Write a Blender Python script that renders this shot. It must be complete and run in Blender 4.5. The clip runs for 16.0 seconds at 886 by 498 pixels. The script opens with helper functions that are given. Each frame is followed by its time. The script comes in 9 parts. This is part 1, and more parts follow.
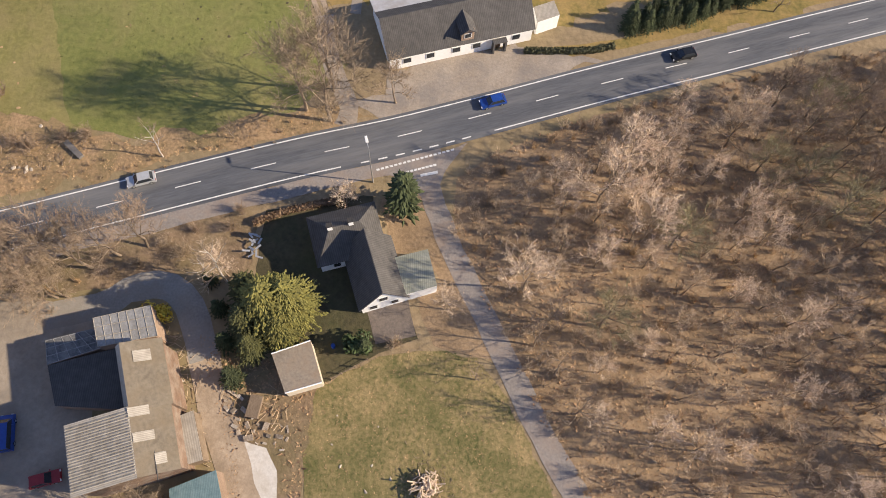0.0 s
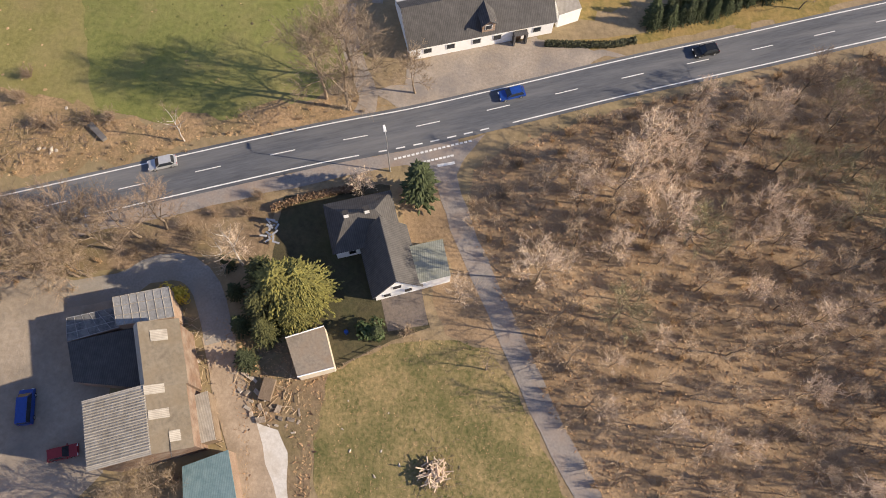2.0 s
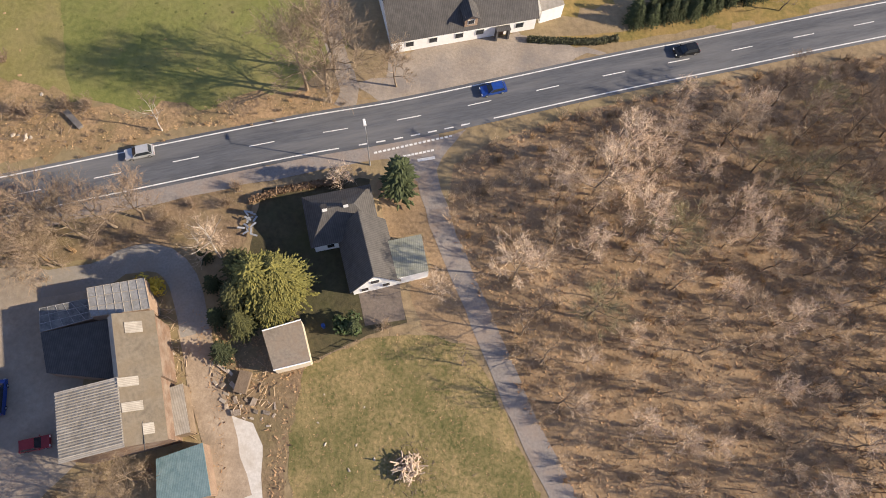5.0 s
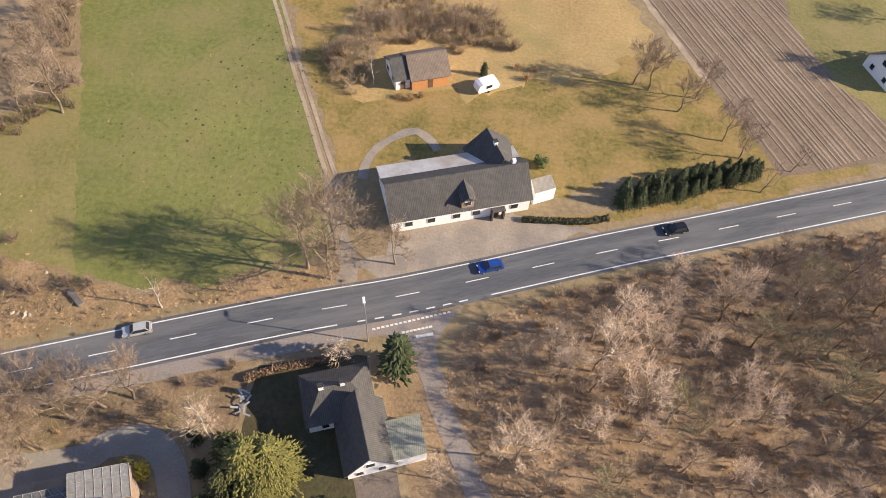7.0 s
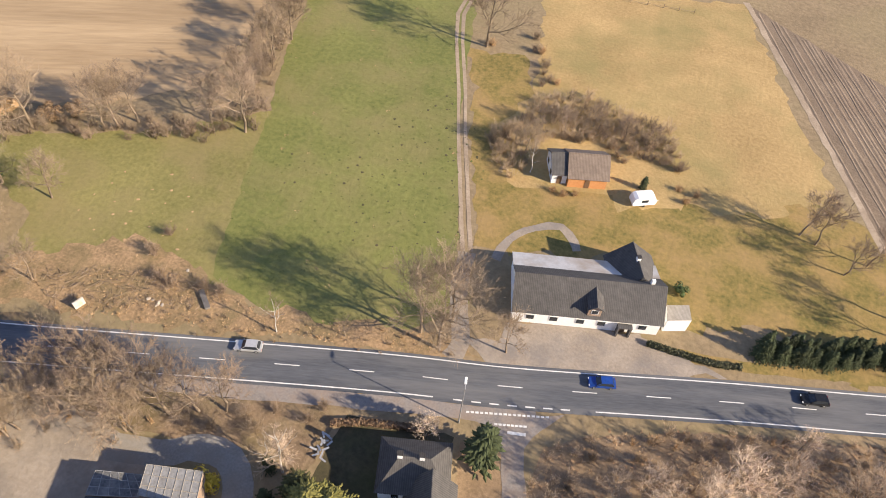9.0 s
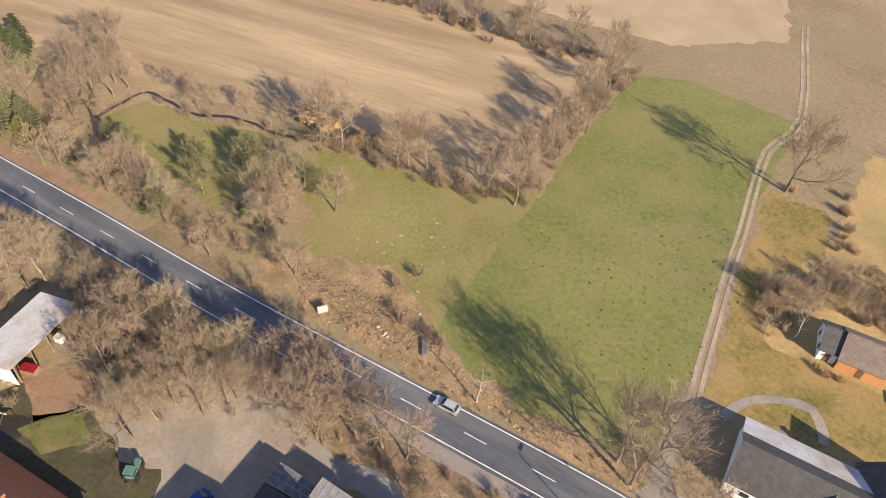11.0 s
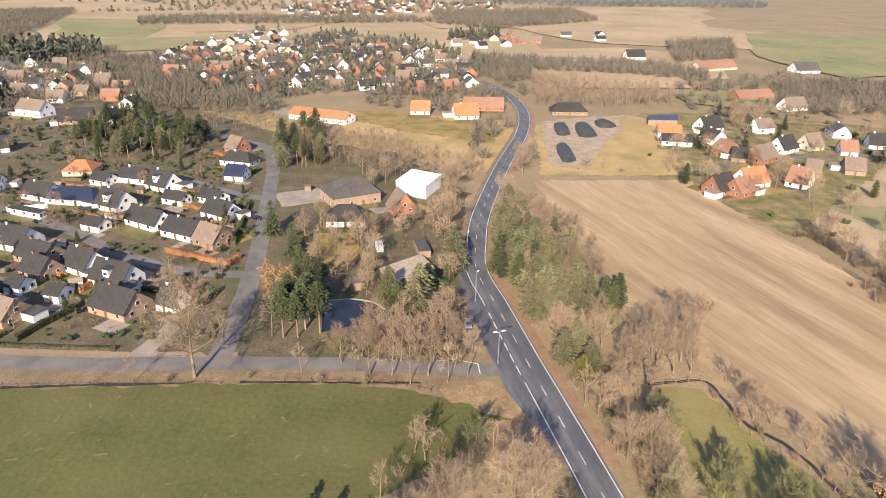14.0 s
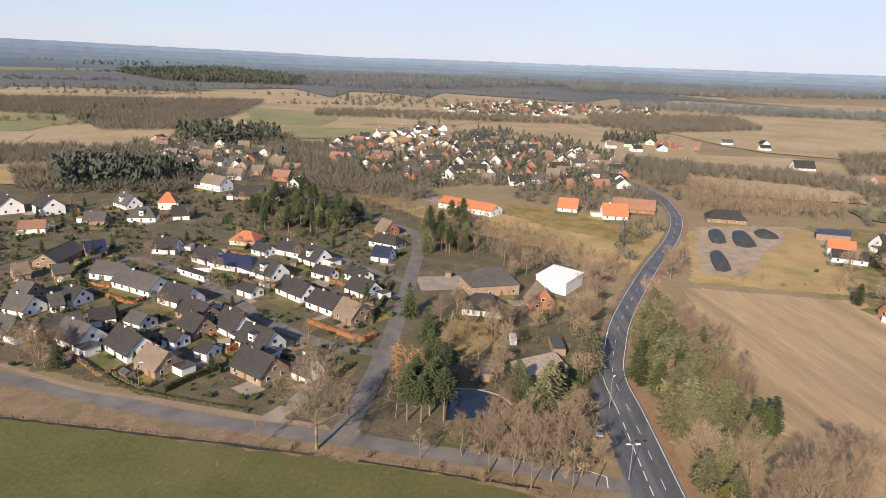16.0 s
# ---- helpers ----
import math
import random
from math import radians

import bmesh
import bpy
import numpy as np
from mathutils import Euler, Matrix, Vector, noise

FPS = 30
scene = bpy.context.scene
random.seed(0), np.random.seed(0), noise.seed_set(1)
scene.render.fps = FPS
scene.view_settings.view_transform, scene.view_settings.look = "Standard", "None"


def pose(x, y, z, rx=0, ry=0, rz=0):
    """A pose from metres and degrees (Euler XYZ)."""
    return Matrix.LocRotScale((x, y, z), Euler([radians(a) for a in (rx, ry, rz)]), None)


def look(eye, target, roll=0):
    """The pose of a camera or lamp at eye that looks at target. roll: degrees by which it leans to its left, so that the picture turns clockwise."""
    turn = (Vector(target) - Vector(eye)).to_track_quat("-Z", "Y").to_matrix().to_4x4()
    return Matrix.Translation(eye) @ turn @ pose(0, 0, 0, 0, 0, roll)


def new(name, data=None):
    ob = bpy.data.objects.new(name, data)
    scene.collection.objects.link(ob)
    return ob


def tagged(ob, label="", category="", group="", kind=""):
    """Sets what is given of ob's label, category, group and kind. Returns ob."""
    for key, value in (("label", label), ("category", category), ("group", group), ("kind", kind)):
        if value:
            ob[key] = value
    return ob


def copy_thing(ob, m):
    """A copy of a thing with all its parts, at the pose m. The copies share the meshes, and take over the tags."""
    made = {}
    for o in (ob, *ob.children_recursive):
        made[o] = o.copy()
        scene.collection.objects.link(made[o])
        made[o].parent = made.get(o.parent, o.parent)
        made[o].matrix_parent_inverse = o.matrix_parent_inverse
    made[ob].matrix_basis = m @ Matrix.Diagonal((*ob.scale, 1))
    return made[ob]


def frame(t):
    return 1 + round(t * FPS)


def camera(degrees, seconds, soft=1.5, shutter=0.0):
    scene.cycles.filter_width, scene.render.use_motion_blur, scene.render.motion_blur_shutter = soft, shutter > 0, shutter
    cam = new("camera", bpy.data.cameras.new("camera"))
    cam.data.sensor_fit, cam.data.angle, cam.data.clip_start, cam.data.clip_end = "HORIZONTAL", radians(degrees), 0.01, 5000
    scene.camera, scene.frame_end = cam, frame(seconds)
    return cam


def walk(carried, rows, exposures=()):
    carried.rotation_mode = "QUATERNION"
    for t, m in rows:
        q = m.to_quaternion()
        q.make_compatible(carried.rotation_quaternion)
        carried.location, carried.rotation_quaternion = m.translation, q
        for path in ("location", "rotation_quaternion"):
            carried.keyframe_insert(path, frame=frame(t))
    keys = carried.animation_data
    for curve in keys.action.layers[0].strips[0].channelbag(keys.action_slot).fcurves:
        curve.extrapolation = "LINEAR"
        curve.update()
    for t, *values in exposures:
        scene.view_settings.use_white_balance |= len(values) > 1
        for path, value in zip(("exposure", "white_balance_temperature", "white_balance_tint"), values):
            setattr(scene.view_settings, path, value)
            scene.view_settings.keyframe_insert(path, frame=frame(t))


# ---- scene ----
cam = camera(65.44, 16.0, soft=0.95)
PATH = [
    (0.0, -0.02, -0.12, 97.15, 21.64, -1.77, 0.09),
    (0.5, -0.02, -0.21, 97.31, 21.34, -2.14, 0.19),
    (1.0, 0.09, -0.37, 97.47, 21.05, -1.99, 1.14),
    (1.5, 0.30, -0.61, 97.52, 20.85, -1.15, 1.86),
    (2.0, 0.48, -0.76, 97.54, 21.03, -0.96, 2.10),
    (2.5, 0.63, -0.81, 97.60, 20.87, -0.83, 1.64),
    (3.0, 0.78, -0.82, 97.75, 20.14, -0.83, 0.76),
    (3.5, 0.85, -0.77, 97.94, 19.40, -2.09, 0.70),
    (3.7, 0.86, -0.76, 97.99, 19.62, -2.84, 1.04),
    (5.8, 1.28, 0.81, 98.19, 20.50, -2.46, 3.17),
    (6.0, 1.25, 0.92, 98.23, 22.24, -2.62, 3.38),
    (6.5, 1.03, 1.31, 98.39, 27.00, -2.77, 3.20),
    (7.0, 0.67, 1.59, 98.47, 33.88, -2.82, 2.18),
    (7.5, 0.46, 1.69, 98.35, 35.29, -3.10, 4.15),
    (8.0, 0.29, 1.95, 98.19, 35.40, -4.13, 10.14),
    (8.5, -0.08, 2.41, 97.98, 35.58, -4.18, 14.90),
    (9.0, -0.47, 2.76, 97.72, 39.55, -3.88, 20.19),
    (9.2, -0.57, 2.84, 97.64, 40.79, -3.69, 22.99),
    (11.3, -3.21, 3.75, 97.88, 45.84, -2.63, 52.75),
    (11.5, -3.58, 3.75, 97.71, 46.49, -2.37, 56.88),
    (12.0, -5.27, 3.68, 96.92, 49.39, -2.34, 66.33),
    (12.5, -7.83, 3.35, 95.70, 53.87, -2.07, 71.94),
    (13.0, -10.45, 2.81, 94.32, 58.61, -1.76, 79.68),
    (13.5, -12.83, 2.40, 93.06, 62.98, -1.24, 87.83),
    (14.0, -14.79, 2.33, 92.14, 67.12, -0.79, 94.99),
    (14.5, -16.10, 2.63, 91.47, 70.63, -1.21, 100.47),
    (15.0, -16.83, 2.90, 90.95, 72.98, -1.39, 101.79),
    (15.5, -17.28, 2.89, 90.47, 74.38, -1.78, 104.45),
    (16.0, -17.57, 2.78, 90.11, 74.67, -2.01, 107.68),
]
from mathutils import geometry

EXPOSURES = [(0.0, 0.74), (7.0, 0.86), (9.0, 0.98), (11.5, 0.92), (12.5, 1.0), (13.2, 1.08), (14.0, 1.06), (14.6, 0.98), (15.0, 0.76), (15.5, 0.66), (16.0, 0.58)]
walk(cam, [(p[0], pose(*p[1:])) for p in PATH], EXPOSURES)

# ---- world and sun ----
SUN_AZ, SUN_EL = radians(-6.0), radians(26.0)      # towards the sun, from +x
world = bpy.data.worlds.new("sky")
scene.world = world
world.use_nodes = True
wn = world.node_tree.nodes
sky = wn.new("ShaderNodeTexSky")
sky.sky_type = "NISHITA"
sky.sun_disc = False
sky.sun_elevation = SUN_EL
sky.sun_rotation = math.pi / 2 - SUN_AZ
sky.air_density, sky.dust_density, sky.ozone_density = 1.0, 0.15, 2.5
haze = wn.new("ShaderNodeMix")                      # cool, slightly hazy sky
haze.data_type = "RGBA"
haze.blend_type = "MULTIPLY"
haze.inputs[0].default_value = 1.0
haze.inputs[7].default_value = (0.88, 0.96, 1.2, 1)
world.node_tree.links.new(sky.outputs[0], haze.inputs[6])
wn_cloud = wn.new("ShaderNodeTexNoise")
wn_cloud.inputs["Scale"].default_value = 2.2
wn_cloud.inputs["Detail"].default_value = 6.0
wn_up = wn.new("ShaderNodeSeparateXYZ")              # the haze is thickest low in the sky
world.node_tree.links.new(wn.new("ShaderNodeTexCoord").outputs["Generated"], wn_up.inputs[0])
wn_low = wn.new("ShaderNodeMapRange")
wn_low.inputs[1].default_value, wn_low.inputs[2].default_value, wn_low.inputs[3].default_value, wn_low.inputs[4].default_value = 0.05, 0.5, 1.0, 0.18
world.node_tree.links.new(wn_up.outputs[2], wn_low.inputs[0])
wn_thin = wn.new("ShaderNodeMapRange")
wn_thin.inputs[1].default_value, wn_thin.inputs[2].default_value, wn_thin.inputs[3].default_value, wn_thin.inputs[4].default_value = 0.42, 0.75, 0.6, 0.95
world.node_tree.links.new(wn_cloud.outputs["Fac"], wn_thin.inputs[0])
wn_mul = wn.new("ShaderNodeMath")
wn_mul.operation = "MULTIPLY"
world.node_tree.links.new(wn_thin.outputs[0], wn_mul.inputs[0])
world.node_tree.links.new(wn_low.outputs[0], wn_mul.inputs[1])
clouds = wn.new("ShaderNodeMix")
clouds.data_type = "RGBA"
clouds.inputs[7].default_value = (6.3, 6.55, 8.1, 1)
world.node_tree.links.new(wn_mul.outputs[0], clouds.inputs[0])
world.node_tree.links.new(haze.outputs[2], clouds.inputs[6])
world.node_tree.links.new(clouds.outputs[2], wn["Background"].inputs[0])
wn["Background"].inputs[1].default_value = 0.076
sun_data = bpy.data.lights.new("sun", "SUN")
sun_data.energy, sun_data.angle, sun_data.color = 5.0, radians(0.6), (1.0, 0.83, 0.63)
sun = new("sun", sun_data)
toward = Vector((math.cos(SUN_EL) * math.cos(SUN_AZ), math.cos(SUN_EL) * math.sin(SUN_AZ), math.sin(SUN_EL)))
sun.matrix_world = look(toward * 300, (0, 0, 0))

# ---- materials ----


def material(name, dark, light, sizes=(8.0, 0.8), rough=0.85, bump=0.3, spread=0.0, coord="Object", metal=0.0, third=None, third_size=25.0, bump_size=None, transmit=0.0, stretch=None):
    """Two noises mix two colours; a third colour comes in broad patches; spread varies it from object to object."""
    m = bpy.data.materials.new(name)
    m.use_nodes = True
    n, link = m.node_tree.nodes, m.node_tree.links.new
    bsdf = n["Principled BSDF"]
    if coord == "World":
        place = n.new("ShaderNodeNewGeometry").outputs["Position"]
    else:
        place = n.new("ShaderNodeTexCoord").outputs["Object"]
    if stretch:
        mapping = n.new("ShaderNodeMapping")
        mapping.vector_type = "TEXTURE"
        mapping.inputs["Rotation"].default_value = (0, 0, radians(stretch[1]))
        mapping.inputs["Scale"].default_value = (stretch[0], 1, 1)
        link(place, mapping.inputs[0])
        place = mapping.outputs[0]

    def grain(size, detail, distort=0.0):
        t = n.new("ShaderNodeTexNoise")
        t.inputs["Scale"].default_value = 1.0 / size
        t.inputs["Detail"].default_value = detail
        t.inputs["Roughness"].default_value = 0.62
        t.inputs["Distortion"].default_value = distort
        link(place, t.inputs["Vector"])
        return t.outputs["Fac"]

    def blend(fac, a, b):
        x = n.new("ShaderNodeMix")
        x.data_type = "RGBA"
        link(fac, x.inputs[0])
        for socket, value in ((x.inputs[6], a), (x.inputs[7], b)):
            if isinstance(value, tuple):
                socket.default_value = (*value, 1)
            else:
                link(value, socket)
        return x.outputs[2]

    def ramp(fac, lo, hi):
        r = n.new("ShaderNodeMapRange")
        r.inputs[1].default_value, r.inputs[2].default_value = lo, hi
        link(fac, r.inputs[0])
        return r.outputs[0]

    big, small = grain(sizes[0], 5.0, 0.1), grain(sizes[1], 5.0)
    add = n.new("ShaderNodeMath")
    add.operation = "ADD"
    link(big, add.inputs[0])
    link(small, add.inputs[1])
    colour = blend(ramp(add.outputs[0], 0.72, 1.28), dark, light)
    if third:
        colour = blend(ramp(grain(third_size, 6.0, 0.15), 0.44, 0.74), colour, third)
    if spread:
        info = n.new("ShaderNodeObjectInfo")
        hsv = n.new("ShaderNodeHueSaturation")
        link(ramp_to(n, link, info.outputs["Random"], 1 - spread, 1 + spread), hsv.inputs["Value"])
        link(colour, hsv.inputs["Color"])
        colour = hsv.outputs[0]
    link(colour, bsdf.inputs["Base Color"])
    bsdf.inputs["Roughness"].default_value = rough
    bsdf.inputs["Metallic"].default_value = metal
    if transmit:
        bsdf.inputs["Transmission Weight"].default_value = transmit
    if bump:
        b = n.new("ShaderNodeBump")
        b.inputs["Strength"].default_value = bump
        b.inputs["Distance"].default_value = bump_size or sizes[1] * 0.25
        link(small, b.inputs["Height"])
        link(b.outputs[0], bsdf.inputs["Normal"])
    return m


def ramp_to(n, link, fac, lo, hi):
    r = n.new("ShaderNodeMapRange")
    r.inputs[3].default_value, r.inputs[4].default_value = lo, hi
    link(fac, r.inputs[0])
    return r.outputs[0]


def rows_material(name, dark, light, size, turn, rough=0.95, waviness=3.0, amount=0.8):
    """Plough rows or roof corrugation: bands across one way, broken by noise."""
    m = material(name, dark, light, (12.0, 0.9), rough, 0.4, coord="World" if size > 0.5 else "Object")
    n, link = m.node_tree.nodes, m.node_tree.links.new
    bsdf = n["Principled BSDF"]
    old = bsdf.inputs["Base Color"].links[0].from_socket
    src = n.new("ShaderNodeNewGeometry").outputs["Position"] if size > 0.5 else n.new("ShaderNodeTexCoord").outputs["Object"]
    mp = n.new("ShaderNodeMapping")
    mp.inputs["Rotation"].default_value = (0, 0, turn)
    link(src, mp.inputs[0])
    w = n.new("ShaderNodeTexWave")
    w.inputs["Scale"].default_value = 0.314 / size
    w.inputs["Distortion"].default_value = waviness
    w.inputs["Detail"].default_value = 3.0
    w.inputs["Detail Scale"].default_value = 1.4
    link(mp.outputs[0], w.inputs[0])
    x = n.new("ShaderNodeMix")
    x.data_type = "RGBA"
    x.blend_type = "MULTIPLY"
    x.inputs[0].default_value = amount
    link(old, x.inputs[6])
    c = n.new("ShaderNodeMix")
    c.data_type = "RGBA"
    c.inputs[6].default_value = (0.45, 0.42, 0.40, 1)
    c.inputs[7].default_value = (1.25, 1.22, 1.2, 1)
    link(w.outputs["Fac"], c.inputs[0])
    link(c.outputs[2], x.inputs[7])
    link(x.outputs[2], bsdf.inputs["Base Color"])
    return m


# ground
M_GROUND = material("dry_ground", (0.19, 0.14, 0.08), (0.35, 0.262, 0.155), (30.0, 1.2), 0.95, 0.5, coord="World", third=(0.19, 0.16, 0.075), third_size=60.0)
M_LITTER = material("leaf_litter", (0.175, 0.12, 0.068), (0.385, 0.272, 0.165), (7.0, 0.5), 0.95, 0.7, coord="World", third=(0.22, 0.15, 0.085), third_size=9.0)
M_SCRUB = material("scrub_ground", (0.125, 0.086, 0.05), (0.31, 0.218, 0.134), (5.0, 0.6), 0.95, 0.8, coord="World", third=(0.155, 0.132, 0.056), third_size=12.0)
M_MEADOW = material("green_meadow", (0.108, 0.124, 0.029), (0.215, 0.218, 0.064), (26.0, 1.1), 0.95, 0.5, coord="World", third=(0.225, 0.19, 0.078), third_size=17.0)
M_PASTURE = material("pasture_green", (0.068, 0.072, 0.017), (0.124, 0.122, 0.035), (22.0, 1.3), 0.95, 0.5, coord="World", third=(0.128, 0.118, 0.042), third_size=26.0)
M_DULL_MEADOW = material("dull_meadow", (0.135, 0.13, 0.036), (0.27, 0.238, 0.082), (20.0, 0.9), 0.95, 0.5, coord="World", third=(0.25, 0.20, 0.088), third_size=14.0)
M_OCHRE = material("mossy_lawn", (0.115, 0.105, 0.025), (0.345, 0.24, 0.076), (11.0, 0.9), 0.95, 0.5, coord="World", third=(0.31, 0.205, 0.088), third_size=11.0)
M_STRAW = material("straw_meadow", (0.30, 0.205, 0.084), (0.49, 0.345, 0.155), (18.0, 0.8), 0.95, 0.6, coord="World", third=(0.235, 0.20, 0.075), third_size=22.0)
M_LAWN = material("rough_lawn", (0.07, 0.08, 0.02), (0.36, 0.262, 0.125), (6.0, 0.6), 0.95, 0.8, coord="World", third=(0.082, 0.09, 0.024), third_size=10.0)
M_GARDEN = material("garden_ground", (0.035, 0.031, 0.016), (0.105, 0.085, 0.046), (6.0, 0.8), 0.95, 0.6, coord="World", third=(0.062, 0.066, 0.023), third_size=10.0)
M_TAN = material("bare_field", (0.32, 0.225, 0.126), (0.475, 0.35, 0.207), (16.0, 1.4), 0.97, 0.5, coord="World", third=(0.215, 0.15, 0.082), third_size=13.0, stretch=(9.0, 24))
M_FARFIELD = material("far_field", (0.325, 0.24, 0.14), (0.44, 0.335, 0.21), (80.0, 9.0), 0.97, 0.0, coord="World", third=(0.26, 0.215, 0.10), third_size=110.0)
M_FARGREEN = material("far_meadow", (0.155, 0.162, 0.062), (0.25, 0.242, 0.105), (80.0, 9.0), 0.97, 0.0, coord="World", third=(0.33, 0.255, 0.145), third_size=140.0)
M_PLOUGH = material("ploughed_soil", (0.145, 0.107, 0.073), (0.25, 0.19, 0.132), (9.0, 0.7), 0.97, 0.6, coord="World", third=(0.20, 0.145, 0.10), third_size=14.0)
M_RIDGE = material("furrow_ridge", (0.165, 0.123, 0.086), (0.30, 0.228, 0.16), (7.0, 0.5), 0.97, 0.6, coord="World", third=(0.18, 0.13, 0.09), third_size=11.0)
M_SAND = material("yard_sand", (0.255, 0.21, 0.16), (0.37, 0.315, 0.25), (6.0, 0.7), 0.95, 0.4, coord="World", third=(0.19, 0.168, 0.14), third_size=9.0)
M_TRACK = material("farm_track", (0.285, 0.22, 0.155), (0.45, 0.36, 0.265), (5.0, 0.5), 0.95, 0.5, coord="World", third=(0.235, 0.18, 0.125), third_size=6.0)
M_YARD = material("worn_asphalt", (0.101, 0.085, 0.076), (0.213, 0.175, 0.147), (5.0, 0.4), 0.9, 0.4, coord="World", third=(0.168, 0.135, 0.109), third_size=8.0)
M_ASPHALT = material("road_asphalt", (0.058, 0.063, 0.073), (0.115, 0.122, 0.136), (6.0, 0.25), 0.75, 0.25, coord="World", third=(0.17, 0.17, 0.172), third_size=3.2, stretch=(9.0, 16.5))
M_STREET = material("street_asphalt", (0.10, 0.094, 0.09), (0.175, 0.162, 0.152), (8.0, 0.4), 0.85, 0.25, coord="World", third=(0.215, 0.195, 0.178), third_size=9.0)
M_LANE = material("lane_asphalt", (0.195, 0.176, 0.16), (0.315, 0.28, 0.255), (5.0, 0.35), 0.85, 0.3, coord="World", third=(0.235, 0.175, 0.13), third_size=5.0)
M_DRIVE = material("drive_asphalt", (0.21, 0.195, 0.172), (0.33, 0.31, 0.275), (5.0, 0.35), 0.85, 0.3, coord="World", third=(0.26, 0.225, 0.18), third_size=6.0)
M_PAVE = material("footpath_paving", (0.224, 0.160, 0.119), (0.336, 0.250, 0.190), (5.0, 0.4), 0.9, 0.3, coord="World")
M_FORECOURT = material("gravel_forecourt", (0.25, 0.205, 0.16), (0.38, 0.325, 0.265), (5.0, 0.5), 0.95, 0.5, coord="World", third=(0.19, 0.175, 0.165), third_size=7.0)
M_WHITELINE = material("road_paint", (0.55, 0.55, 0.54), (0.80, 0.80, 0.78), (1.5, 0.3), 0.7, 0.1, coord="World")
M_PALE = material("pale_concrete", (0.50, 0.47, 0.42), (0.68, 0.65, 0.60), (3.0, 0.4), 0.9, 0.3, coord="World", third=(0.40, 0.35, 0.28), third_size=3.0)
M_RUST = material("rusty_verge", (0.20, 0.12, 0.07), (0.32, 0.205, 0.12), (4.0, 0.6), 0.95, 0.5, coord="World")
M_BRACKEN = material("dead_bracken", (0.17, 0.12, 0.06), (0.42, 0.28, 0.155), (4.0, 0.5), 0.95, 0.8, coord="World", third=(0.17, 0.135, 0.06), third_size=6.0)
M_WET = material("wet_ditch_soil", (0.018, 0.015, 0.011), (0.05, 0.04, 0.028), (3.0, 0.5), 0.5, 0.3, coord="World")
M_WATER = material("pond_water", (0.006, 0.009, 0.014), (0.012, 0.016, 0.024), (6.0, 1.0), 0.06, 0.05, coord="World")
M_VILLAGE = material("garden_soil_and_grass", (0.044, 0.04, 0.022), (0.185, 0.145, 0.09), (9.0, 0.9), 0.95, 0.6, coord="World", third=(0.085, 0.088, 0.03), third_size=14.0)
M_GREENLAWN = material("garden_lawn", (0.07, 0.08, 0.02), (0.15, 0.15, 0.046), (6.0, 0.7), 0.95, 0.4, coord="World", third=(0.22, 0.175, 0.075), third_size=8.0)
M_BED = material("garden_bed_soil", (0.06, 0.044, 0.03), (0.17, 0.125, 0.085), (3.0, 0.5), 0.95, 0.7, coord="World", third=(0.07, 0.07, 0.03), third_size=4.0)
# plants
M_BARK = material("grey_brown_bark", (0.19, 0.145, 0.10), (0.34, 0.265, 0.19), (1.0, 0.15), 0.95, 0.5, spread=0.25)
M_TWIG = material("bare_twigs", (0.40, 0.30, 0.195), (0.59, 0.45, 0.305), (3.0, 0.4), 0.95, 0.0, spread=0.2)
M_TWIG_ROAD = material("grey_tan_twigs", (0.215, 0.16, 0.106), (0.35, 0.268, 0.182), (3.0, 0.4), 0.95, 0.0, spread=0.25)
M_TWIG_DARK = material("dark_twigs", (0.20, 0.145, 0.10), (0.32, 0.24, 0.17), (3.0, 0.4), 0.95, 0.0, spread=0.2)
M_TWIG_PALE = material("pale_twigs", (0.54, 0.41, 0.29), (0.74, 0.585, 0.43), (3.0, 0.4), 0.95, 0.0, spread=0.15)
M_TWIG_GREEN = material("budding_twigs", (0.215, 0.185, 0.10), (0.34, 0.295, 0.165), (3.0, 0.4), 0.95, 0.0, spread=0.2)
M_WILLOW = material("willow_twigs", (0.426, 0.220, 0.071), (0.560, 0.310, 0.114), (3.0, 0.4), 0.95, 0.0, spread=0.15)
M_BIRCH = material("birch_bark", (0.50, 0.46, 0.41), (0.72, 0.68, 0.62), (0.7, 0.15), 0.85, 0.3)
M_NEEDLE = material("dark_needles", (0.024, 0.034, 0.013), (0.065, 0.08, 0.03), (1.6, 0.4), 0.9, 0.0, spread=0.3)
M_NEEDLE_GREY = material("grey_green_needles", (0.064, 0.068, 0.033), (0.16, 0.155, 0.08), (1.6, 0.4), 0.9, 0.0, spread=0.3)
M_NEEDLE_GOLD = material("yellow_green_needles", (0.075, 0.078, 0.018), (0.24, 0.215, 0.055), (1.2, 0.3), 0.9, 0.0, spread=0.15, third=(0.11, 0.10, 0.03), third_size=1.5)
M_NEEDLE_OLIVE = material("olive_needles", (0.032, 0.036, 0.012), (0.105, 0.105, 0.034), (1.4, 0.35), 0.9, 0.0, spread=0.15)
M_IVY = material("ivy_leaves", (0.085, 0.09, 0.04), (0.21, 0.202, 0.10), (1.4, 0.3), 0.85, 0.0, spread=0.2)
M_LEAF = material("evergreen_leaves", (0.03, 0.055, 0.016), (0.085, 0.12, 0.035), (1.4, 0.3), 0.75, 0.0, spread=0.3)
M_GOLD = material("forsythia_blossom", (0.48, 0.34, 0.03), (0.68, 0.50, 0.07), (1.0, 0.2), 0.9, 0.0)
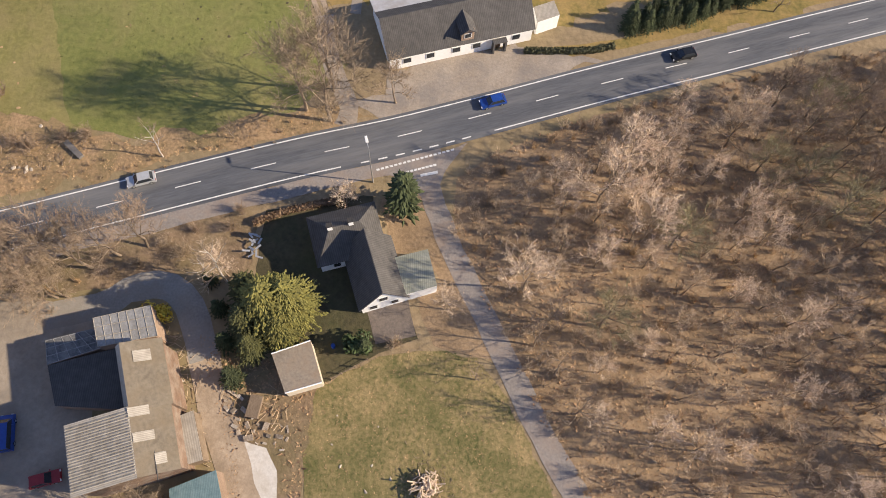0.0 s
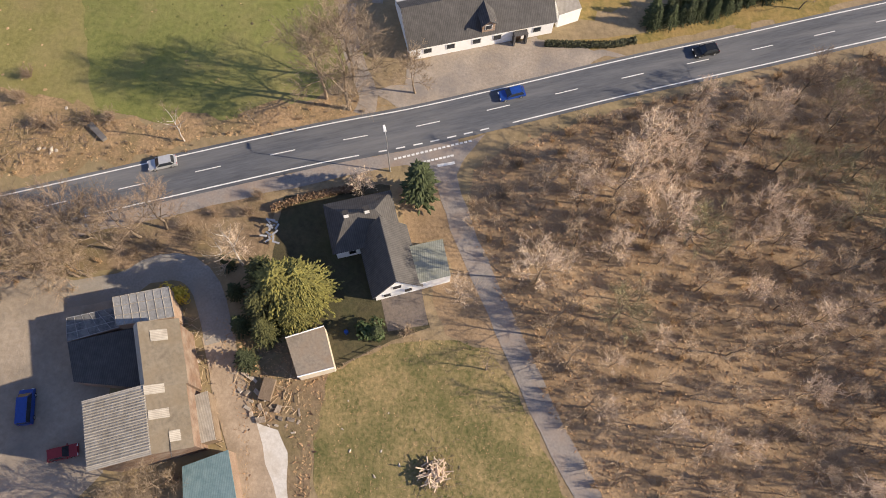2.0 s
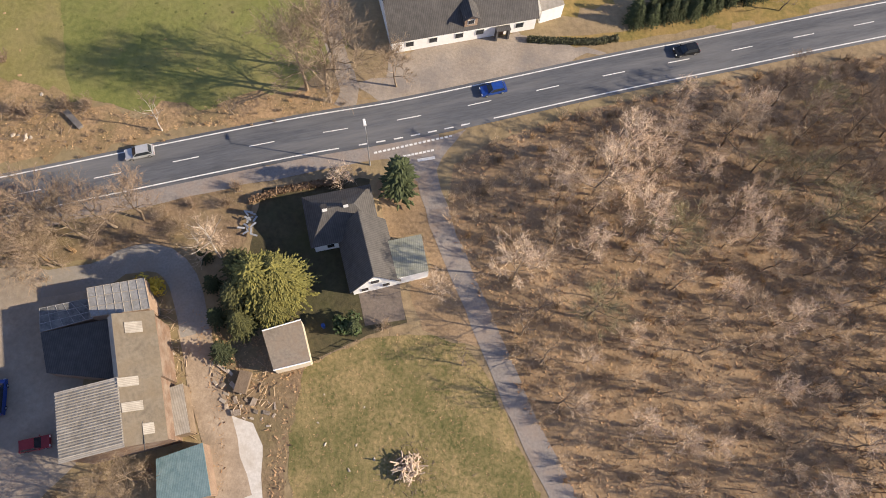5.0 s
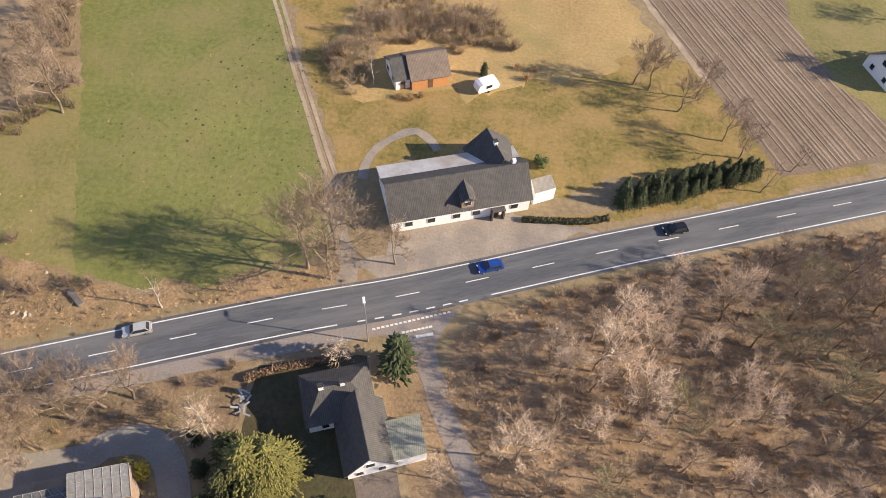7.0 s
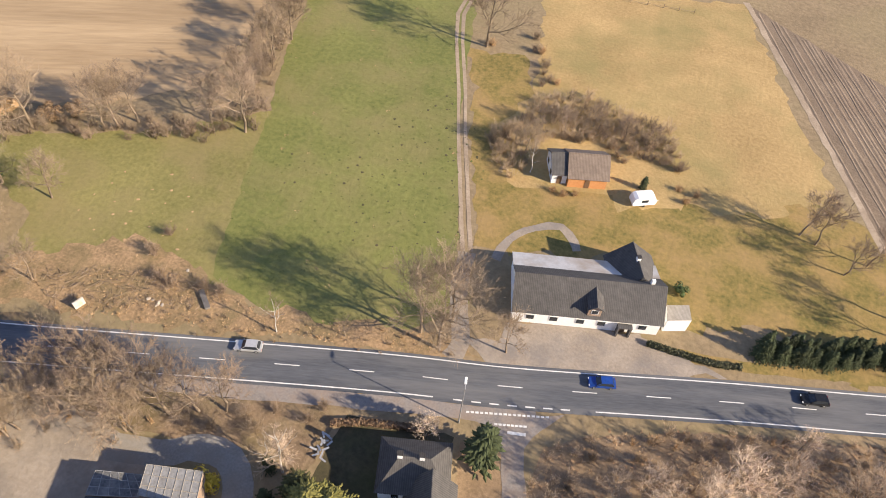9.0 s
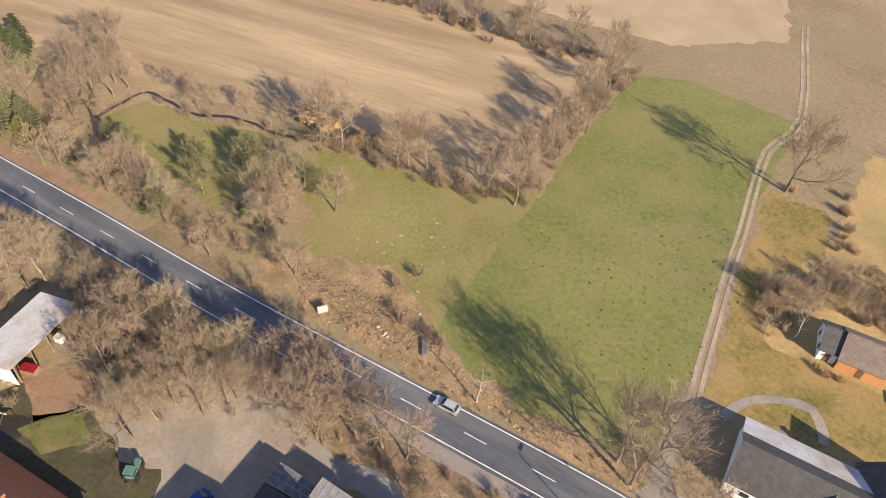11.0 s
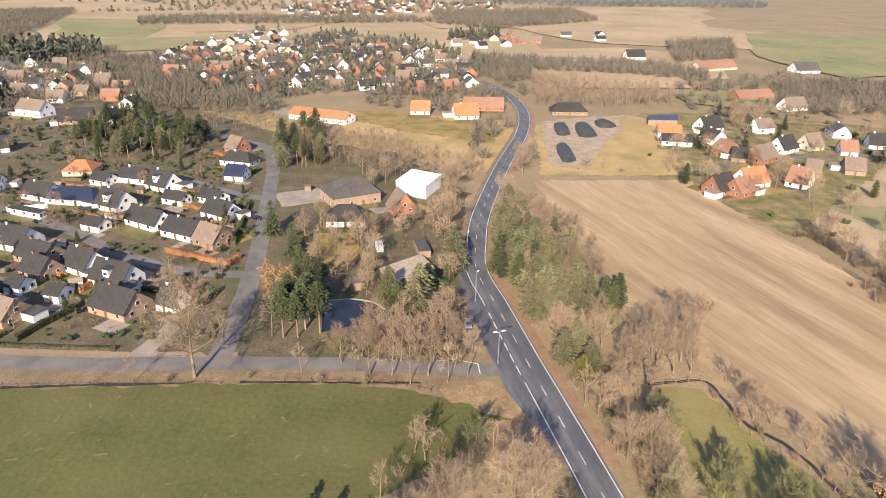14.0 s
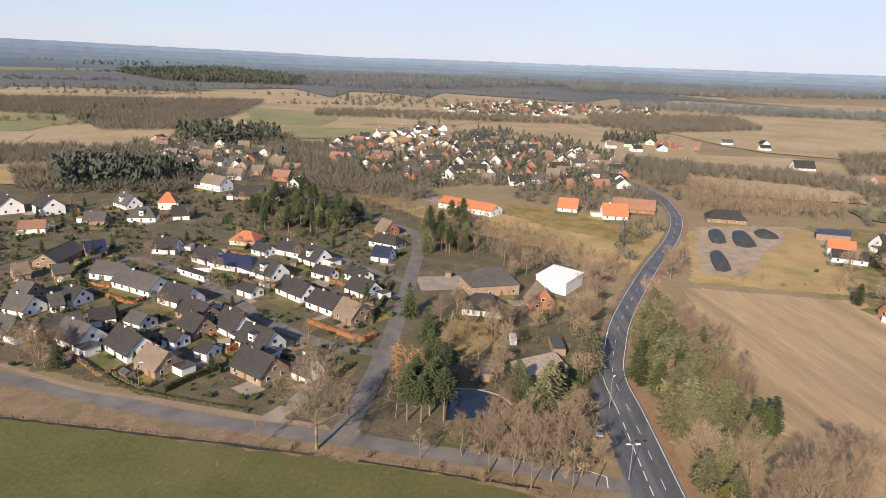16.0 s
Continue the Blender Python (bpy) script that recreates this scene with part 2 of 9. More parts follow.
M_DRY = material("dry_grass_blades", (0.314, 0.200, 0.100), (0.515, 0.350, 0.190), (3.0, 0.5), 0.95, 0.0, coord="World")
M_GREENBLADE = material("grass_blades", (0.078, 0.090, 0.021), (0.157, 0.160, 0.048), (3.0, 0.5), 0.95, 0.0, coord="World")
M_FLATGRASS = material("flattened_grass", (0.105, 0.105, 0.036), (0.19, 0.172, 0.072), (2.0, 0.4), 0.95, 0.0, coord="World")
M_BRUSH = material("fallen_twigs", (0.22, 0.135, 0.075), (0.46, 0.30, 0.17), (4.0, 0.6), 0.95, 0.0, coord="World")
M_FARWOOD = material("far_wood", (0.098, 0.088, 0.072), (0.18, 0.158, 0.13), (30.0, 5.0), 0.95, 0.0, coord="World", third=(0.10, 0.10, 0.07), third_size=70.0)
# farthest trees: the blue-grey of the haze is mixed into their colour
M_HAZEWOOD = material("wood_haze_tint", (0.115, 0.125, 0.132), (0.18, 0.19, 0.195), (90.0, 14.0), 0.95, 0.0, coord="World", third=(0.095, 0.108, 0.118), third_size=160.0)
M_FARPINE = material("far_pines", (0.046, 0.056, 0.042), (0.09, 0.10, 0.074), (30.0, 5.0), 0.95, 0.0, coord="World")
# buildings
M_WHITE = material("white_render", (0.78, 0.78, 0.76), (0.88, 0.88, 0.87), (3.0, 0.5), 0.85, 0.1, spread=0.06)
M_CREAM = material("cream_render", (0.52, 0.45, 0.34), (0.64, 0.57, 0.45), (3.0, 0.5), 0.85, 0.1, spread=0.1)
M_BRICK = material("red_brick", (0.24, 0.10, 0.06), (0.36, 0.17, 0.105), (2.0, 0.25), 0.9, 0.3, spread=0.15)
M_OLDBRICK = material("old_dark_brick", (0.12, 0.075, 0.052), (0.25, 0.165, 0.115), (1.5, 0.3), 0.92, 0.4, third=(0.30, 0.25, 0.2), third_size=2.0)
M_BROWNBRICK = material("brown_brick", (0.22, 0.15, 0.105), (0.34, 0.25, 0.185), (2.0, 0.25), 0.9, 0.3, spread=0.15)
M_ORANGEWALL = material("orange_render", (0.50, 0.22, 0.08), (0.60, 0.30, 0.12), (2.0, 0.3), 0.9, 0.1)
M_SLATE = rows_material("dark_slate_roof", (0.058, 0.056, 0.055), (0.112, 0.107, 0.103), 0.3, 0.0, 0.9, 0.6, 0.4)
M_GREYROOF = rows_material("grey_tile_roof", (0.026, 0.025, 0.026), (0.054, 0.052, 0.052), 0.3, 0.0, 0.92, 0.6, 0.4)
M_BROWNROOF = rows_material("brown_tile_roof", (0.15, 0.117, 0.092), (0.24, 0.19, 0.152), 0.3, 0.0, 0.9, 0.6, 0.4)
M_REDROOF = rows_material("orange_tile_roof", (0.40, 0.135, 0.062), (0.54, 0.215, 0.105), 0.3, 0.0, 0.9, 0.5, 0.35)
M_RUSSET = rows_material("russet_tile_roof", (0.22, 0.118, 0.08), (0.33, 0.185, 0.128), 0.3, 0.0, 0.85, 0.5, 0.4)
M_NAVY = rows_material("navy_glazed_roof", (0.018, 0.024, 0.05), (0.035, 0.045, 0.085), 0.3, 0.0, 0.4, 0.3, 0.3)
M_CORRUGATED = rows_material("weathered_cement_sheet", (0.27, 0.245, 0.205), (0.43, 0.40, 0.345), 0.22, 0.0, 0.9, 0.2, 0.35)
M_MOSSY = rows_material("mossy_sheet_roof", (0.19, 0.205, 0.165), (0.33, 0.34, 0.29), 0.3, 0.0, 0.9, 0.3, 0.3)
M_FELT = material("roofing_felt", (0.12, 0.10, 0.074), (0.21, 0.18, 0.138), (5.0, 0.5), 0.95, 0.3, third=(0.16, 0.125, 0.082), third_size=4.0)
M_GLASSROOF = material("dirty_roof_glass", (0.20, 0.20, 0.20), (0.38, 0.38, 0.37), (2.0, 0.3), 0.5, 0.2, third=(0.14, 0.135, 0.125), third_size=2.0)
M_TEAL = rows_material("blue_green_sheet_roof", (0.10, 0.17, 0.185), (0.19, 0.27, 0.28), 0.3, 0.0, 0.7, 0.2, 0.2)
M_METAL = material("sheet_metal_roof", (0.42, 0.42, 0.42), (0.56, 0.55, 0.54), (4.0, 0.6), 0.5, 0.1, third=(0.30, 0.23, 0.16), third_size=6.0)
M_FLATROOF = material("flat_roof_bitumen", (0.20, 0.168, 0.132), (0.34, 0.29, 0.23), (3.0, 0.4), 0.95, 0.2, third=(0.24, 0.17, 0.11), third_size=3.0)
M_GLASSDARK = material("dirty_dark_glass", (0.055, 0.058, 0.062), (0.16, 0.165, 0.165), (1.6, 0.3), 0.45, 0.1, third=(0.22, 0.215, 0.2), third_size=1.6)
M_WINDOW = material("window_glass", (0.02, 0.025, 0.03), (0.045, 0.05, 0.06), (2.0, 0.5), 0.08, 0.0)
M_FRAME = material("window_frame_white", (0.60, 0.60, 0.58), (0.74, 0.74, 0.72), (1.0, 0.2), 0.6, 0.0)
M_DOOR = material("door_brown", (0.12, 0.07, 0.04), (0.2, 0.12, 0.07), (1.0, 0.2), 0.6, 0.1)
M_WOOD = material("weathered_wood", (0.16, 0.115, 0.075), (0.29, 0.22, 0.155), (1.5, 0.2), 0.9, 0.3, spread=0.2)
M_DARKWOOD = material("dark_wet_wood", (0.045, 0.033, 0.022), (0.11, 0.08, 0.055), (1.0, 0.2), 0.9, 0.3)
M_STEEL = material("galvanised_steel", (0.38, 0.39, 0.40), (0.52, 0.53, 0.54), (1.0, 0.2), 0.45, 0.05, metal=0.6)
M_LAMP = material("white_lamp_housing", (0.70, 0.70, 0.68), (0.82, 0.82, 0.80), (1.0, 0.2), 0.4, 0.0)
M_STONE = material("field_stone", (0.34, 0.29, 0.23), (0.52, 0.46, 0.38), (1.0, 0.2), 0.9, 0.4, spread=0.2)
M_TYRE = material("tyre_rubber", (0.012, 0.012, 0.012), (0.025, 0.025, 0.025), (0.3, 0.05), 0.8, 0.1)
M_SILVER = material("silver_car_paint", (0.45, 0.46, 0.47), (0.55, 0.56, 0.57), (2.0, 0.4), 0.3, 0.0, metal=0.3)
M_BLUE = material("blue_car_paint", (0.01, 0.045, 0.22), (0.02, 0.07, 0.32), (2.0, 0.4), 0.3, 0.0)
M_BLACK = material("black_car_paint", (0.008, 0.009, 0.01), (0.018, 0.019, 0.02), (2.0, 0.4), 0.25, 0.0)
M_RED = material("red_car_paint", (0.22, 0.012, 0.02), (0.30, 0.025, 0.03), (2.0, 0.4), 0.3, 0.0)
M_TRACTOR = material("faded_green_paint", (0.07, 0.15, 0.12), (0.13, 0.23, 0.19), (1.0, 0.2), 0.6, 0.1)
M_DEBRIS = material("rubble", (0.16, 0.12, 0.085), (0.42, 0.36, 0.29), (1.2, 0.25), 0.95, 0.6, spread=0.35)
M_TARP = material("black_silage_sheet", (0.025, 0.028, 0.028), (0.07, 0.075, 0.07), (4.0, 0.7), 0.6, 0.4)
# haze painted into the hill colours, paler and bluer from ring to ring
M_HAZE = [material("hills_haze_tint", tuple(c * k for c, k in zip(tone, (.7, .82, .98))), tuple(c * k for c, k in zip(tone, (.9, 1.04, 1.24))), (500.0, 70.0), 1.0, 0.0, coord="World") for tone in ((0.095, 0.108, 0.118), (0.11, 0.127, 0.142), (0.128, 0.149, 0.17), (0.148, 0.174, 0.202), (0.17, 0.202, 0.238), (0.20, 0.236, 0.28))]

# ---- building helpers ----


class Geo:
    """Collects vertices and faces for one mesh."""

    def __init__(self):
        self.v, self.f = [], []

    def add(self, verts, faces):
        k = len(self.v)
        self.v.extend(verts)
        self.f.extend([tuple(i + k for i in face) for face in faces])
        return self

    def box(self, x0, y0, z0, x1, y1, z1):
        return self.add([(x0, y0, z0), (x1, y0, z0), (x1, y1, z0), (x0, y1, z0), (x0, y0, z1), (x1, y0, z1), (x1, y1, z1), (x0, y1, z1)],
                        [(3, 2, 1, 0), (4, 5, 6, 7), (0, 1, 5, 4), (1, 2, 6, 5), (2, 3, 7, 6), (3, 0, 4, 7)])

    def beam(self, a, b, r0, r1, sides=5):
        a, b = Vector(a), Vector(b)
        d = (b - a).normalized()
        u = d.cross(Vector((0.31, 0.17, 0.93)) if abs(d.z) < 0.9 else Vector((1, 0, 0))).normalized()
        w = d.cross(u)
        ring = [(math.cos(2 * math.pi * i / sides), math.sin(2 * math.pi * i / sides)) for i in range(sides)]
        if r1 <= 0.0:
            return self.add([tuple(a + (u * c + w * s) * r0) for c, s in ring] + [tuple(b)], [(i, (i + 1) % sides, sides) for i in range(sides)])
        self.add([tuple(a + (u * c + w * s) * r0) for c, s in ring] + [tuple(b + (u * c + w * s) * r1) for c, s in ring],
                 [(i, (i + 1) % sides, sides + (i + 1) % sides, sides + i) for i in range(sides)] + [tuple(range(2 * sides - 1, sides - 1, -1))])
        return self

    def blade(self, a, b, w, turn):
        """A thin flat twig, wide at a and ending in b."""
        a, b = Vector(a), Vector(b)
        d = (b - a).normalized()
        u = d.cross(Vector((0.31, 0.17, 0.93))).normalized()
        s = (u * math.cos(turn) + d.cross(u) * math.sin(turn)) * w
        return self.add([tuple(a - s), tuple(a + s), tuple(b)], [(0, 1, 2)])

    def slab(self, corners, thick):
        """A plate of that thickness under four or three corners."""
        n = (Vector(corners[1]) - Vector(corners[0])).cross(Vector(corners[2]) - Vector(corners[0])).normalized()
        if n.z < 0:
            corners = corners[::-1]
            n = -n
        k = len(corners)
        low = [tuple(Vector(c) - n * thick) for c in corners]
        return self.add([tuple(c) for c in corners] + low, [tuple(range(k)), tuple(range(2 * k - 1, k - 1, -1))] + [(i, i + k, (i + 1) % k + k, (i + 1) % k) for i in range(k)])

    def mesh(self, name, mat, smooth=False):
        me = bpy.data.meshes.new(name)
        me.from_pydata(self.v, [], self.f)
        me.materials.append(mat)
        if smooth:
            me.shade_smooth()
        me.update()
        return me


def thing(name, m, label, category, group=""):
    ob = new(name)
    ob.empty_display_size = 0.5
    ob.matrix_basis = m
    return tagged(ob, label, category, group)


def part(name, me, parent, m=None, label=""):
    ob = new(name, me)
    ob.parent = parent
    if m is not None:
        ob.matrix_basis = m
    return tagged(ob, label)


def at(x, y, z=0.0, turn=0.0, scale=1.0):
    return Matrix.Translation((x, y, z)) @ Matrix.Rotation(turn, 4, "Z") @ Matrix.Diagonal((scale, scale, scale, 1))


def curve_points(points, step=4.0):
    """A smooth line through the points."""
    p = [Vector((*q, 0)) for q in points]
    p = [p[0] * 2 - p[1]] + p + [p[-1] * 2 - p[-2]]
    out = []
    for i in range(1, len(p) - 2):
        n = max(2, int((p[i + 1] - p[i]).length / step))
        for k in range(n):
            t = k / n
            out.append(0.5 * (2 * p[i] + (p[i + 1] - p[i - 1]) * t + (2 * p[i - 1] - 5 * p[i] + 4 * p[i + 1] - p[i + 2]) * t * t + (3 * p[i] - p[i - 1] - 3 * p[i + 1] + p[i + 2]) * t ** 3))
    out.append(p[-2])
    return out


def sideways(line):
    out = []
    for i, q in enumerate(line):
        d = line[min(i + 1, len(line) - 1)] - line[max(i - 1, 0)]
        out.append(Vector((-d.y, d.x, 0)).normalized())
    return out


def ribbon(name, line, lo, hi, z, mat, ragged=0.0, thick=0.0):
    """A strip along a line, from lo to hi metres to its left."""
    side = sideways(line)
    v, f = [], []
    for i, (q, s) in enumerate(zip(line, side)):
        e0 = noise.noise(q * 0.31) * ragged
        e1 = noise.noise(q * 0.31 + Vector((37, 11, 0))) * ragged
        a, b = q + s * (lo + e0), q + s * (hi + e1)
        v += [(a.x, a.y, z), (b.x, b.y, z)]
        if i:
            k = 2 * i
            f.append((k - 2, k, k + 1, k - 1))
    return new(name, Geo().add(v, f).mesh(name, mat))


def outline(points):
    """The points round the outside, in order."""
    pts = sorted(points)
    low, high = [], []
    for chain, seq in ((low, pts), (high, pts[::-1])):
        for q in seq:
            while len(chain) > 1 and (chain[-1][0] - chain[-2][0]) * (q[1] - chain[-2][1]) <= (chain[-1][1] - chain[-2][1]) * (q[0] - chain[-2][0]):
                chain.pop()
            chain.append(q)
    return low[:-1] + high[:-1]


def patch(name, points, z, mat, label, ragged=1.2, step=1.2, category="field", convex=False):
    """A flat piece of ground with an uneven edge."""
    if convex:
        points = outline(points)
    v = []
    for i, a in enumerate(points):
        a, b = Vector((*a, 0)), Vector((*points[(i + 1) % len(points)], 0))
        far = 1 + (a.length + b.length) / 600
        n = max(1, int((b - a).length / (step * far)))
        for k in range(n):
            q = a.lerp(b, k / n)
            j = ragged * far
            v.append((q.x + j * (noise.noise(q * 0.23) + 0.6 * noise.noise(q * 0.9)), q.y + j * (noise.noise(q * 0.23 + Vector((50, 9, 3))) + 0.6 * noise.noise(q * 0.9 + Vector((5, 9, 3)))), z))
    cut = geometry.delaunay_2d_cdt([Vector(q[:2]) for q in v], [], [list(range(len(v)))], 1, 1e-5)
    me = Geo().add([(q.x, q.y, z) for q in cut[0]], [tuple(f) for f in cut[2]]).mesh(name, mat)
    if me.polygons[0].normal.z < 0:
        me.flip_normals()
    return tagged(new(name, me), label, category, kind="structure")


def inside(q, poly):
    hit = False
    for i, a in enumerate(poly):
        b = poly[i - 1]
        if (a[1] > q[1]) != (b[1] > q[1]) and q[0] < (b[0] - a[0]) * (q[1] - a[1]) / (b[1] - a[1]) + a[0]:
            hit = not hit
    return hit


def scatter(poly, spacing, rng, keep_off=(), tries=None):
    """Points in a polygon no nearer to one another than the spacing."""
    xs, ys = [p[0] for p in poly], [p[1] for p in poly]
    area = (max(xs) - min(xs)) * (max(ys) - min(ys))
    cells, out = {}, []
    for _ in range(tries or int(6 * area / spacing ** 2)):
        q = (rng.uniform(min(xs), max(xs)), rng.uniform(min(ys), max(ys)))
        if not inside(q, poly) or any(inside(q, k) for k in keep_off):
            continue
        c = (int(q[0] // spacing), int(q[1] // spacing))
        if any((q[0] - o[0]) ** 2 + (q[1] - o[1]) ** 2 < spacing ** 2 for i in (-1, 0, 1) for j in (-1, 0, 1) for o in cells.get((c[0] + i, c[1] + j), ())):
            continue
        cells.setdefault(c, []).append(q)
        out.append(q)
    return out


# ---- plants ----
rng = random.Random(5)



def sway(rng, d, amount):
    return (d + Vector((rng.uniform(-1, 1), rng.uniform(-1, 1), rng.uniform(-0.8, 1))) * amount).normalized()


def turned(rng, d, angle):
    """A direction at about that angle to d, on a random side."""
    side = d.cross(Vector((rng.gauss(0, 1), rng.gauss(0, 1), rng.gauss(0, 1)))).normalized()
    return (d * math.cos(angle) + side * math.sin(angle)).normalized()


def bare_tree_meshes(seed, height, spread, limbs, branches, twigs, bark, twig, trunk_r, fork=0.28, droop=0.0, thick=1.0, rise=0.22):
    """Trunk with curved limbs, and a crown of branches that fork into fine twigs."""
    rng = random.Random(seed)
    trunk_r, fork = trunk_r * 0.66, fork * 0.72
    wood, crown = Geo(), Geo()
    lean = Vector((rng.gauss(0, .05), rng.gauss(0, .05), 0))
    spine = [Vector((0, 0, -0.2))]
    for k in range(1, 6):
        spine.append(Vector((lean.x * k, lean.y * k, 0)) * height * .2 + Vector((rng.gauss(0, .12), rng.gauss(0, .12), height * 0.78 * k / 5)))
    for k in range(5):
        r0, r1 = trunk_r * (1.12 - .2 * k), trunk_r * (1.12 - .2 * (k + 1))
        wood.beam(spine[k], spine[k + 1], r0, max(r1, .03), 7 if k < 2 else 5)

    def on_spine(t):
        u = min(4.999, max(0.0, t / 0.78 * 5))
        return spine[int(u)].lerp(spine[int(u) + 1], u - int(u))

    arms = [([spine[3], spine[4], spine[5], spine[5] + Vector((rng.gauss(0, .3), rng.gauss(0, .3), height * .12))], spread * .9)]
    for i in range(limbs):
        u = (i + rng.random()) / limbs
        start = on_spine(fork + (0.70 - fork) * u)
        az = i * 2.4 + rng.uniform(-.5, .5)
        tilt = radians(rng.uniform(52, 70) - 26 * u)
        d = Vector((math.cos(az) * math.sin(tilt), math.sin(az) * math.sin(tilt), math.cos(tilt)))
        length = spread * rng.uniform(0.9, 1.3) * (1 - 0.36 * u)
        r = trunk_r * rng.uniform(0.30, 0.46) * (1 - .4 * u)
        pts, p = [start], start
        for k in range(3):
            p = p + d * length / 3
            pts.append(p)
            d = (d + Vector((rng.gauss(0, .2), rng.gauss(0, .2), rise - droop * .5 + rng.gauss(0, .1)))).normalized()
        for k in range(3):
            wood.beam(pts[k], pts[k + 1], r * (1 - .3 * k), r * (.7 - .3 * k) + .012, 5 if k == 0 else 4)
        arms.append((pts, length))
    each = max(2, round(branches / (len(arms))))
    for pts, length in arms:
        for b in range(each):
            u = 0.7 + 2.25 * (b + rng.random()) / each
            k = min(2, int(u))
            p, along_d = pts[k].lerp(pts[k + 1], u - k), (pts[k + 1] - pts[k]).normalized()
            d = turned(rng, along_d, radians(rng.uniform(25, 62)))
            d.z += .18 - droop
            d.normalize()
            size = length * rng.uniform(.34, .58) * (1.15 - .16 * u)
            q = p + d * size * .5
            d2 = (turned(rng, d, radians(rng.uniform(5, 28))) + Vector((0, 0, .16 - droop))).normalized()
            e = q + d2 * size * .5
            crown.beam(p, q, 0.042 * thick, 0.026 * thick, 3)
            crown.beam(q, e, 0.026 * thick, 0.0, 3)
            for t in range(max(2, int(twigs * .58))):
                f = rng.random()
                s0, td = (p.lerp(q, .35 + .65 * f), d) if t % 3 == 0 else (q.lerp(e, f), d2)
                td = turned(rng, td, radians(rng.uniform(20, 58)))
                td.z += .1 - droop
                tl = size * rng.uniform(.4, .8)
                end = s0 + td * tl
                if end.z < .3:
                    continue
                crown.blade(s0, end, 0.026 * thick, rng.uniform(0, 3.14))
                for w in range(4):
                    s1 = s0.lerp(end, rng.uniform(.25, .9))
                    e1 = s1 + turned(rng, td, radians(rng.uniform(20, 55))) * tl * rng.uniform(.35, .65)
                    crown.blade(s1, e1 - Vector((0, 0, droop * .3)), 0.021 * thick, rng.uniform(0, 3.14))
    return wood.mesh("trunk", bark, True), crown.mesh("crown", twig)


def shrub_meshes(seed, height, spread, stems, twigs, twig, thick=1.0):
    rng = random.Random(seed)
    wood, crown = Geo(), Geo()
    for i in range(stems):
        az, lean = rng.uniform(0, 6.283), rng.uniform(0.05, 0.9)
        d = Vector((math.cos(az) * lean, math.sin(az) * lean, 1)).normalized()
        base = Vector((rng.gauss(0, spread * 0.16), rng.gauss(0, spread * 0.16), -0.1))
        length = height * rng.uniform(0.6, 1.0)
        e = base + d * length
        if i < 5:
            wood.beam(base, base + d * length * 0.6, 0.07, 0.04, 4)
        crown.beam(base, base.lerp(e, 0.6), 0.035 * thick, 0.028 * thick, 3)
        crown.beam(base.lerp(e, 0.6), e, 0.028 * thick, 0.0, 3)
        for k in range(int(twigs * 2.2)):
            s = base.lerp(e, rng.uniform(0.25, 0.95))
            te = s + sway(rng, d, 1.2) * length * rng.uniform(0.15, 0.4)
            if te.z > 0.05:
                crown.blade(s, te, 0.02 * thick, rng.uniform(0, 3.14))
    return wood.mesh("stem", twig), crown.mesh("crown", twig)


def conifer_meshes(seed, height, radius, whorls, fronds, bark, needle, base=0.06, round_top=0.0, size=1.0):
    """A trunk and tiers of drooping boughs set with small sprays of needles."""
    rng = random.Random(seed)
    wood, crown = Geo(), Geo()
    wood.beam((0, 0, -0.2), (0, 0, height * 0.93), 0.03 * height * 0.6, 0.03, 6)
    for i in range(whorls):
        t = (i + rng.random()) / whorls
        z = height * (base + (0.98 - base) * t)
        r = radius * ((1 - t) ** (0.75 if not round_top else 0.45)) * rng.uniform(0.72, 1.1)
        if round_top:
            r *= min(1.0, 0.55 + 2.2 * t)
        n = max(4, int(fronds * (0.35 + r / radius)))
        a0 = rng.uniform(0, 6.28)
        for k in range(n):
            az = a0 + 6.283 * k / n + rng.uniform(-.25, .25)
            reach = r * rng.uniform(0.5, 1.2)
            d = Vector((math.cos(az), math.sin(az), 0))
            s = Vector((-d.y, d.x, 0))
            drop = rng.uniform(0.05, 0.4)
            steps = max(2, int(reach / (0.55 * size)))
            for j in range(steps):
                u = (j + 0.9) / steps
                c = d * reach * u + Vector((0, 0, z + 0.25 * reach * (1 - u) - drop * reach * u * u))
                if c.z < 0.15:
                    continue
                w = size * rng.uniform(0.28, 0.5) * (1.15 - 0.4 * u)
                l = size * rng.uniform(0.45, 0.8)
                up = Vector((0, 0, rng.uniform(-.12, .25))) * size
                side = s * rng.uniform(-.3, .3) * size
                c = c + side + Vector((rng.gauss(0, .12), rng.gauss(0, .12), rng.gauss(0, .18))) * size
                crown.add([tuple(c - d * l * 0.4 + up * 0.4), tuple(c + s * w - Vector((0, 0, .12 * size))), tuple(c + d * l + Vector((0, 0, rng.uniform(-.3, .05) * size))), tuple(c - s * w - Vector((0, 0, .12 * size))), tuple(c + up)],
                          [(0, 1, 4), (1, 2, 4), (2, 3, 4), (3, 0, 4)])
    return wood.mesh("trunk", bark, True), crown.mesh("crown", needle)


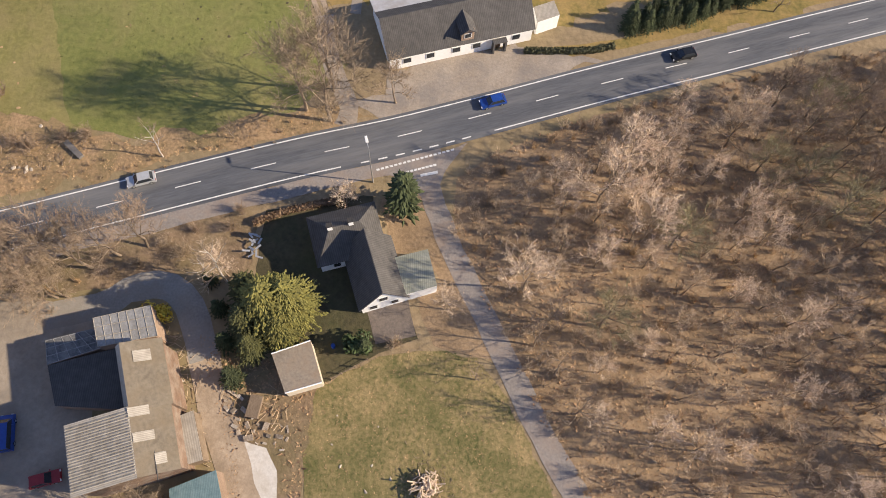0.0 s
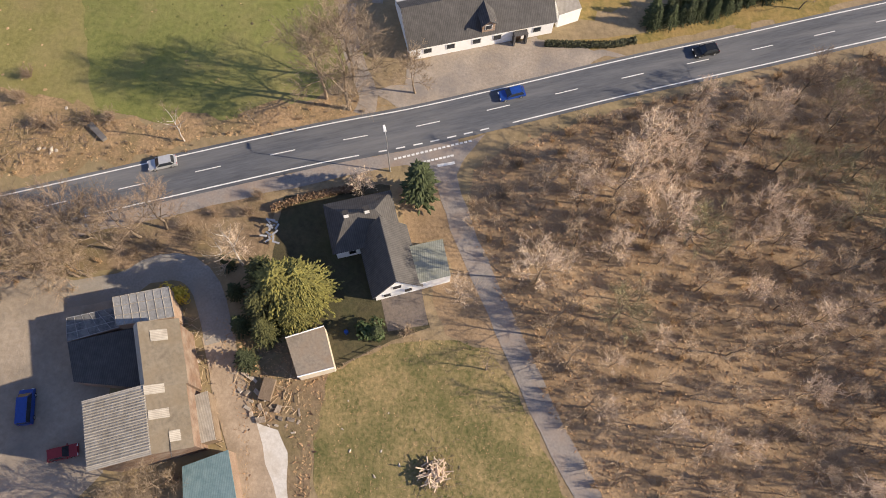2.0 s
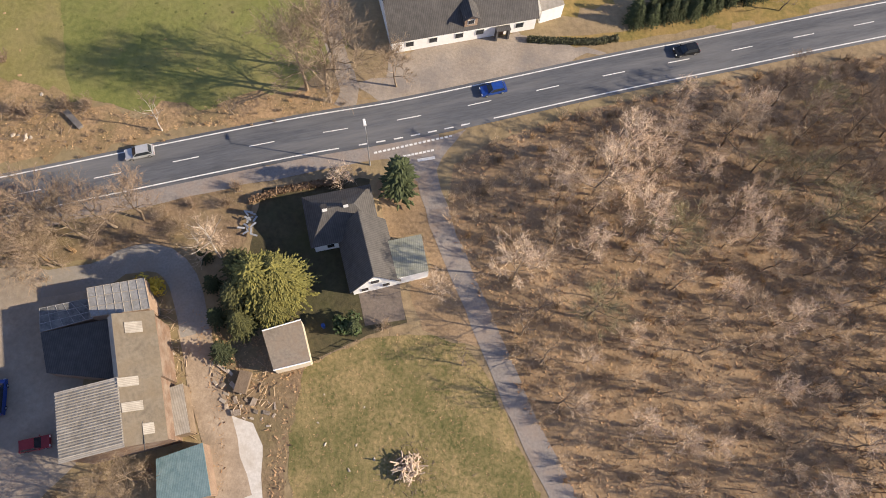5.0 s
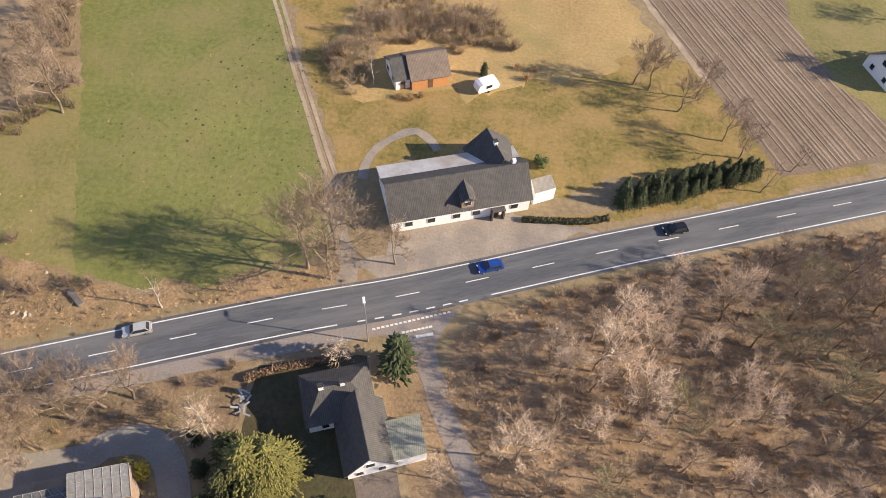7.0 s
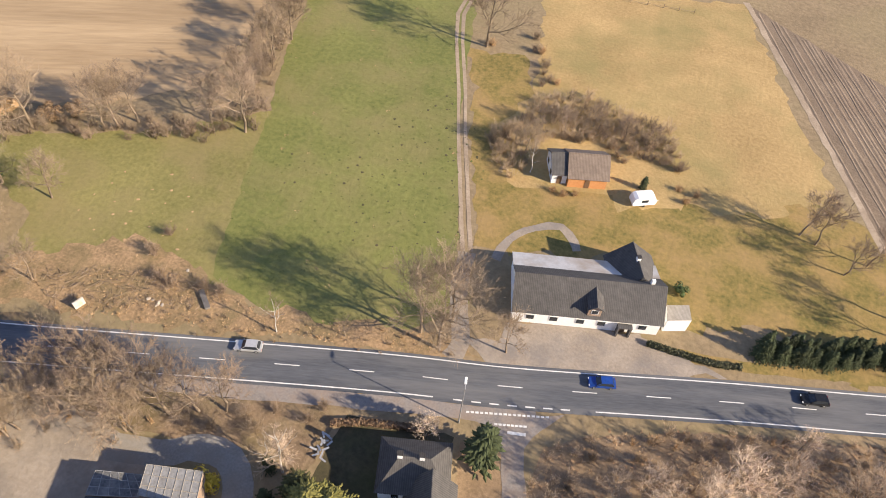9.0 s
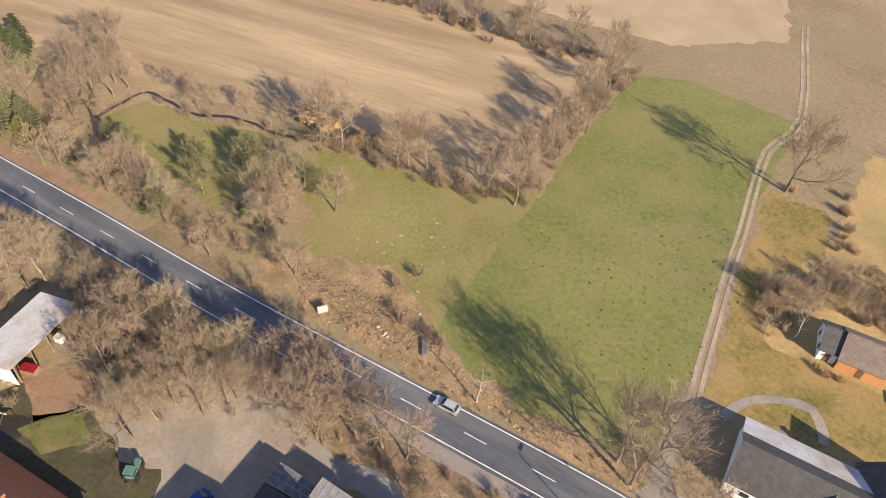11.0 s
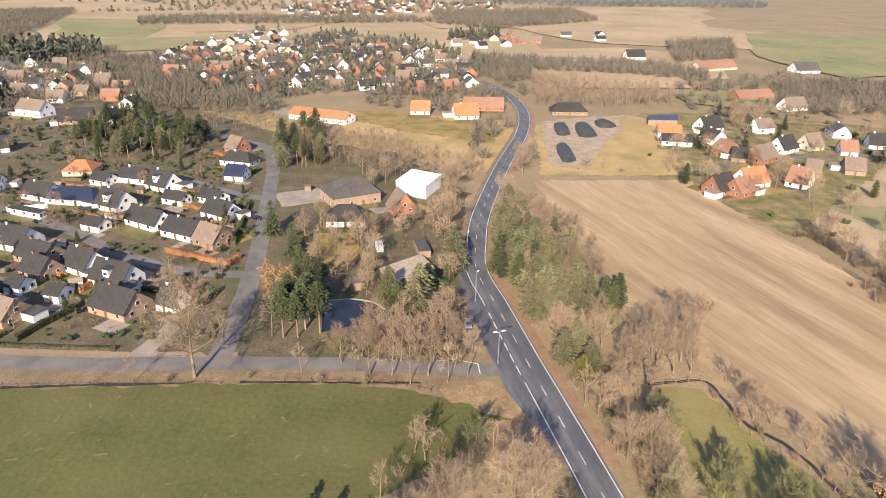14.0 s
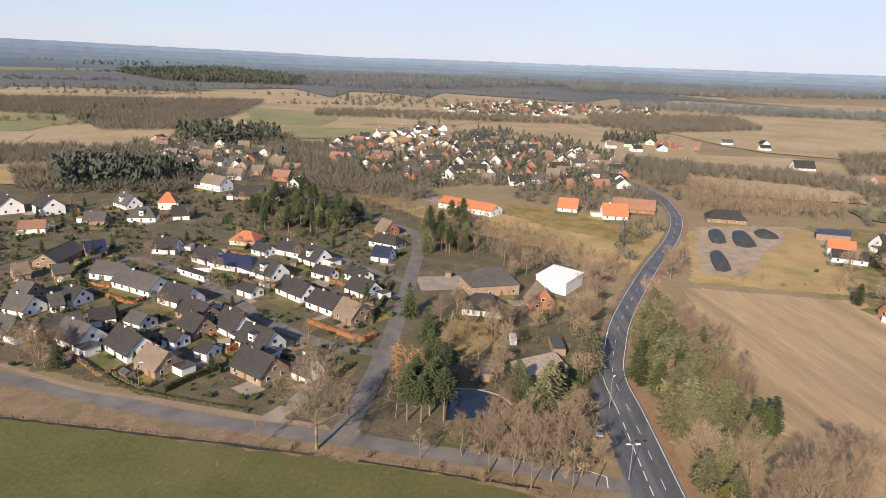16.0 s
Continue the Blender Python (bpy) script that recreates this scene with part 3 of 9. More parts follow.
def leafy_meshes(seed, height, radius, leaves, bark, leaf, size=0.35):
    """An evergreen or blossoming bush: stems and many small leaf clumps in an uneven shell."""
    rng = random.Random(seed)
    wood, crown = Geo(), Geo()
    lobes = [(Vector((rng.gauss(0, radius * .4), rng.gauss(0, radius * .4), height * rng.uniform(.35, .75))), radius * rng.uniform(.4, .65)) for _ in range(9)]
    for c, r in lobes[:6]:
        wood.beam((0, 0, -.1), c, 0.05 * height * .3 + .03, 0.02, 4)
    for i in range(leaves):
        c, r = lobes[i % len(lobes)]
        d = Vector((rng.gauss(0, 1), rng.gauss(0, 1), rng.gauss(0, 1))).normalized()
        q = c + Vector((d.x * r, d.y * r, d.z * min(r, height * .32))) * rng.uniform(.75, 1.08)
        if q.z < 0.1:
            continue
        a = sway(rng, d, .8).cross(Vector((rng.random(), rng.random(), rng.random()))).normalized() * size * rng.uniform(.6, 1.2)
        b = d.cross(a).normalized() * size * rng.uniform(.4, .9)
        crown.add([tuple(q - a), tuple(q + b), tuple(q + a), tuple(q - b)], [(0, 1, 2, 3)])
    return wood.mesh("stem", bark), crown.mesh("crown", leaf)


def plant_kind(name, meshes, label, category, names=("trunk", "crown")):
    return dict(name=name, meshes=meshes, label=label, category=category, names=names)


def plant(kind, x, y, turn, scale, group="", z=0.0):
    ob = thing(kind["name"], at(x, y, z, turn, scale), kind["label"], kind["category"], group)
    for nm, me in zip(kind["names"], kind["meshes"]):
        part(nm, me, ob)
    return ob


OAK = [plant_kind("bare_tree", bare_tree_meshes(10 + i, 12, 5.6, 9, 66, 20, M_BARK, M_TWIG, 0.32), "bare broad-crowned deciduous tree with tan twigs", "tree") for i in range(4)]
WOODTREE = [plant_kind("bare_tree", bare_tree_meshes(300 + i, 11, 2.9, 7, 50, 14, M_BARK, M_TWIG, 0.2, fork=0.3, thick=0.7, rise=0.45), "slender bare tree of the wood with upright tan twigs", "tree") for i in range(5)]
BIGTREE = [plant_kind("tall_bare_tree", bare_tree_meshes(310 + i, 17, 6.6, 11, 96, 22, M_BARK, M_TWIG_ROAD, 0.36, fork=0.2, thick=0.75), "tall bare broad-crowned tree by the farm entrance", "tree") for i in range(2)]
ROAD_OAK = [plant_kind("bare_tree", bare_tree_meshes(15 + i, 12, 5.4, 10, 84, 22, M_BARK, M_TWIG_ROAD, 0.32, thick=0.85), "bare broad-crowned tree with grey-brown twigs", "tree") for i in range(3)]
DARK = [plant_kind("dark_bare_tree", bare_tree_meshes(20 + i, 12.5, 5.2, 9, 68, 19, M_BARK, M_TWIG_DARK, 0.3, thick=0.88), "bare deciduous tree with dark grey-brown twigs", "tree") for i in range(3)]
PALE = [plant_kind("pale_bare_tree", bare_tree_meshes(30 + i, 11, 3.8, 9, 60, 14, M_BARK, M_TWIG_PALE, 0.18, fork=0.2, thick=0.8, rise=0.5), "bare deciduous tree with pale pinkish twigs", "tree") for i in range(2)]
SLIM = [plant_kind("slim_bare_tree", bare_tree_meshes(40 + i, 14, 3.2, 7, 50, 16, M_BARK, M_TWIG_ROAD, 0.2, fork=0.4), "tall slim bare deciduous tree with brown twigs", "tree") for i in range(3)]
BUDDING = [plant_kind("budding_tree", bare_tree_meshes(50 + i, 11, 5.0, 9, 64, 19, M_BARK, M_TWIG_GREEN, 0.3), "nearly bare tree with greenish ivy and buds", "tree") for i in range(2)]
OPEN = [plant_kind("open_bare_tree", bare_tree_meshes(60 + i, 10, 4.6, 8, 34, 7, M_BARK, M_TWIG_DARK, 0.26), "bare tree with a few dark open branches", "tree") for i in range(2)]
BIRCH = [plant_kind("birch", bare_tree_meshes(70 + i, 10, 2.6, 7, 30, 8, M_BIRCH, M_TWIG_ROAD, 0.17, fork=0.35, thick=0.7), "slender bare birch with white bark", "tree") for i in range(2)]
WILLOW = [plant_kind("willow", bare_tree_meshes(80, 12, 4.6, 9, 80, 14, M_BARK, M_WILLOW, 0.4, droop=0.45), "large bare willow with orange hanging twigs", "tree")]
SHRUB = [plant_kind("shrub", shrub_meshes(90 + i, 3.4, 2.6, 46, 8, M_TWIG_ROAD), "bare tan shrub thicket", "shrub", ("stem", "crown")) for i in range(3)]
SHRUB_DARK = [plant_kind("shrub", shrub_meshes(95 + i, 3.6, 2.8, 46, 8, M_TWIG_DARK), "bare dark brown shrub thicket", "shrub", ("stem", "crown")) for i in range(2)]
SHRUB_DRY = [plant_kind("shrub", shrub_meshes(98 + i, 2.6, 2.4, 46, 8, M_DRY), "pale dry shrub with straw-coloured twigs", "shrub", ("stem", "crown")) for i in range(2)]
SPRUCE = [plant_kind("spruce", conifer_meshes(100 + i, 12, 3.9, 26, 11, M_BARK, M_NEEDLE), "dark green spruce with drooping boughs", "tree") for i in range(3)]
GREYFIR = [plant_kind("conifer", conifer_meshes(110 + i, 11, 4.0, 28, 13, M_BARK, M_NEEDLE_GREY, 0.1, 1.0), "grey-green conifer with thinning boughs", "tree") for i in range(2)]
CYPRESS = [plant_kind("cypress", conifer_meshes(120 + i, 8, 2.0, 26, 12, M_BARK, M_NEEDLE, 0.02, 1.0, 0.8), "dense dark evergreen cypress with a rounded top", "tree") for i in range(2)]
PINE = [plant_kind("pine", conifer_meshes(130 + i, 14, 3.2, 18, 13, M_BARK, M_NEEDLE, 0.45, 1.0, 1.1), "tall pine with a dark green crown on a bare trunk", "tree") for i in range(2)]
GOLDFIR = [plant_kind("golden_conifer", conifer_meshes(140, 11, 4.4, 44, 20, M_BARK, M_NEEDLE_GOLD, 0.03, 1.0, 0.55), "broad yellow-green evergreen tree", "tree")]
SPRUCE_FINE = [plant_kind("spruce", conifer_meshes(145 + i, 12, 4.2, 44, 18, M_BARK, M_NEEDLE_OLIVE, 0.03, 1.0, 0.6), "large olive-green spruce with drooping boughs", "tree") for i in range(2)]
LAUREL = [plant_kind("evergreen_bush", leafy_meshes(150 + i, 3.2, 2.0, 900, M_BARK, M_LEAF, 0.3), "dense green evergreen bush", "shrub", ("stem", "crown")) for i in range(2)]
IVYTREE = [plant_kind("ivy_tree", bare_tree_meshes(155 + i, 10, 4.0, 9, 80, 18, M_BARK, M_IVY, 0.3, fork=0.12, thick=1.6), "tree overgrown with grey-green ivy", "tree") for i in range(2)]
FORSYTHIA = [plant_kind("forsythia_bush", leafy_meshes(160, 2.6, 1.6, 900, M_BARK, M_GOLD, 0.2), "golden yellow flowering bush beside the drive", "shrub", ("stem", "crown"))]
REED = [plant_kind("dry_bush", leafy_meshes(165, 3.0, 2.2, 900, M_BARK, M_DRY, 0.3), "bush with pale straw-coloured dead leaves", "shrub", ("stem", "crown"))]

# lighter versions for thickets and far stands
LOW_TREE = [plant_kind("tree", bare_tree_meshes(200 + i, 12, 4.6, 6, 38, 10, M_BARK, (M_TWIG_ROAD, M_TWIG_DARK, M_TWIG_DARK)[i], 0.26, thick=1.6), "", "tree") for i in range(3)]
LOW_SLIM = [plant_kind("tree", bare_tree_meshes(210 + i, 14, 3.0, 5, 30, 10, M_BARK, M_TWIG_DARK, 0.2, fork=0.4, thick=1.8), "", "tree") for i in range(2)]
LOW_SHRUB = [plant_kind("shrub", shrub_meshes(220 + i, 3.4, 2.6, 18, 5, M_TWIG_ROAD, 1.5), "", "shrub") for i in range(3)]
LOW_WOOD = [plant_kind("shrub", shrub_meshes(222 + i, 3.4, 2.6, 22, 7, M_TWIG, 0.8), "", "shrub") for i in range(3)]
LOW_DARK = [plant_kind("shrub", shrub_meshes(225 + i, 3.6, 2.8, 18, 5, M_TWIG_DARK, 1.6), "", "shrub") for i in range(3)]
LOW_DRY = [plant_kind("shrub", shrub_meshes(230 + i, 2.6, 2.4, 18, 5, M_DRY, 1.5), "", "shrub") for i in range(2)]
LOW_LAUREL = [plant_kind("bush", leafy_meshes(235 + i, 3.2, 2.0, 170, M_BARK, M_LEAF, 0.55), "", "shrub") for i in range(2)]
LOW_GARDEN = [plant_kind("shrub", shrub_meshes(240 + i, 3.2, 2.4, 9, 4, (M_TWIG_ROAD, M_TWIG_DARK, M_TWIG_DARK)[i], 1.9), "", "shrub") for i in range(3)]
LOW_LEAFY = [plant_kind("bush", leafy_meshes(245 + i, 3.0, 1.8, 90, M_BARK, (M_LEAF, M_NEEDLE)[i], 0.65), "", "shrub") for i in range(2)]


def joined(name, label, category, kinds, spots, lo, hi, z=0.0):
    """Many plants of a thicket or far stand in one mesh."""
    mats, cos, loops, starts, totals, mids = [], [], [], [], [], []
    nv = nl = 0
    cache = {}
    for x, y in spots:
        k = rng.choice(kinds)
        for me in k["meshes"]:
            if me not in cache:
                co = np.empty(len(me.vertices) * 3, np.float32)
                me.vertices.foreach_get("co", co)
                lp = np.empty(len(me.loops), np.int32)
                me.loops.foreach_get("vertex_index", lp)
                ps = np.empty(len(me.polygons), np.int32)
                me.polygons.foreach_get("loop_start", ps)
                cache[me] = (co.reshape(-1, 3), lp, ps)
                if me.materials[0] not in mats:
                    mats.append(me.materials[0])
        turn, sc = rng.uniform(0, 6.283), rng.uniform(lo, hi)
        c, s = math.cos(turn) * sc, math.sin(turn) * sc
        tall = sc * rng.uniform(0.85, 1.15)
        for me in k["meshes"]:
            co, lp, ps = cache[me]
            cos.append(np.stack([co[:, 0] * c - co[:, 1] * s + x, co[:, 0] * s + co[:, 1] * c + y, co[:, 2] * tall + z], 1))
            loops.append(lp + nv)
            starts.append(ps + nl)
            mids.append(np.full(len(ps), mats.index(me.materials[0]), np.int32))
            nv += len(co)
            nl += len(lp)
    if not cos:
        return None
    me = bpy.data.meshes.new(name)
    me.vertices.add(nv)
    me.vertices.foreach_set("co", np.concatenate(cos).ravel().astype(np.float32))
    me.loops.add(nl)
    me.loops.foreach_set("vertex_index", np.concatenate(loops))
    st = np.concatenate(starts)
    me.polygons.add(len(st))
    me.polygons.foreach_set("loop_start", st)
    me.polygons.foreach_set("material_index", np.concatenate(mids))
    for m in mats:
        me.materials.append(m)
    me.update(calc_edges=True)
    me.validate()
    return tagged(new(name, me), label, category, kind="stuff")

# ---- ground ----
ring = [(4890 * math.cos(2 * math.pi * i / 96), 4890 * math.sin(2 * math.pi * i / 96), 0) for i in range(96)]
tagged(new("ground", Geo().add(ring, [tuple(range(96))]).mesh("ground", M_GROUND)), "dry brownish winter ground reaching to the horizon", "ground", kind="structure")

# hills along the horizon; each farther ring is coloured paler for haze
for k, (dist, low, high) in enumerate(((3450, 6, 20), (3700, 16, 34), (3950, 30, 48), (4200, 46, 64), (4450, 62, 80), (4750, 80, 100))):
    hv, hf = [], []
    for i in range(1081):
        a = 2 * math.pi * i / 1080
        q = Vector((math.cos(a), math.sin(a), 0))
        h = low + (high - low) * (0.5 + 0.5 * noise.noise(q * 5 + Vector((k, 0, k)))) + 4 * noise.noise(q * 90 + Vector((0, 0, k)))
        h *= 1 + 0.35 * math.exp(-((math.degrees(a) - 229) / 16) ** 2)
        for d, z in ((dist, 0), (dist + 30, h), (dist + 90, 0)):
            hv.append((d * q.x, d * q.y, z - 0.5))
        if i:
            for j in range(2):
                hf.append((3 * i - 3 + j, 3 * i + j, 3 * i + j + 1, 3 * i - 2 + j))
    tagged(new("backdrop_hills", Geo().add(hv, hf).mesh("backdrop_hills", M_HAZE[k])), "low wooded hills tinted with blue haze on the horizon", "hills", kind="structure")

sector = [(r * math.cos(radians(a)), r * math.sin(radians(a))) for r, seq in ((640, range(176, 273, 4)), (3440, range(272, 175, -4))) for a in seq]
patch("field_distance", sector, 0.008, M_FARFIELD, "wide pale farmland reaching to the hazy hills", 8.0, 30.0)
FIELD_N = [(-69.6, 101.5), (-76.8, 121.8), (-86.4, 159.9), (-76.4, 168.7), (-45.8, 174.1), (-31.2, 115.9), (-19.4, 81.5), (-13.4, 71.8), (-21.1, 62.4), (-32.7, 58.6), (-42.4, 56.4), (-53.7, 58.2), (-57.0, 59.5), (-58.6, 64.0), (-61.2, 72.1), (-64.7, 84.6)]
patch("field_green", FIELD_N, 0.03, M_MEADOW, "green pasture with dark tufts and molehills", 0.5)
patch("field_meadow", [(-69.5, 103.0), (-62.5, 84.0), (-55.5, 64.0), (-51.3, 58.7), (-65.1, 56.1), (-77.9, 52.7), (-90.8, 47.8), (-95.1, 59.4), (-104.0, 62.0), (-113.0, 67.0), (-114.0, 73.5), (-100.0, 80.5), (-85.7, 87.8)], 0.025, M_DULL_MEADOW, "dull green meadow with pale grass clumps")
FIELD_S = [(-126.6, -192.5), (-136.1, -123.9), (-140.8, -90.3), (-144.5, -68.0), (-147.9, -44.4), (-148.5, -20.4), (-145.9, -7.2), (-139.5, 7.4), (-137.4, 2.0), (-121.9, -6.0), (-112.0, -17.8), (-103.3, -25.1), (-94.8, -32.3), (-90.1, -38.9), (-92.2, -75.4), (-97.0, -206.8)]
patch("field_south", FIELD_S, 0.03, M_PASTURE, "smooth dark green pasture with pale streaks")
patch("verge_south", [(-144.0, -202.4), (-146.3, -162.8), (-146.9, -116.4), (-150.2, -77.4), (-154.8, -35.4), (-156.3, -9.3), (-154.3, 3.2), (-144.9, -7.1), (-147.4, -20.2), (-146.8, -44.0), (-143.6, -67.6), (-139.7, -89.6), (-135.1, -123.0), (-125.6, -191.1)], 0.018, M_SCRUB, "rough dry grass verge along the side road", 0.8, category="verge")
patch("verge_corner", [(-148.9, -8.6), (-154.3, 3.0), (-144.3, 10.2), (-124.5, 16.4), (-121.9, 7.0), (-137.5, -5.2)], 0.026, M_BRACKEN, "dry grassy corner by the junction", 1.0, category="verge")
patch("field_small", [(-154.5, 40.8), (-155.3, 52.5), (-141.9, 56.5), (-133.9, 62.2), (-123.0, 67.6), (-112.4, 52.4), (-109.7, 44.5), (-127.7, 43.6), (-141.1, 41.4)], 0.03, M_DULL_MEADOW, "small green paddock behind the roadside trees")
patch("field_tan", [(-316.0, 17.5), (-327.0, 88.0), (-290.0, 97.0), (-225.0, 117.3), (-190.5, 128.5), (-160.0, 136.4), (-120.2, 146.5), (-96.4, 161.0), (-88.2, 136.3), (-86.9, 103.3), (-101.7, 90.5), (-121.0, 80.5), (-142.5, 66.1), (-160.6, 56.0), (-175.3, 51.8), (-199.5, 40.1), (-234.9, 33.8), (-275.7, 27.1)], 0.035, M_TAN, "wide bare tan field with faint cultivation streaks")
patch("field_west", [(-275.0, 124.0), (-244.5, 132.5), (-200.0, 143.0), (-160.0, 156.0), (-124.6, 168.0), (-89.9, 182.0), (-140.8, 257.7), (-246.4, 300.0), (-281.2, 211.2), (-354.6, 247.0), (-381.2, 206.8), (-119.5, 303.7), (-68.7, 213.6)], 0.017, M_FARFIELD, "pale tan field beyond the hedgerow", convex=True)
patch("field_band", [(-296.7, 138.7), (-202.5, 168.9), (-142.0, 190.6), (-180.3, 226.0), (-235.9, 206.4), (-300.7, 166.0)], 0.022, M_FARGREEN, "band of short green crop across the pale field", 1.5)
PLOUGH_POLY = [(25.0, 196.2), (42.0, 152.8), (54.4, 121.3), (67.2, 89.1), (78.5, 91.9), (89.1, 94.7), (95.3, 102.3), (85.4, 116.2), (80.6, 136.3), (82.4, 158.2)]
patch("field_plough", PLOUGH_POLY, 0.03, M_PLOUGH, "ploughed brown field with long furrows", 0.3)
fr = random.Random(12)
furrow_d = (Vector((*(54.4, 121.3), 0)) - Vector((*(25.0, 196.2), 0))).normalized()
furrow_n = Vector((-furrow_d.y, furrow_d.x, 0))
g, off = Geo(), 1.8
while off < 95:
    wide = fr.uniform(0.22, 0.55)
    row_line = []
    for k in range(-30, 75):
        q = Vector((*PLOUGH_POLY[0], 0)) + furrow_d * k * 2.0 + furrow_n * (off + 0.25 * noise.noise(Vector((k * .2, off, 0))))
        if inside((q.x, q.y), PLOUGH_POLY):
            row_line.append(q)
        if row_line and (k == 74 or not inside((q.x, q.y), PLOUGH_POLY)):
            v = []
            for p in row_line:
                w = wide * (1 + 0.5 * noise.noise(p * 0.35))
                for o, z in ((-w, 0.032), (-w * .25, 0.11), (w * .3, 0.10), (w, 0.032)):
                    v.append((p.x + furrow_n.x * o, p.y + furrow_n.y * o, z))
            g.add(v, [(4 * a + b, 4 * a + b + 1, 4 * a + b + 5, 4 * a + b + 4) for a in range(len(row_line) - 1) for b in range(3)])
            row_line = []
    off += fr.choice((0.9, 1.1, 1.3, 1.3, 2.4)) * fr.uniform(.9, 1.1)
tagged(new("furrows", g.mesh("furrows", M_RIDGE)), "long dry ridges between the furrows of the field", "furrows", kind="stuff")
patch("orchard_meadow", [(82.4, 158.2), (80.6, 136.3), (85.4, 116.2), (95.3, 102.3), (121.7, 109.3), (146.1, 165.3)], 0.028, M_DULL_MEADOW, "green meadow beside the ploughed field", 0.8)
tagged(ribbon("field_margin", curve_points([(24.2, 197.1), (42.0, 152.8), (54.0, 121.1), (56.6, 113.6)], 2.0), -0.2, 1.4, 0.036, M_TRACK, 0.5), "pale dry grass margin along the ploughed field", "field margin", kind="structure")
patch("field_straw", [(-27.7, 175.4), (24.4, 196.3), (38.3, 151.8), (47.2, 130.3), (51.3, 120.4), (39.2, 109.7), (23.3, 108.3), (12.5, 106.2), (-7.7, 96.2), (-15.5, 99.0), (-23.6, 115.7), (-18.6, 133.5), (-23.2, 156.7)], 0.02, M_STRAW, "dry straw-coloured meadow")
patch("field_far_north", [(-160.9, 110.0), (-92.3, 148.8), (-87.6, 119.1), (-100.2, 97.5), (-122.6, 81.2), (-159.8, 63.7), (-194.7, 90.8)], 0.02, M_TAN, "bare tan field north of the hedge")
patch("lawn_ochre", [(-20.0, 101.4), (7.0, 106.6), (20.9, 110.5), (33.0, 114.5), (45.0, 121.0), (54.4, 121.3), (67.7, 88.5), (67.8, 84.8), (50.8, 79.2), (49.6, 88.8), (31.0, 83.9), (22.4, 80.5), (18.4, 88.2), (6.5, 91.0), (-13.3, 84.4), (-18.4, 83.8)], 0.025, M_OCHRE, "mossy yellow-brown lawn behind the white farmhouse", 2.5)
patch("lawn_strip", [(-16.7, 84.0), (-38.1, 143.2), (-24.2, 145.3), (-18.6, 133.5), (-23.6, 115.7), (-18.6, 104.6), (-8.5, 99.1), (-13.3, 88.7)], 0.022, M_OCHRE, "mossy grass beside the farm track", 1.5)
patch("verge_front", [(16.2, 75.3), (32.6, 77.8), (86.1, 96.2), (84.7, 91.5), (57.0, 82.5), (33.5, 76.0), (20.2, 73.9)], 0.028, M_OCHRE, "mossy roadside verge", 0.5)
WOOD_POLY = [(5.1, 50.5), (15.2, 57.2), (34.1, 64.5), (58.6, 71.5), (75.7, 76.1), (94.8, 79.6), (83.2, 34.9), (75.2, 2.7), (54.9, -4.9), (27.1, -3.2), (22.5, 2.0), (17.4, 12.3), (12.8, 22.5), (8.6, 31.8), (4.6, 41.7)]
patch("wood_floor", WOOD_POLY, 0.02, M_LITTER, "woodland floor of brown leaf litter and twigs", 0.6, category="ground")
LAWN_POLY = [(-14.1, 17.8), (-6.4, 21.8), (-0.7, 22.8), (7.5, 22.3), (11.1, 16.8), (15.4, 8.5), (19.1, 1.3), (16.7, -3.6), (-14.2, -4.7), (-16.0, 9.5), (-15.4, 14.9)]
patch("lawn_rough", LAWN_POLY, 0.022, M_LAWN, "rough patchy lawn with dry grass and pale stones", 1.0)
patch("garden_yard", [(-24.5, 44.3), (-16.8, 46.1), (-8.0, 47.4), (-6.8, 42.2), (-4.7, 36.6), (-0.8, 24.5), (-6.4, 22.2), (-14.1, 17.8), (-16.2, 23.0), (-24.7, 32.2), (-24.8, 39.5)], 0.02, M_GARDEN, "dark garden ground round the house", 0.4, category="ground")
patch("lane_border", [(-1.9, 49.7), (1.0, 45.4), (3.4, 37.9), (6.9, 30.0), (11.1, 21.2), (7.5, 22.2), (1.3, 23.6), (-0.6, 30.5), (2.2, 33.3), (0.8, 38.7), (-4.8, 37.6), (-6.6, 47.0)], 0.017, M_LITTER, "brown leaf-strewn ground beside the lane", 0.6, category="ground")
patch("garden_terrace", [(-8.3, 29.1), (-2.3, 30.7), (-1.0, 24.9), (-6.8, 23.6)], 0.04, M_YARD, "dark paved terrace before the gable", 0.1, category="terrace")
patch("scrub_south", [(-32.0, 24.9), (-23.4, 21.9), (-14.1, 17.8), (-15.7, 9.5), (-15.7, -4.8), (-23.0, -5.0), (-27.5, 13.7)], 0.018, M_SCRUB, "scrubby ground with rubble beside the drive", 0.8, category="ground")
patch("scrub_west", [(-67.8, 42.3), (-31.5, 44.4), (-26.1, 43.2), (-25.7, 33.0), (-32.0, 35.5), (-36.7, 33.4), (-45.6, 31.3), (-69.9, 31.1), (-88.3, 10.8), (-112.1, 18.3), (-114.2, 34.7)], 0.016, M_SCRUB, "scrub and fallen leaves under the roadside trees", 0.8, category="ground")
patch("verge_north", [(-84.6, 40.4), (-68.6, 45.2), (-41.7, 52.2), (-13.4, 59.7), (-9.0, 62.4), (-21.1, 62.4), (-35.5, 59.0), (-53.4, 56.6), (-63.8, 62.0), (-73.6, 63.7), (-90.8, 47.8), (-87.7, 37.3)], 0.034, M_BRACKEN, "dry grassy bank with dead bracken along the road", 2.2, category="ground")
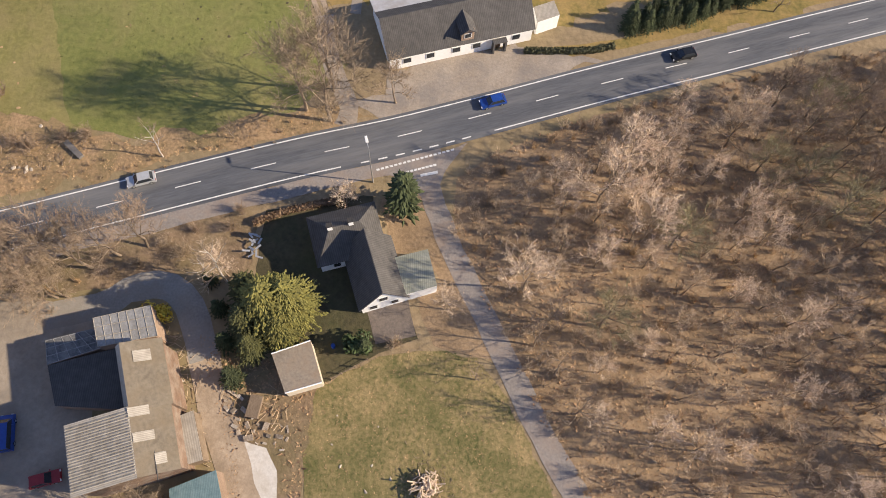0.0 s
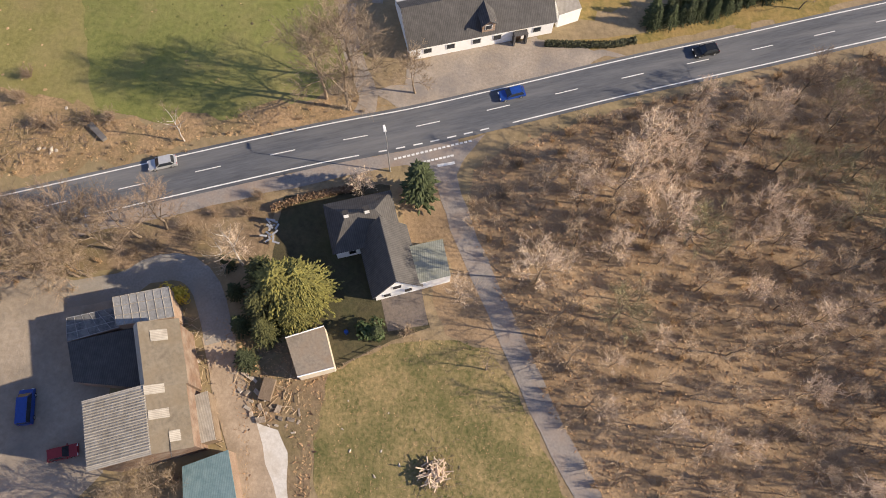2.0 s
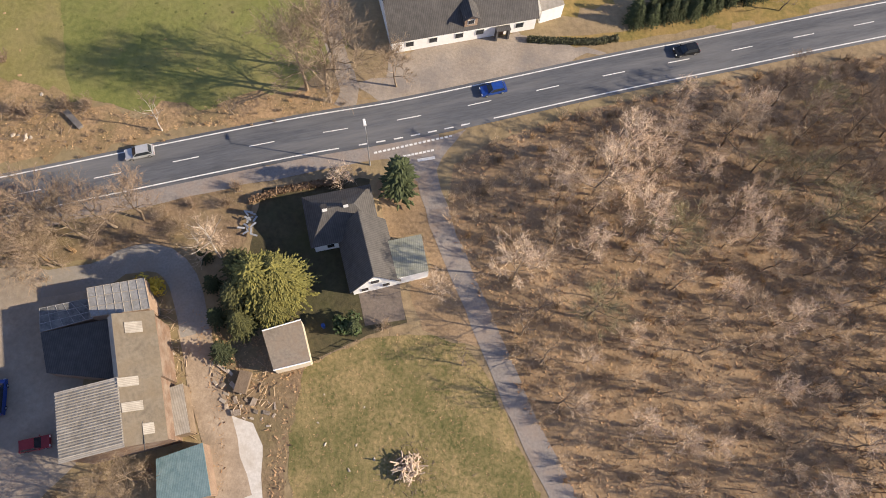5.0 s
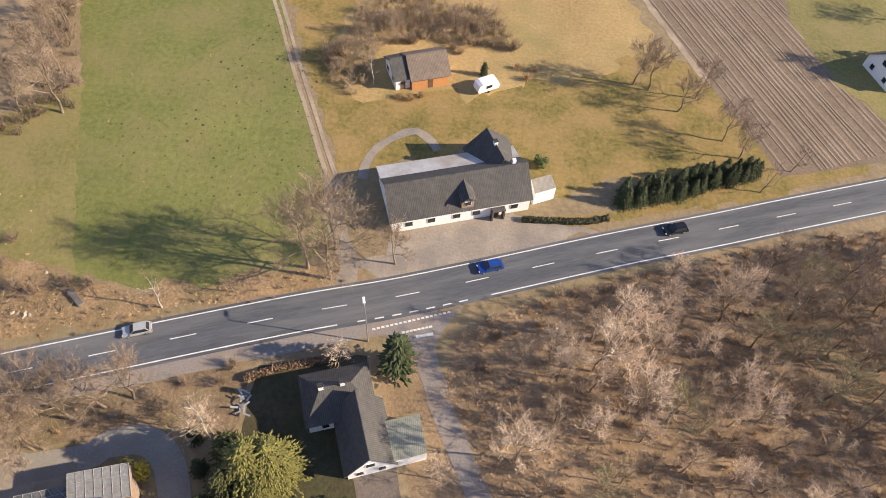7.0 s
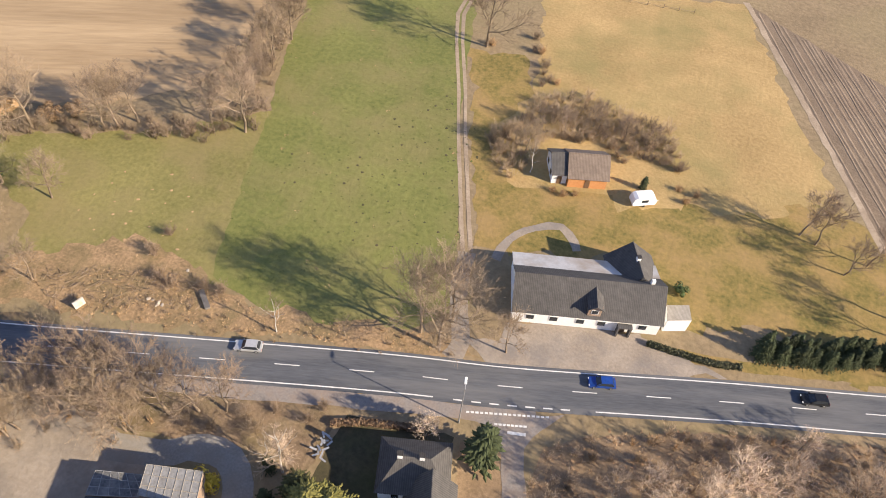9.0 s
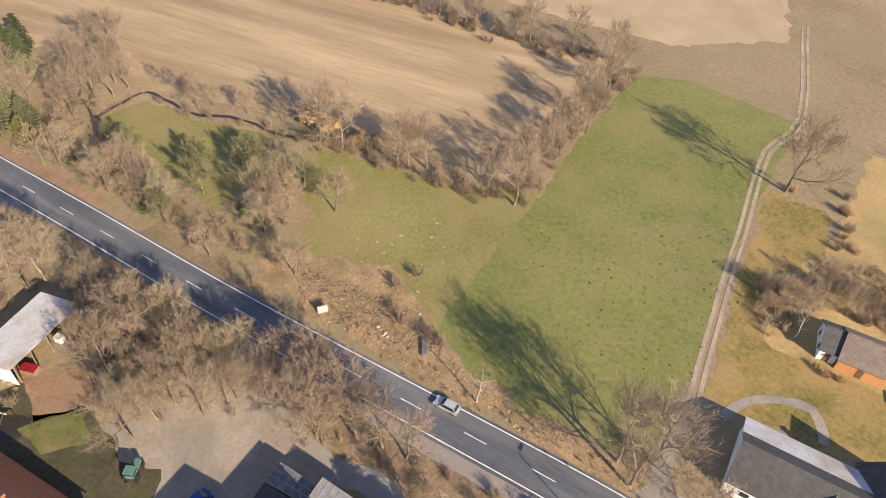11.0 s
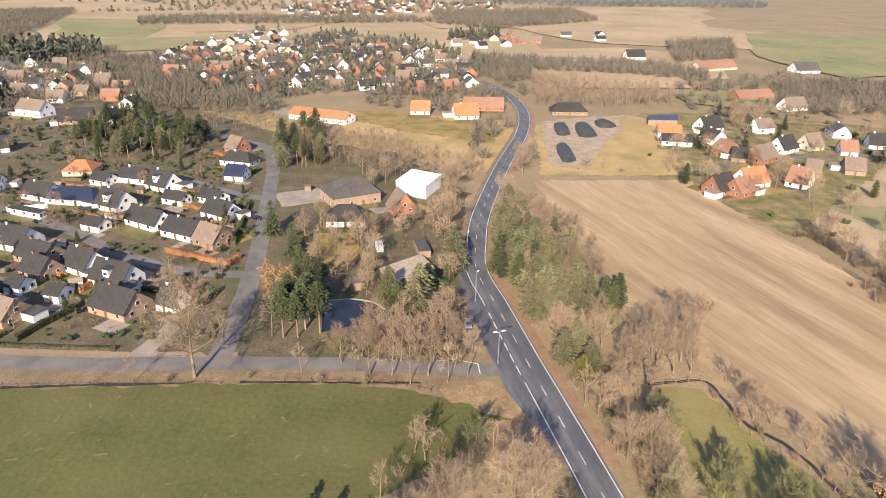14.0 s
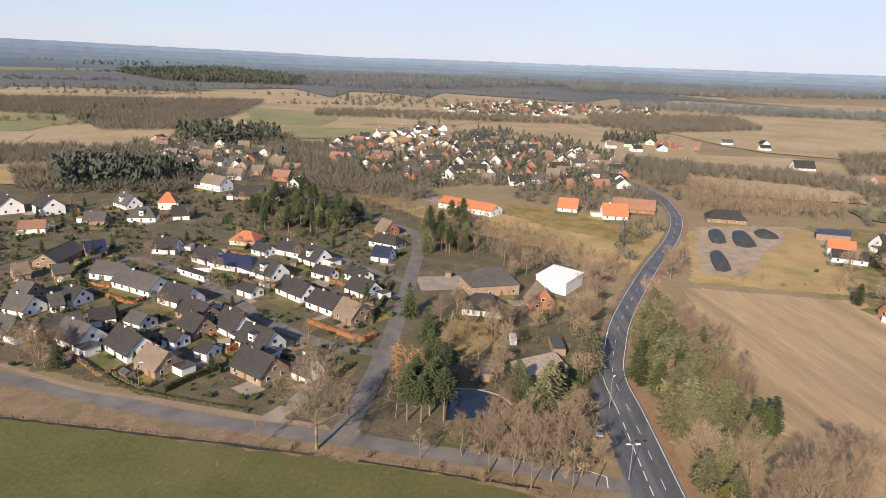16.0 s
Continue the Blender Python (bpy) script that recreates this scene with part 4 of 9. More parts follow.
patch("forecourt", [(-12.5, 64.4), (-7.0, 66.3), (-5.6, 71.0), (7.1, 74.9), (15.2, 76.4), (26.3, 74.6), (30.3, 73.5), (12.3, 66.8), (-6.4, 61.1)], 0.036, M_FORECOURT, "worn gravel forecourt between the farmhouse and the road", 1.0, category="forecourt")
patch("yard", [(-77.3, 30.8), (-58.0, 30.7), (-47.4, 27.7), (-46.5, 25.6), (-53.9, 24.0), (-50.5, 12.8), (-43.6, 2.6), (-50.5, -6.0), (-76.4, -7.0), (-65.2, 17.1), (-63.0, 8.3)], 0.024, M_SAND, "sandy farmyard", 0.5, category="yard", convex=True)
patch("farm_ground", [(-89.1, 9.0), (-73.0, 5.8), (-65.7, -5.3), (-76.4, -27.0), (-90.9, -26.4), (-93.3, -13.6), (-92.9, -1.8)], 0.014, M_GARDEN, "dark ground round the farm sheds", 0.8, category="ground")
patch("burnt_ground", [(-97.0, -11.1), (-84.5, -1.0), (-82.5, -3.2), (-85.3, -10.5), (-86.8, -16.0), (-92.7, -17.0)], 0.034, M_WET, "black sooty ground under a burnt-out shed", 0.6, category="ground")
patch("farm_garden", [(-86.0, -3.0), (-81.0, 6.9), (-69.1, 5.9), (-64.3, 9.4), (-60.0, 6.8), (-61.0, -9.1), (-81.8, -9.5)], 0.03, M_GARDEN, "dark garden behind the farmhouse", 0.8, category="garden")
patch("farm_lawn", [(-84.5, -3.4), (-81.3, 5.0), (-75.1, 4.3), (-77.2, -2.1)], 0.036, M_GREENLAWN, "small green lawn beside the burnt-out shed", 0.6, category="lawn")
patch("red_patch", [(-93.3, 0.2), (-89.1, 9.0), (-80.8, 6.9), (-83.9, -0.8)], 0.03, M_RUST, "reddish earth before the open shed", 0.8, category="ground")
patch("white_patch", [(-24.5, 10.3), (-21.1, 9.3), (-19.3, 6.4), (-18.2, -0.7), (-20.6, -0.8)], 0.045, M_PALE, "pale concrete pad beside the drive", 0.4, category="pad")
patch("village_ground", [(-144.8, -226.9), (-157.1, -175.3), (-156.3, -115.2), (-157.2, -71.9), (-158.4, -22.7), (-163.1, -3.7), (-233.9, -9.0), (-295.1, -10.2), (-354.3, -48.4), (-378.4, -110.2), (-466.3, -207.1), (-444.8, -397.0), (-267.3, -569.6)], 0.012, M_VILLAGE, "dark gardens and lawns between the village houses", 2.0, category="ground")
patch("village_east", [(-341.0, 63.8), (-302.1, 93.2), (-258.8, 109.9), (-266.5, 173.2), (-440.6, 272.8), (-487.8, 156.9), (-477.8, 92.4)], 0.012, M_LAWN, "gardens among the eastern houses", 2.0, category="ground")
patch("garden_lawn", [(-241.0, -66.0), (-244.0, -47.0), (-226.0, -42.0), (-212.0, -48.0), (-214.0, -60.0)], 0.018, M_OCHRE, "mossy lawn in the large garden by the pond", 1.5, category="lawn")
patch("green_barnfield", [(-382.1, -118.2), (-425.3, -81.6), (-404.4, -57.0), (-381.9, -2.5), (-404.0, 2.6), (-427.0, -10.8), (-459.4, -70.2), (-456.3, -96.0)], 0.02, M_OCHRE, "dry mossy meadow by the orange barn", 2.0)
patch("barn_meadow", [(-441.0, -186.8), (-420.4, -120.1), (-448.6, -64.6), (-441.1, 1.7), (-410.3, 16.1), (-346.7, 6.7), (-320.3, -9.7), (-354.3, -48.4), (-378.4, -110.2)], 0.016, M_STRAW, "dry meadow round the orange-roofed barns", 2.0)
patch("silage_yard", [(-427.7, 22.4), (-469.7, 83.4), (-449.5, 98.1), (-386.1, 95.8), (-334.0, 88.3), (-326.4, 22.5)], 0.02, M_STRAW, "dry grass meadow beside the covered heaps", 1.5, category="field")
patch("heap_yard", [(-342.0, 27.0), (-345.0, 47.0), (-396.0, 60.0), (-428.0, 76.0), (-455.0, 76.0), (-462.0, 62.0), (-442.0, 28.0), (-400.0, 27.0)], 0.024, M_TRACK, "sandy yard with covered heaps", 1.5, category="yard")
far_level = 0.05
for pts, mt, lab in (
    ([(-797.7, -13.5), (-852.9, 140.0), (-778.9, 237.5), (-631.8, 195.4), (-624.0, 106.2), (-690.9, 20.4)], M_FARFIELD, "tan field beyond the tree belt"),
    ([(-1577.9, 29.5), (-1672.7, 440.1), (-1069.0, 286.6), (-922.8, 87.9), (-1127.4, 8.6)], M_FARFIELD, "wide pale field in the distance"),
    ([(-1062.4, -687.2), (-1081.9, -494.8), (-829.1, -424.7), (-813.7, -515.5)], M_FARGREEN, "distant green field"),
    ([(-2666.3, -3094.9), (-2769.0, -2517.0), (-1674.7, -985.5), (-1347.3, -1019.3), (-1510.9, -1750.5)], M_FARGREEN, "distant green slope"),
    ([(-683.2, -982.8), (-823.9, -886.0), (-726.7, -680.4), (-599.1, -657.8), (-515.8, -740.4)], M_FARGREEN, "distant green field by the wood"),
    ([(-500.4, -718.2), (-578.1, -611.9), (-511.2, -560.1), (-442.3, -634.1)], M_FARFIELD, "distant tan field by the wood"),
    ([(-386.4, -496.0), (-427.6, -436.9), (-378.8, -388.5), (-340.5, -436.2)], M_STRAW, "dry pale field behind the pines"),
    ([(-1032.5, -452.2), (-1262.7, -340.5), (-1138.5, -238.8), (-979.0, -286.6), (-900.1, -384.4)], M_FARFIELD, "distant tan field by the village"),
    ([(-1270.4, -205.7), (-1355.4, -22.2), (-1172.5, 67.1), (-1030.7, -91.4)], M_FARFIELD, "distant pale field behind the village"),
    ([(-2050.7, -274.5), (-2260.2, -112.8), (-1935.6, -65.9), (-1696.9, -224.9)], M_FARFIELD, "faint distant field"),
    ([(-1331.3, -688.4), (-1330.9, -512.3), (-1233.8, -407.6), (-1113.1, -530.7)], M_FARFIELD, "pale distant strip of field"),
    ([(-1088.8, -15.2), (-1213.3, 256.3), (-1070.6, 371.8), (-855.8, 300.2), (-879.9, 114.6)], M_FARFIELD, "pale straw field past the village"),
    ([(-2212.1, 114.7), (-2434.4, 633.9), (-2109.0, 717.8), (-1820.9, 400.6), (-1761.6, 131.0)], M_FARFIELD, "faint straw field near the woods"),
    ([(-1073.4, -1547.5), (-1327.1, -1364.3), (-1329.3, -1005.5), (-1056.1, -1084.0), (-856.4, -1233.4)], M_FARFIELD, "tan strip below the green slope"),
    ([(-799.8, -473.4), (-866.8, -329.7), (-733.0, -304.1), (-694.7, -395.7)], M_FARGREEN, "dull green field behind the village"),
    ([(-676.5, 32.7), (-693.5, 178.7), (-582.0, 147.1), (-560.9, 54.0)], M_FARFIELD, "tan field behind the tree belt"),
    ([(-556.5, 127.0), (-570.4, 210.8), (-492.2, 185.8), (-511.9, 125.5)], M_FARGREEN, "green field behind the eastern houses"),
    ([(-1059.4, 339.9), (-1066.0, 704.5), (-719.4, 482.7), (-654.4, 301.6), (-799.4, 265.9)], M_FARGREEN, "wide pale green field in the distance"),
):
    far_level += 0.06
    patch("field_far", pts, far_level, mt, lab, 4.0, 12.0, convex=True)

# ---- roads ----
NORTH_EDGE = [(162.1, 112.3), (77.8, 87.1), (49.8, 78.5), (29.9, 72.5), (-2.4, 62.1), (-25.9, 55.6), (-83.8, 37.7), (-125.1, 26.2), (-159.8, 16.2), (-165.0, 14.7), (-193.7, 6.8), (-217.2, 0.2), (-239.8, -0.9), (-271.3, -0.0), (-337.2, 7.4), (-404.2, 17.5), (-458.7, 20.4), (-509.5, 14.9), (-543.9, 6.2), (-588.4, -10.9)]
edge = curve_points(NORTH_EDGE, 3.0)
road = tagged(ribbon("road", edge, -0.6, 7.4, 0.06, M_ASPHALT), "grey two-lane country road with white markings", "road", kind="structure")
RIGHT = sideways(edge)


def line_mark(name, off, width, z, along):
    """Paint on the road, along a stretch of the edge line."""
    pts = [edge[i] + RIGHT[i] * off for i in along]
    ob = ribbon(name, pts, -width / 2, width / 2, z, M_WHITELINE)
    ob.parent = road
    return ob


run = [0.0]
for i in range(1, len(edge)):
    run.append(run[-1] + (edge[i] - edge[i - 1]).length)


def on_edge(s):
    for i in range(1, len(run)):
        if run[i] >= s:
            t = (s - run[i - 1]) / (run[i] - run[i - 1])
            return edge[i - 1].lerp(edge[i], t), RIGHT[i - 1].lerp(RIGHT[i], t).normalized()
    return edge[-1], RIGHT[-1]


def run_of(p):
    return run[min(range(len(edge)), key=lambda i: (edge[i] - Vector((*p, 0))).length)]


line_mark("edge_line", 0.0, 0.2, 0.075, range(len(edge)))
dash_mesh = Geo().box(-2.0, -0.075, 0.0, 2.0, 0.075, 0.012).mesh("dash", M_WHITELINE)
s_ref = run_of((-13.2, 55.3))
s_now = s_ref % 11.9
while s_now < run[-1] - 5:
    q, sd = on_edge(s_now)
    q = q + sd * 3.45
    part("dash", dash_mesh, road, at(q.x, q.y, 0.066, math.atan2(-sd.x, sd.y)))
    s_now += 11.9
s_a, s_b = run_of((6.9, 64.5)), run_of((-13.4, 59.2))
line_mark("edge_line", 6.75, 0.2, 0.075, [i for i in range(len(edge)) if run[i] < s_a])
s_e, s_f = run_of((-158.0, 16.5)), run_of((-191.0, 7.5))
line_mark("edge_line", 6.75, 0.2, 0.075, [i for i in range(len(edge)) if s_b < run[i] < s_e])
line_mark("edge_line", 6.75, 0.2, 0.075, [i for i in range(len(edge)) if run[i] > s_f])
short_mesh = Geo().box(-0.75, -0.11, 0.0, 0.75, 0.11, 0.012).mesh("short_dash", M_WHITELINE)
for k in range(7):
    q, sd = on_edge(s_a + 1.5 + k * (s_b - s_a - 3) / 6)
    q = q + sd * 6.75
    part("short_dash", short_mesh, road, at(q.x, q.y, 0.066, math.atan2(-sd.x, sd.y)))
shoulder = tagged(ribbon("pavement_strip", [p + r * 7.3 for p, r, s in zip(edge, RIGHT, run) if s_b - 15 < s < s_b + 75], 0.0, 2.6, 0.055, M_LANE, 0.5), "worn paved strip beside the road", "pavement", kind="structure")
tagged(ribbon("pavement_west", [p + r * 7.4 for p, r, s in zip(edge, RIGHT, run) if s > s_b + 75], 0.0, 1.6, 0.05, M_SCRUB, 0.6), "grassy verge along the road", "verge", kind="structure")
s_c, s_d = run_of((-166.9, 12.6)), run_of((-227.0, -2.8))
wide = [i for i in range(len(edge)) if s_c - 40 < run[i] < s_d]
taper = [max(0.0, min(1.0, (run[i] - s_c + 40) / 25, (s_d - run[i]) / 25)) for i in wide]
tv, tf = [], []
for k, (i, t) in enumerate(zip(wide, taper)):
    for off in (7.2, 7.4 + 4.6 * t):
        q = edge[i] + RIGHT[i] * off
        tv.append((q.x, q.y, 0.064))
    if k:
        tf.append((2 * k - 2, 2 * k, 2 * k + 1, 2 * k - 1))
tagged(new("road_turn_lane", Geo().add(tv, tf).mesh("road_turn_lane", M_ASPHALT)), "widened asphalt turning lane at the junction", "road", kind="structure")
tagged(ribbon("verge_rust", [p for p, s in zip(edge, run) if s > run_of((-123.7, 28.4))], -3.4, -0.5, 0.052, M_RUST, 0.8), "strip of reddish earth beside the road", "verge", kind="structure")
LANE = curve_points([(-1.9, 54.1), (0.1, 51.1), (1.8, 45.4), (4.5, 38.0), (8.0, 30.0), (11.5, 22.5), (15.3, 13.8), (21.0, 2.8), (24.8, -4.7)], 2.5)
lane = tagged(ribbon("lane", LANE, -1.75, 1.75, 0.05, M_LANE, 0.35), "narrow worn asphalt lane running beside the wood", "road", kind="structure")
patch("lane_mouth", [(-8.3, 51.6), (4.2, 55.6), (7.0, 57.2), (3.0, 51.4), (1.8, 47.4), (-0.7, 47.3), (-3.2, 50.1)], 0.054, M_LANE, "widened asphalt mouth of the lane", 0.2, category="road")
block_mesh = Geo().box(-0.25, -0.17, 0.0, 0.25, 0.17, 0.012).mesh("stop_mark", M_WHITELINE)
for a, b, n in (((-7.4, 51.8), (4.4, 55.6), 18), ((-2.7, 51.5), (1.6, 52.8), 8)):
    turn = math.atan2(b[1] - a[1], b[0] - a[0])
    for k in range(n):
        t = k / (n - 1)
        part("stop_mark", block_mesh, road, at(a[0] + (b[0] - a[0]) * t, a[1] + (b[1] - a[1]) * t, 0.068, turn))
bar_a, bar_b = (-0.5, 50.9), (1.9, 51.5)
part("stop_bar", Geo().box(-1.4, -0.25, 0, 1.4, 0.25, 0.012).mesh("stop_bar", M_WHITELINE), road, at((bar_a[0] + bar_b[0]) / 2, (bar_a[1] + bar_b[1]) / 2, 0.068, math.atan2(bar_b[1] - bar_a[1], bar_b[0] - bar_a[0])))
for a, b, w in (((-162.5, -8.5), (-160.7, -0.5), 0.25), ((-160.7, -0.5), (-156.4, 0.2), 0.25)):
    turn, far = math.atan2(b[1] - a[1], b[0] - a[0]), math.hypot(b[0] - a[0], b[1] - a[1]) / 2
    part("junction_line", Geo().box(-far, -w / 2, 0, far, w / 2, .012).mesh("junction_line", M_WHITELINE), road, at((a[0] + b[0]) / 2, (a[1] + b[1]) / 2, 0.125, turn))
lane_dash = Geo().box(-1.9, -0.11, 0.0, 1.9, 0.11, 0.012).mesh("lane_dash", M_WHITELINE)
for k in range(6):
    q, sd = on_edge(s_e + 3.0 + k * (s_f - s_e - 6.0) / 5)
    q = q + sd * 6.75
    part("lane_dash", lane_dash, road, at(q.x, q.y, 0.07, math.atan2(-sd.x, sd.y)))
tagged(ribbon("drive", curve_points([(-53.9, 27.2), (-46.8, 28.9), (-43.1, 31.2), (-39.1, 32.3), (-35.3, 30.8), (-32.7, 26.6), (-30.8, 21.1)], 2.5), -2.1, 2.1, 0.05, M_DRIVE, 0.4), "curving grey asphalt farm drive", "road", kind="structure")
tagged(ribbon("drive_lower", curve_points([(-31.2, 22.4), (-29.2, 16.8), (-27.1, 11.4), (-24.9, 6.2), (-21.9, -0.9)], 2.5), -2.3, 2.3, 0.046, M_TRACK, 0.4), "sandy lower stretch of the farm drive", "road", kind="structure")
tagged(ribbon("track", curve_points([(-17.9, 82.2), (-24.7, 99.7), (-34.0, 125.5), (-44.9, 156.4), (-46.6, 177.1), (-70.2, 226.6)], 6.0), -1.15, -0.35, 0.05, M_TRACK, 0.3), "wheel rut of a sandy farm track", "track", kind="structure")
tagged(ribbon("track", curve_points([(-17.9, 82.2), (-24.7, 99.7), (-34.0, 125.5), (-44.9, 156.4), (-46.6, 177.1), (-70.2, 226.6)], 6.0), 0.35, 1.15, 0.05, M_TRACK, 0.3), "wheel rut of a sandy farm track", "track", kind="structure")
tagged(ribbon("track_link", curve_points([(-17.8, 82.0), (-15.9, 71.7), (-12.6, 63.2), (-13.2, 59.6)], 3.0), -1.6, 1.6, 0.045, M_FORECOURT, 0.5), "sandy farm entrance from the road", "track", kind="structure")
tagged(ribbon("path_loop", curve_points([(-12.5, 82.4), (-11.6, 88.1), (-7.8, 92.9), (-3.1, 95.0), (-0.1, 92.4), (1.1, 90.4)], 2.0), -0.9, 0.9, 0.05, M_FORECOURT, 0.5), "curved sandy path round the farmhouse", "path", kind="structure")
street_level = 0.03
STREETS = []
for nm, pts, w, mt, lab in (
    ("street_side", [(-147.5, -207.4), (-149.4, -166.4), (-149.3, -146.2), (-149.3, -118.5), (-150.2, -96.8), (-152.3, -78.6), (-155.0, -57.0), (-156.9, -36.0), (-158.0, -16.0), (-158.1, 0.5), (-159.5, 6.6)], 3.0, M_STREET, "grey side road along the pasture"),
    ("street_village", [(-154.4, -64.3), (-176.9, -67.5), (-207.5, -73.6), (-248.8, -83.8), (-291.2, -95.2), (-327.7, -105.6), (-356.9, -118.7), (-367.2, -133.1), (-389.1, -171.0), (-425.0, -238.1), (-396.1, -271.1)], 3.0, M_STREET, "pale asphalt village street"),
    ("street_row", [(-204.7, -74.6), (-203.9, -88.3), (-206.8, -102.1), (-216.4, -122.9), (-233.9, -151.0), (-248.6, -180.4), (-256.8, -206.6), (-256.3, -225.0)], 2.6, M_STREET, "residential street between white houses"),
    ("street_cross", [(-275.7, -90.8), (-279.5, -101.2), (-286.7, -117.6), (-298.9, -138.9), (-302.2, -160.2)], 2.4, M_STREET, "narrow street between gardens"),
    ("street_east", [(-384.9, 91.1), (-447.9, 94.9), (-463.0, 79.3), (-445.6, 37.1)], 2.2, M_TRACK, "sandy track curving past the heaps"),
    ("street_houses", [(-345.8, 99.4), (-365.1, 129.3), (-373.6, 151.7), (-392.7, 207.6)], 2.4, M_STREET, "street through the eastern houses"),
    ("dirt_tip", [(-450.1, -169.9), (-459.2, -152.6), (-438.8, -129.7)], 6.0, M_SAND, "sandy clearing by the barn"),
):
    street_level += 0.012
    STREETS.append(pts)
    tagged(ribbon(nm, curve_points(pts, 5.0), -w, w, street_level, mt, 0.4), lab, "road", kind="structure")
patch("street_forecourt", [(-284.0, -91.3), (-295.0, -70.4), (-277.2, -65.5), (-267.3, -82.8)], 0.044, M_FORECOURT, "paved forecourt beside the street", 0.3, category="pavement")
tagged(ribbon("footpath", curve_points([(-155.6, -173.7), (-152.0, -139.4), (-154.5, -113.8), (-155.8, -87.3), (-158.0, -72.3)], 5.0), -0.9, 0.9, 0.046, M_PAVE, 0.2), "brown paved footpath along the side road", "pavement", kind="structure")
patch("house_drive", [(-155.0, -87.6), (-164.5, -85.8), (-173.6, -84.9), (-170.0, -80.3), (-155.4, -82.1)], 0.05, M_FORECOURT, "pale driveway to a house", 0.2, category="drive")
patch("pond", [(-189.1, -45.9), (-191.4, -38.2), (-189.4, -31.2), (-186.1, -28.0), (-179.5, -30.4), (-174.8, -36.9), (-171.8, -42.1), (-180.6, -44.6)], 0.04, M_WATER, "dark still pond with a pale rim", 0.3, 2.0, "pond")
ribbon_rim = tagged(ribbon("pond_rim", curve_points([(-189.6, -46.4), (-191.7, -38.3), (-190.0, -31.6), (-186.2, -27.8)], 2.0), -0.3, 0.3, 0.08, M_PALE), "pale stone rim of the pond", "edging", kind="structure")
tagged(ribbon("ditch_paddock", curve_points([(-156.3, 39.9), (-158.1, 47.2), (-158.8, 53.8), (-151.9, 56.1), (-143.0, 58.3), (-137.7, 63.5), (-132.2, 66.6), (-125.5, 68.7), (-120.2, 71.6)], 1.0), -0.5, 0.5, 0.05, M_WET, 0.35), "dark narrow ditch round the paddock", "ditch", kind="structure")
patch("ditch_water", [(-202.9, 23.5), (-205.1, 26.6), (-199.8, 29.8), (-192.2, 33.9), (-188.4, 31.5), (-195.7, 27.4)], 0.04, M_WATER, "dark water in a ditch", 0.3, 2.0, "ditch")

# ---- buildings ----
PANE = Geo().box(-0.5, 0.02, -0.55, 0.5, 0.09, 0.55).mesh("pane", M_WINDOW)
SASH = Geo().box(-0.62, -0.05, -0.67, 0.62, 0.06, 0.67).mesh("window_frame", M_FRAME)
DOORLEAF = Geo().box(-0.5, -0.05, 0.0, 0.5, 0.06, 2.05).mesh("door", M_DOOR)
BUILT = []


def window(parent, x, y, z, turn, wide=1.0, tall=1.0):
    w = part("window", SASH, parent, Matrix.Translation((x, y, z)) @ Matrix.Rotation(turn, 4, "Z") @ Matrix.Diagonal((wide, 1, tall, 1)))
    part("pane", PANE, w)


def openings(ob, L, W, eave, top, upper=True):
    n = max(1, int(L / 4.4))
    for side, turn in ((1, 0.0), (-1, math.pi)):
        for i in range(n):
            x = (i + 0.5) / n * L - L / 2
            if side < 0 and i == n // 2:
                part("door", DOORLEAF, ob, at(x, -W / 2, 0.0, math.pi))
            else:
                window(ob, x, side * W / 2, 1.5, turn)
            if eave > 4.6:
                window(ob, x, side * W / 2, 4.0, turn)
    for side, turn in ((1, -math.pi / 2), (-1, math.pi / 2)):
        for y in (-W * 0.24, W * 0.24):
            window(ob, side * L / 2, y, 1.5, turn)
        if upper and top - eave > 2.2:
            window(ob, side * L / 2, 0.0, min(eave + 1.2, top - 1.6), turn, 1.2)


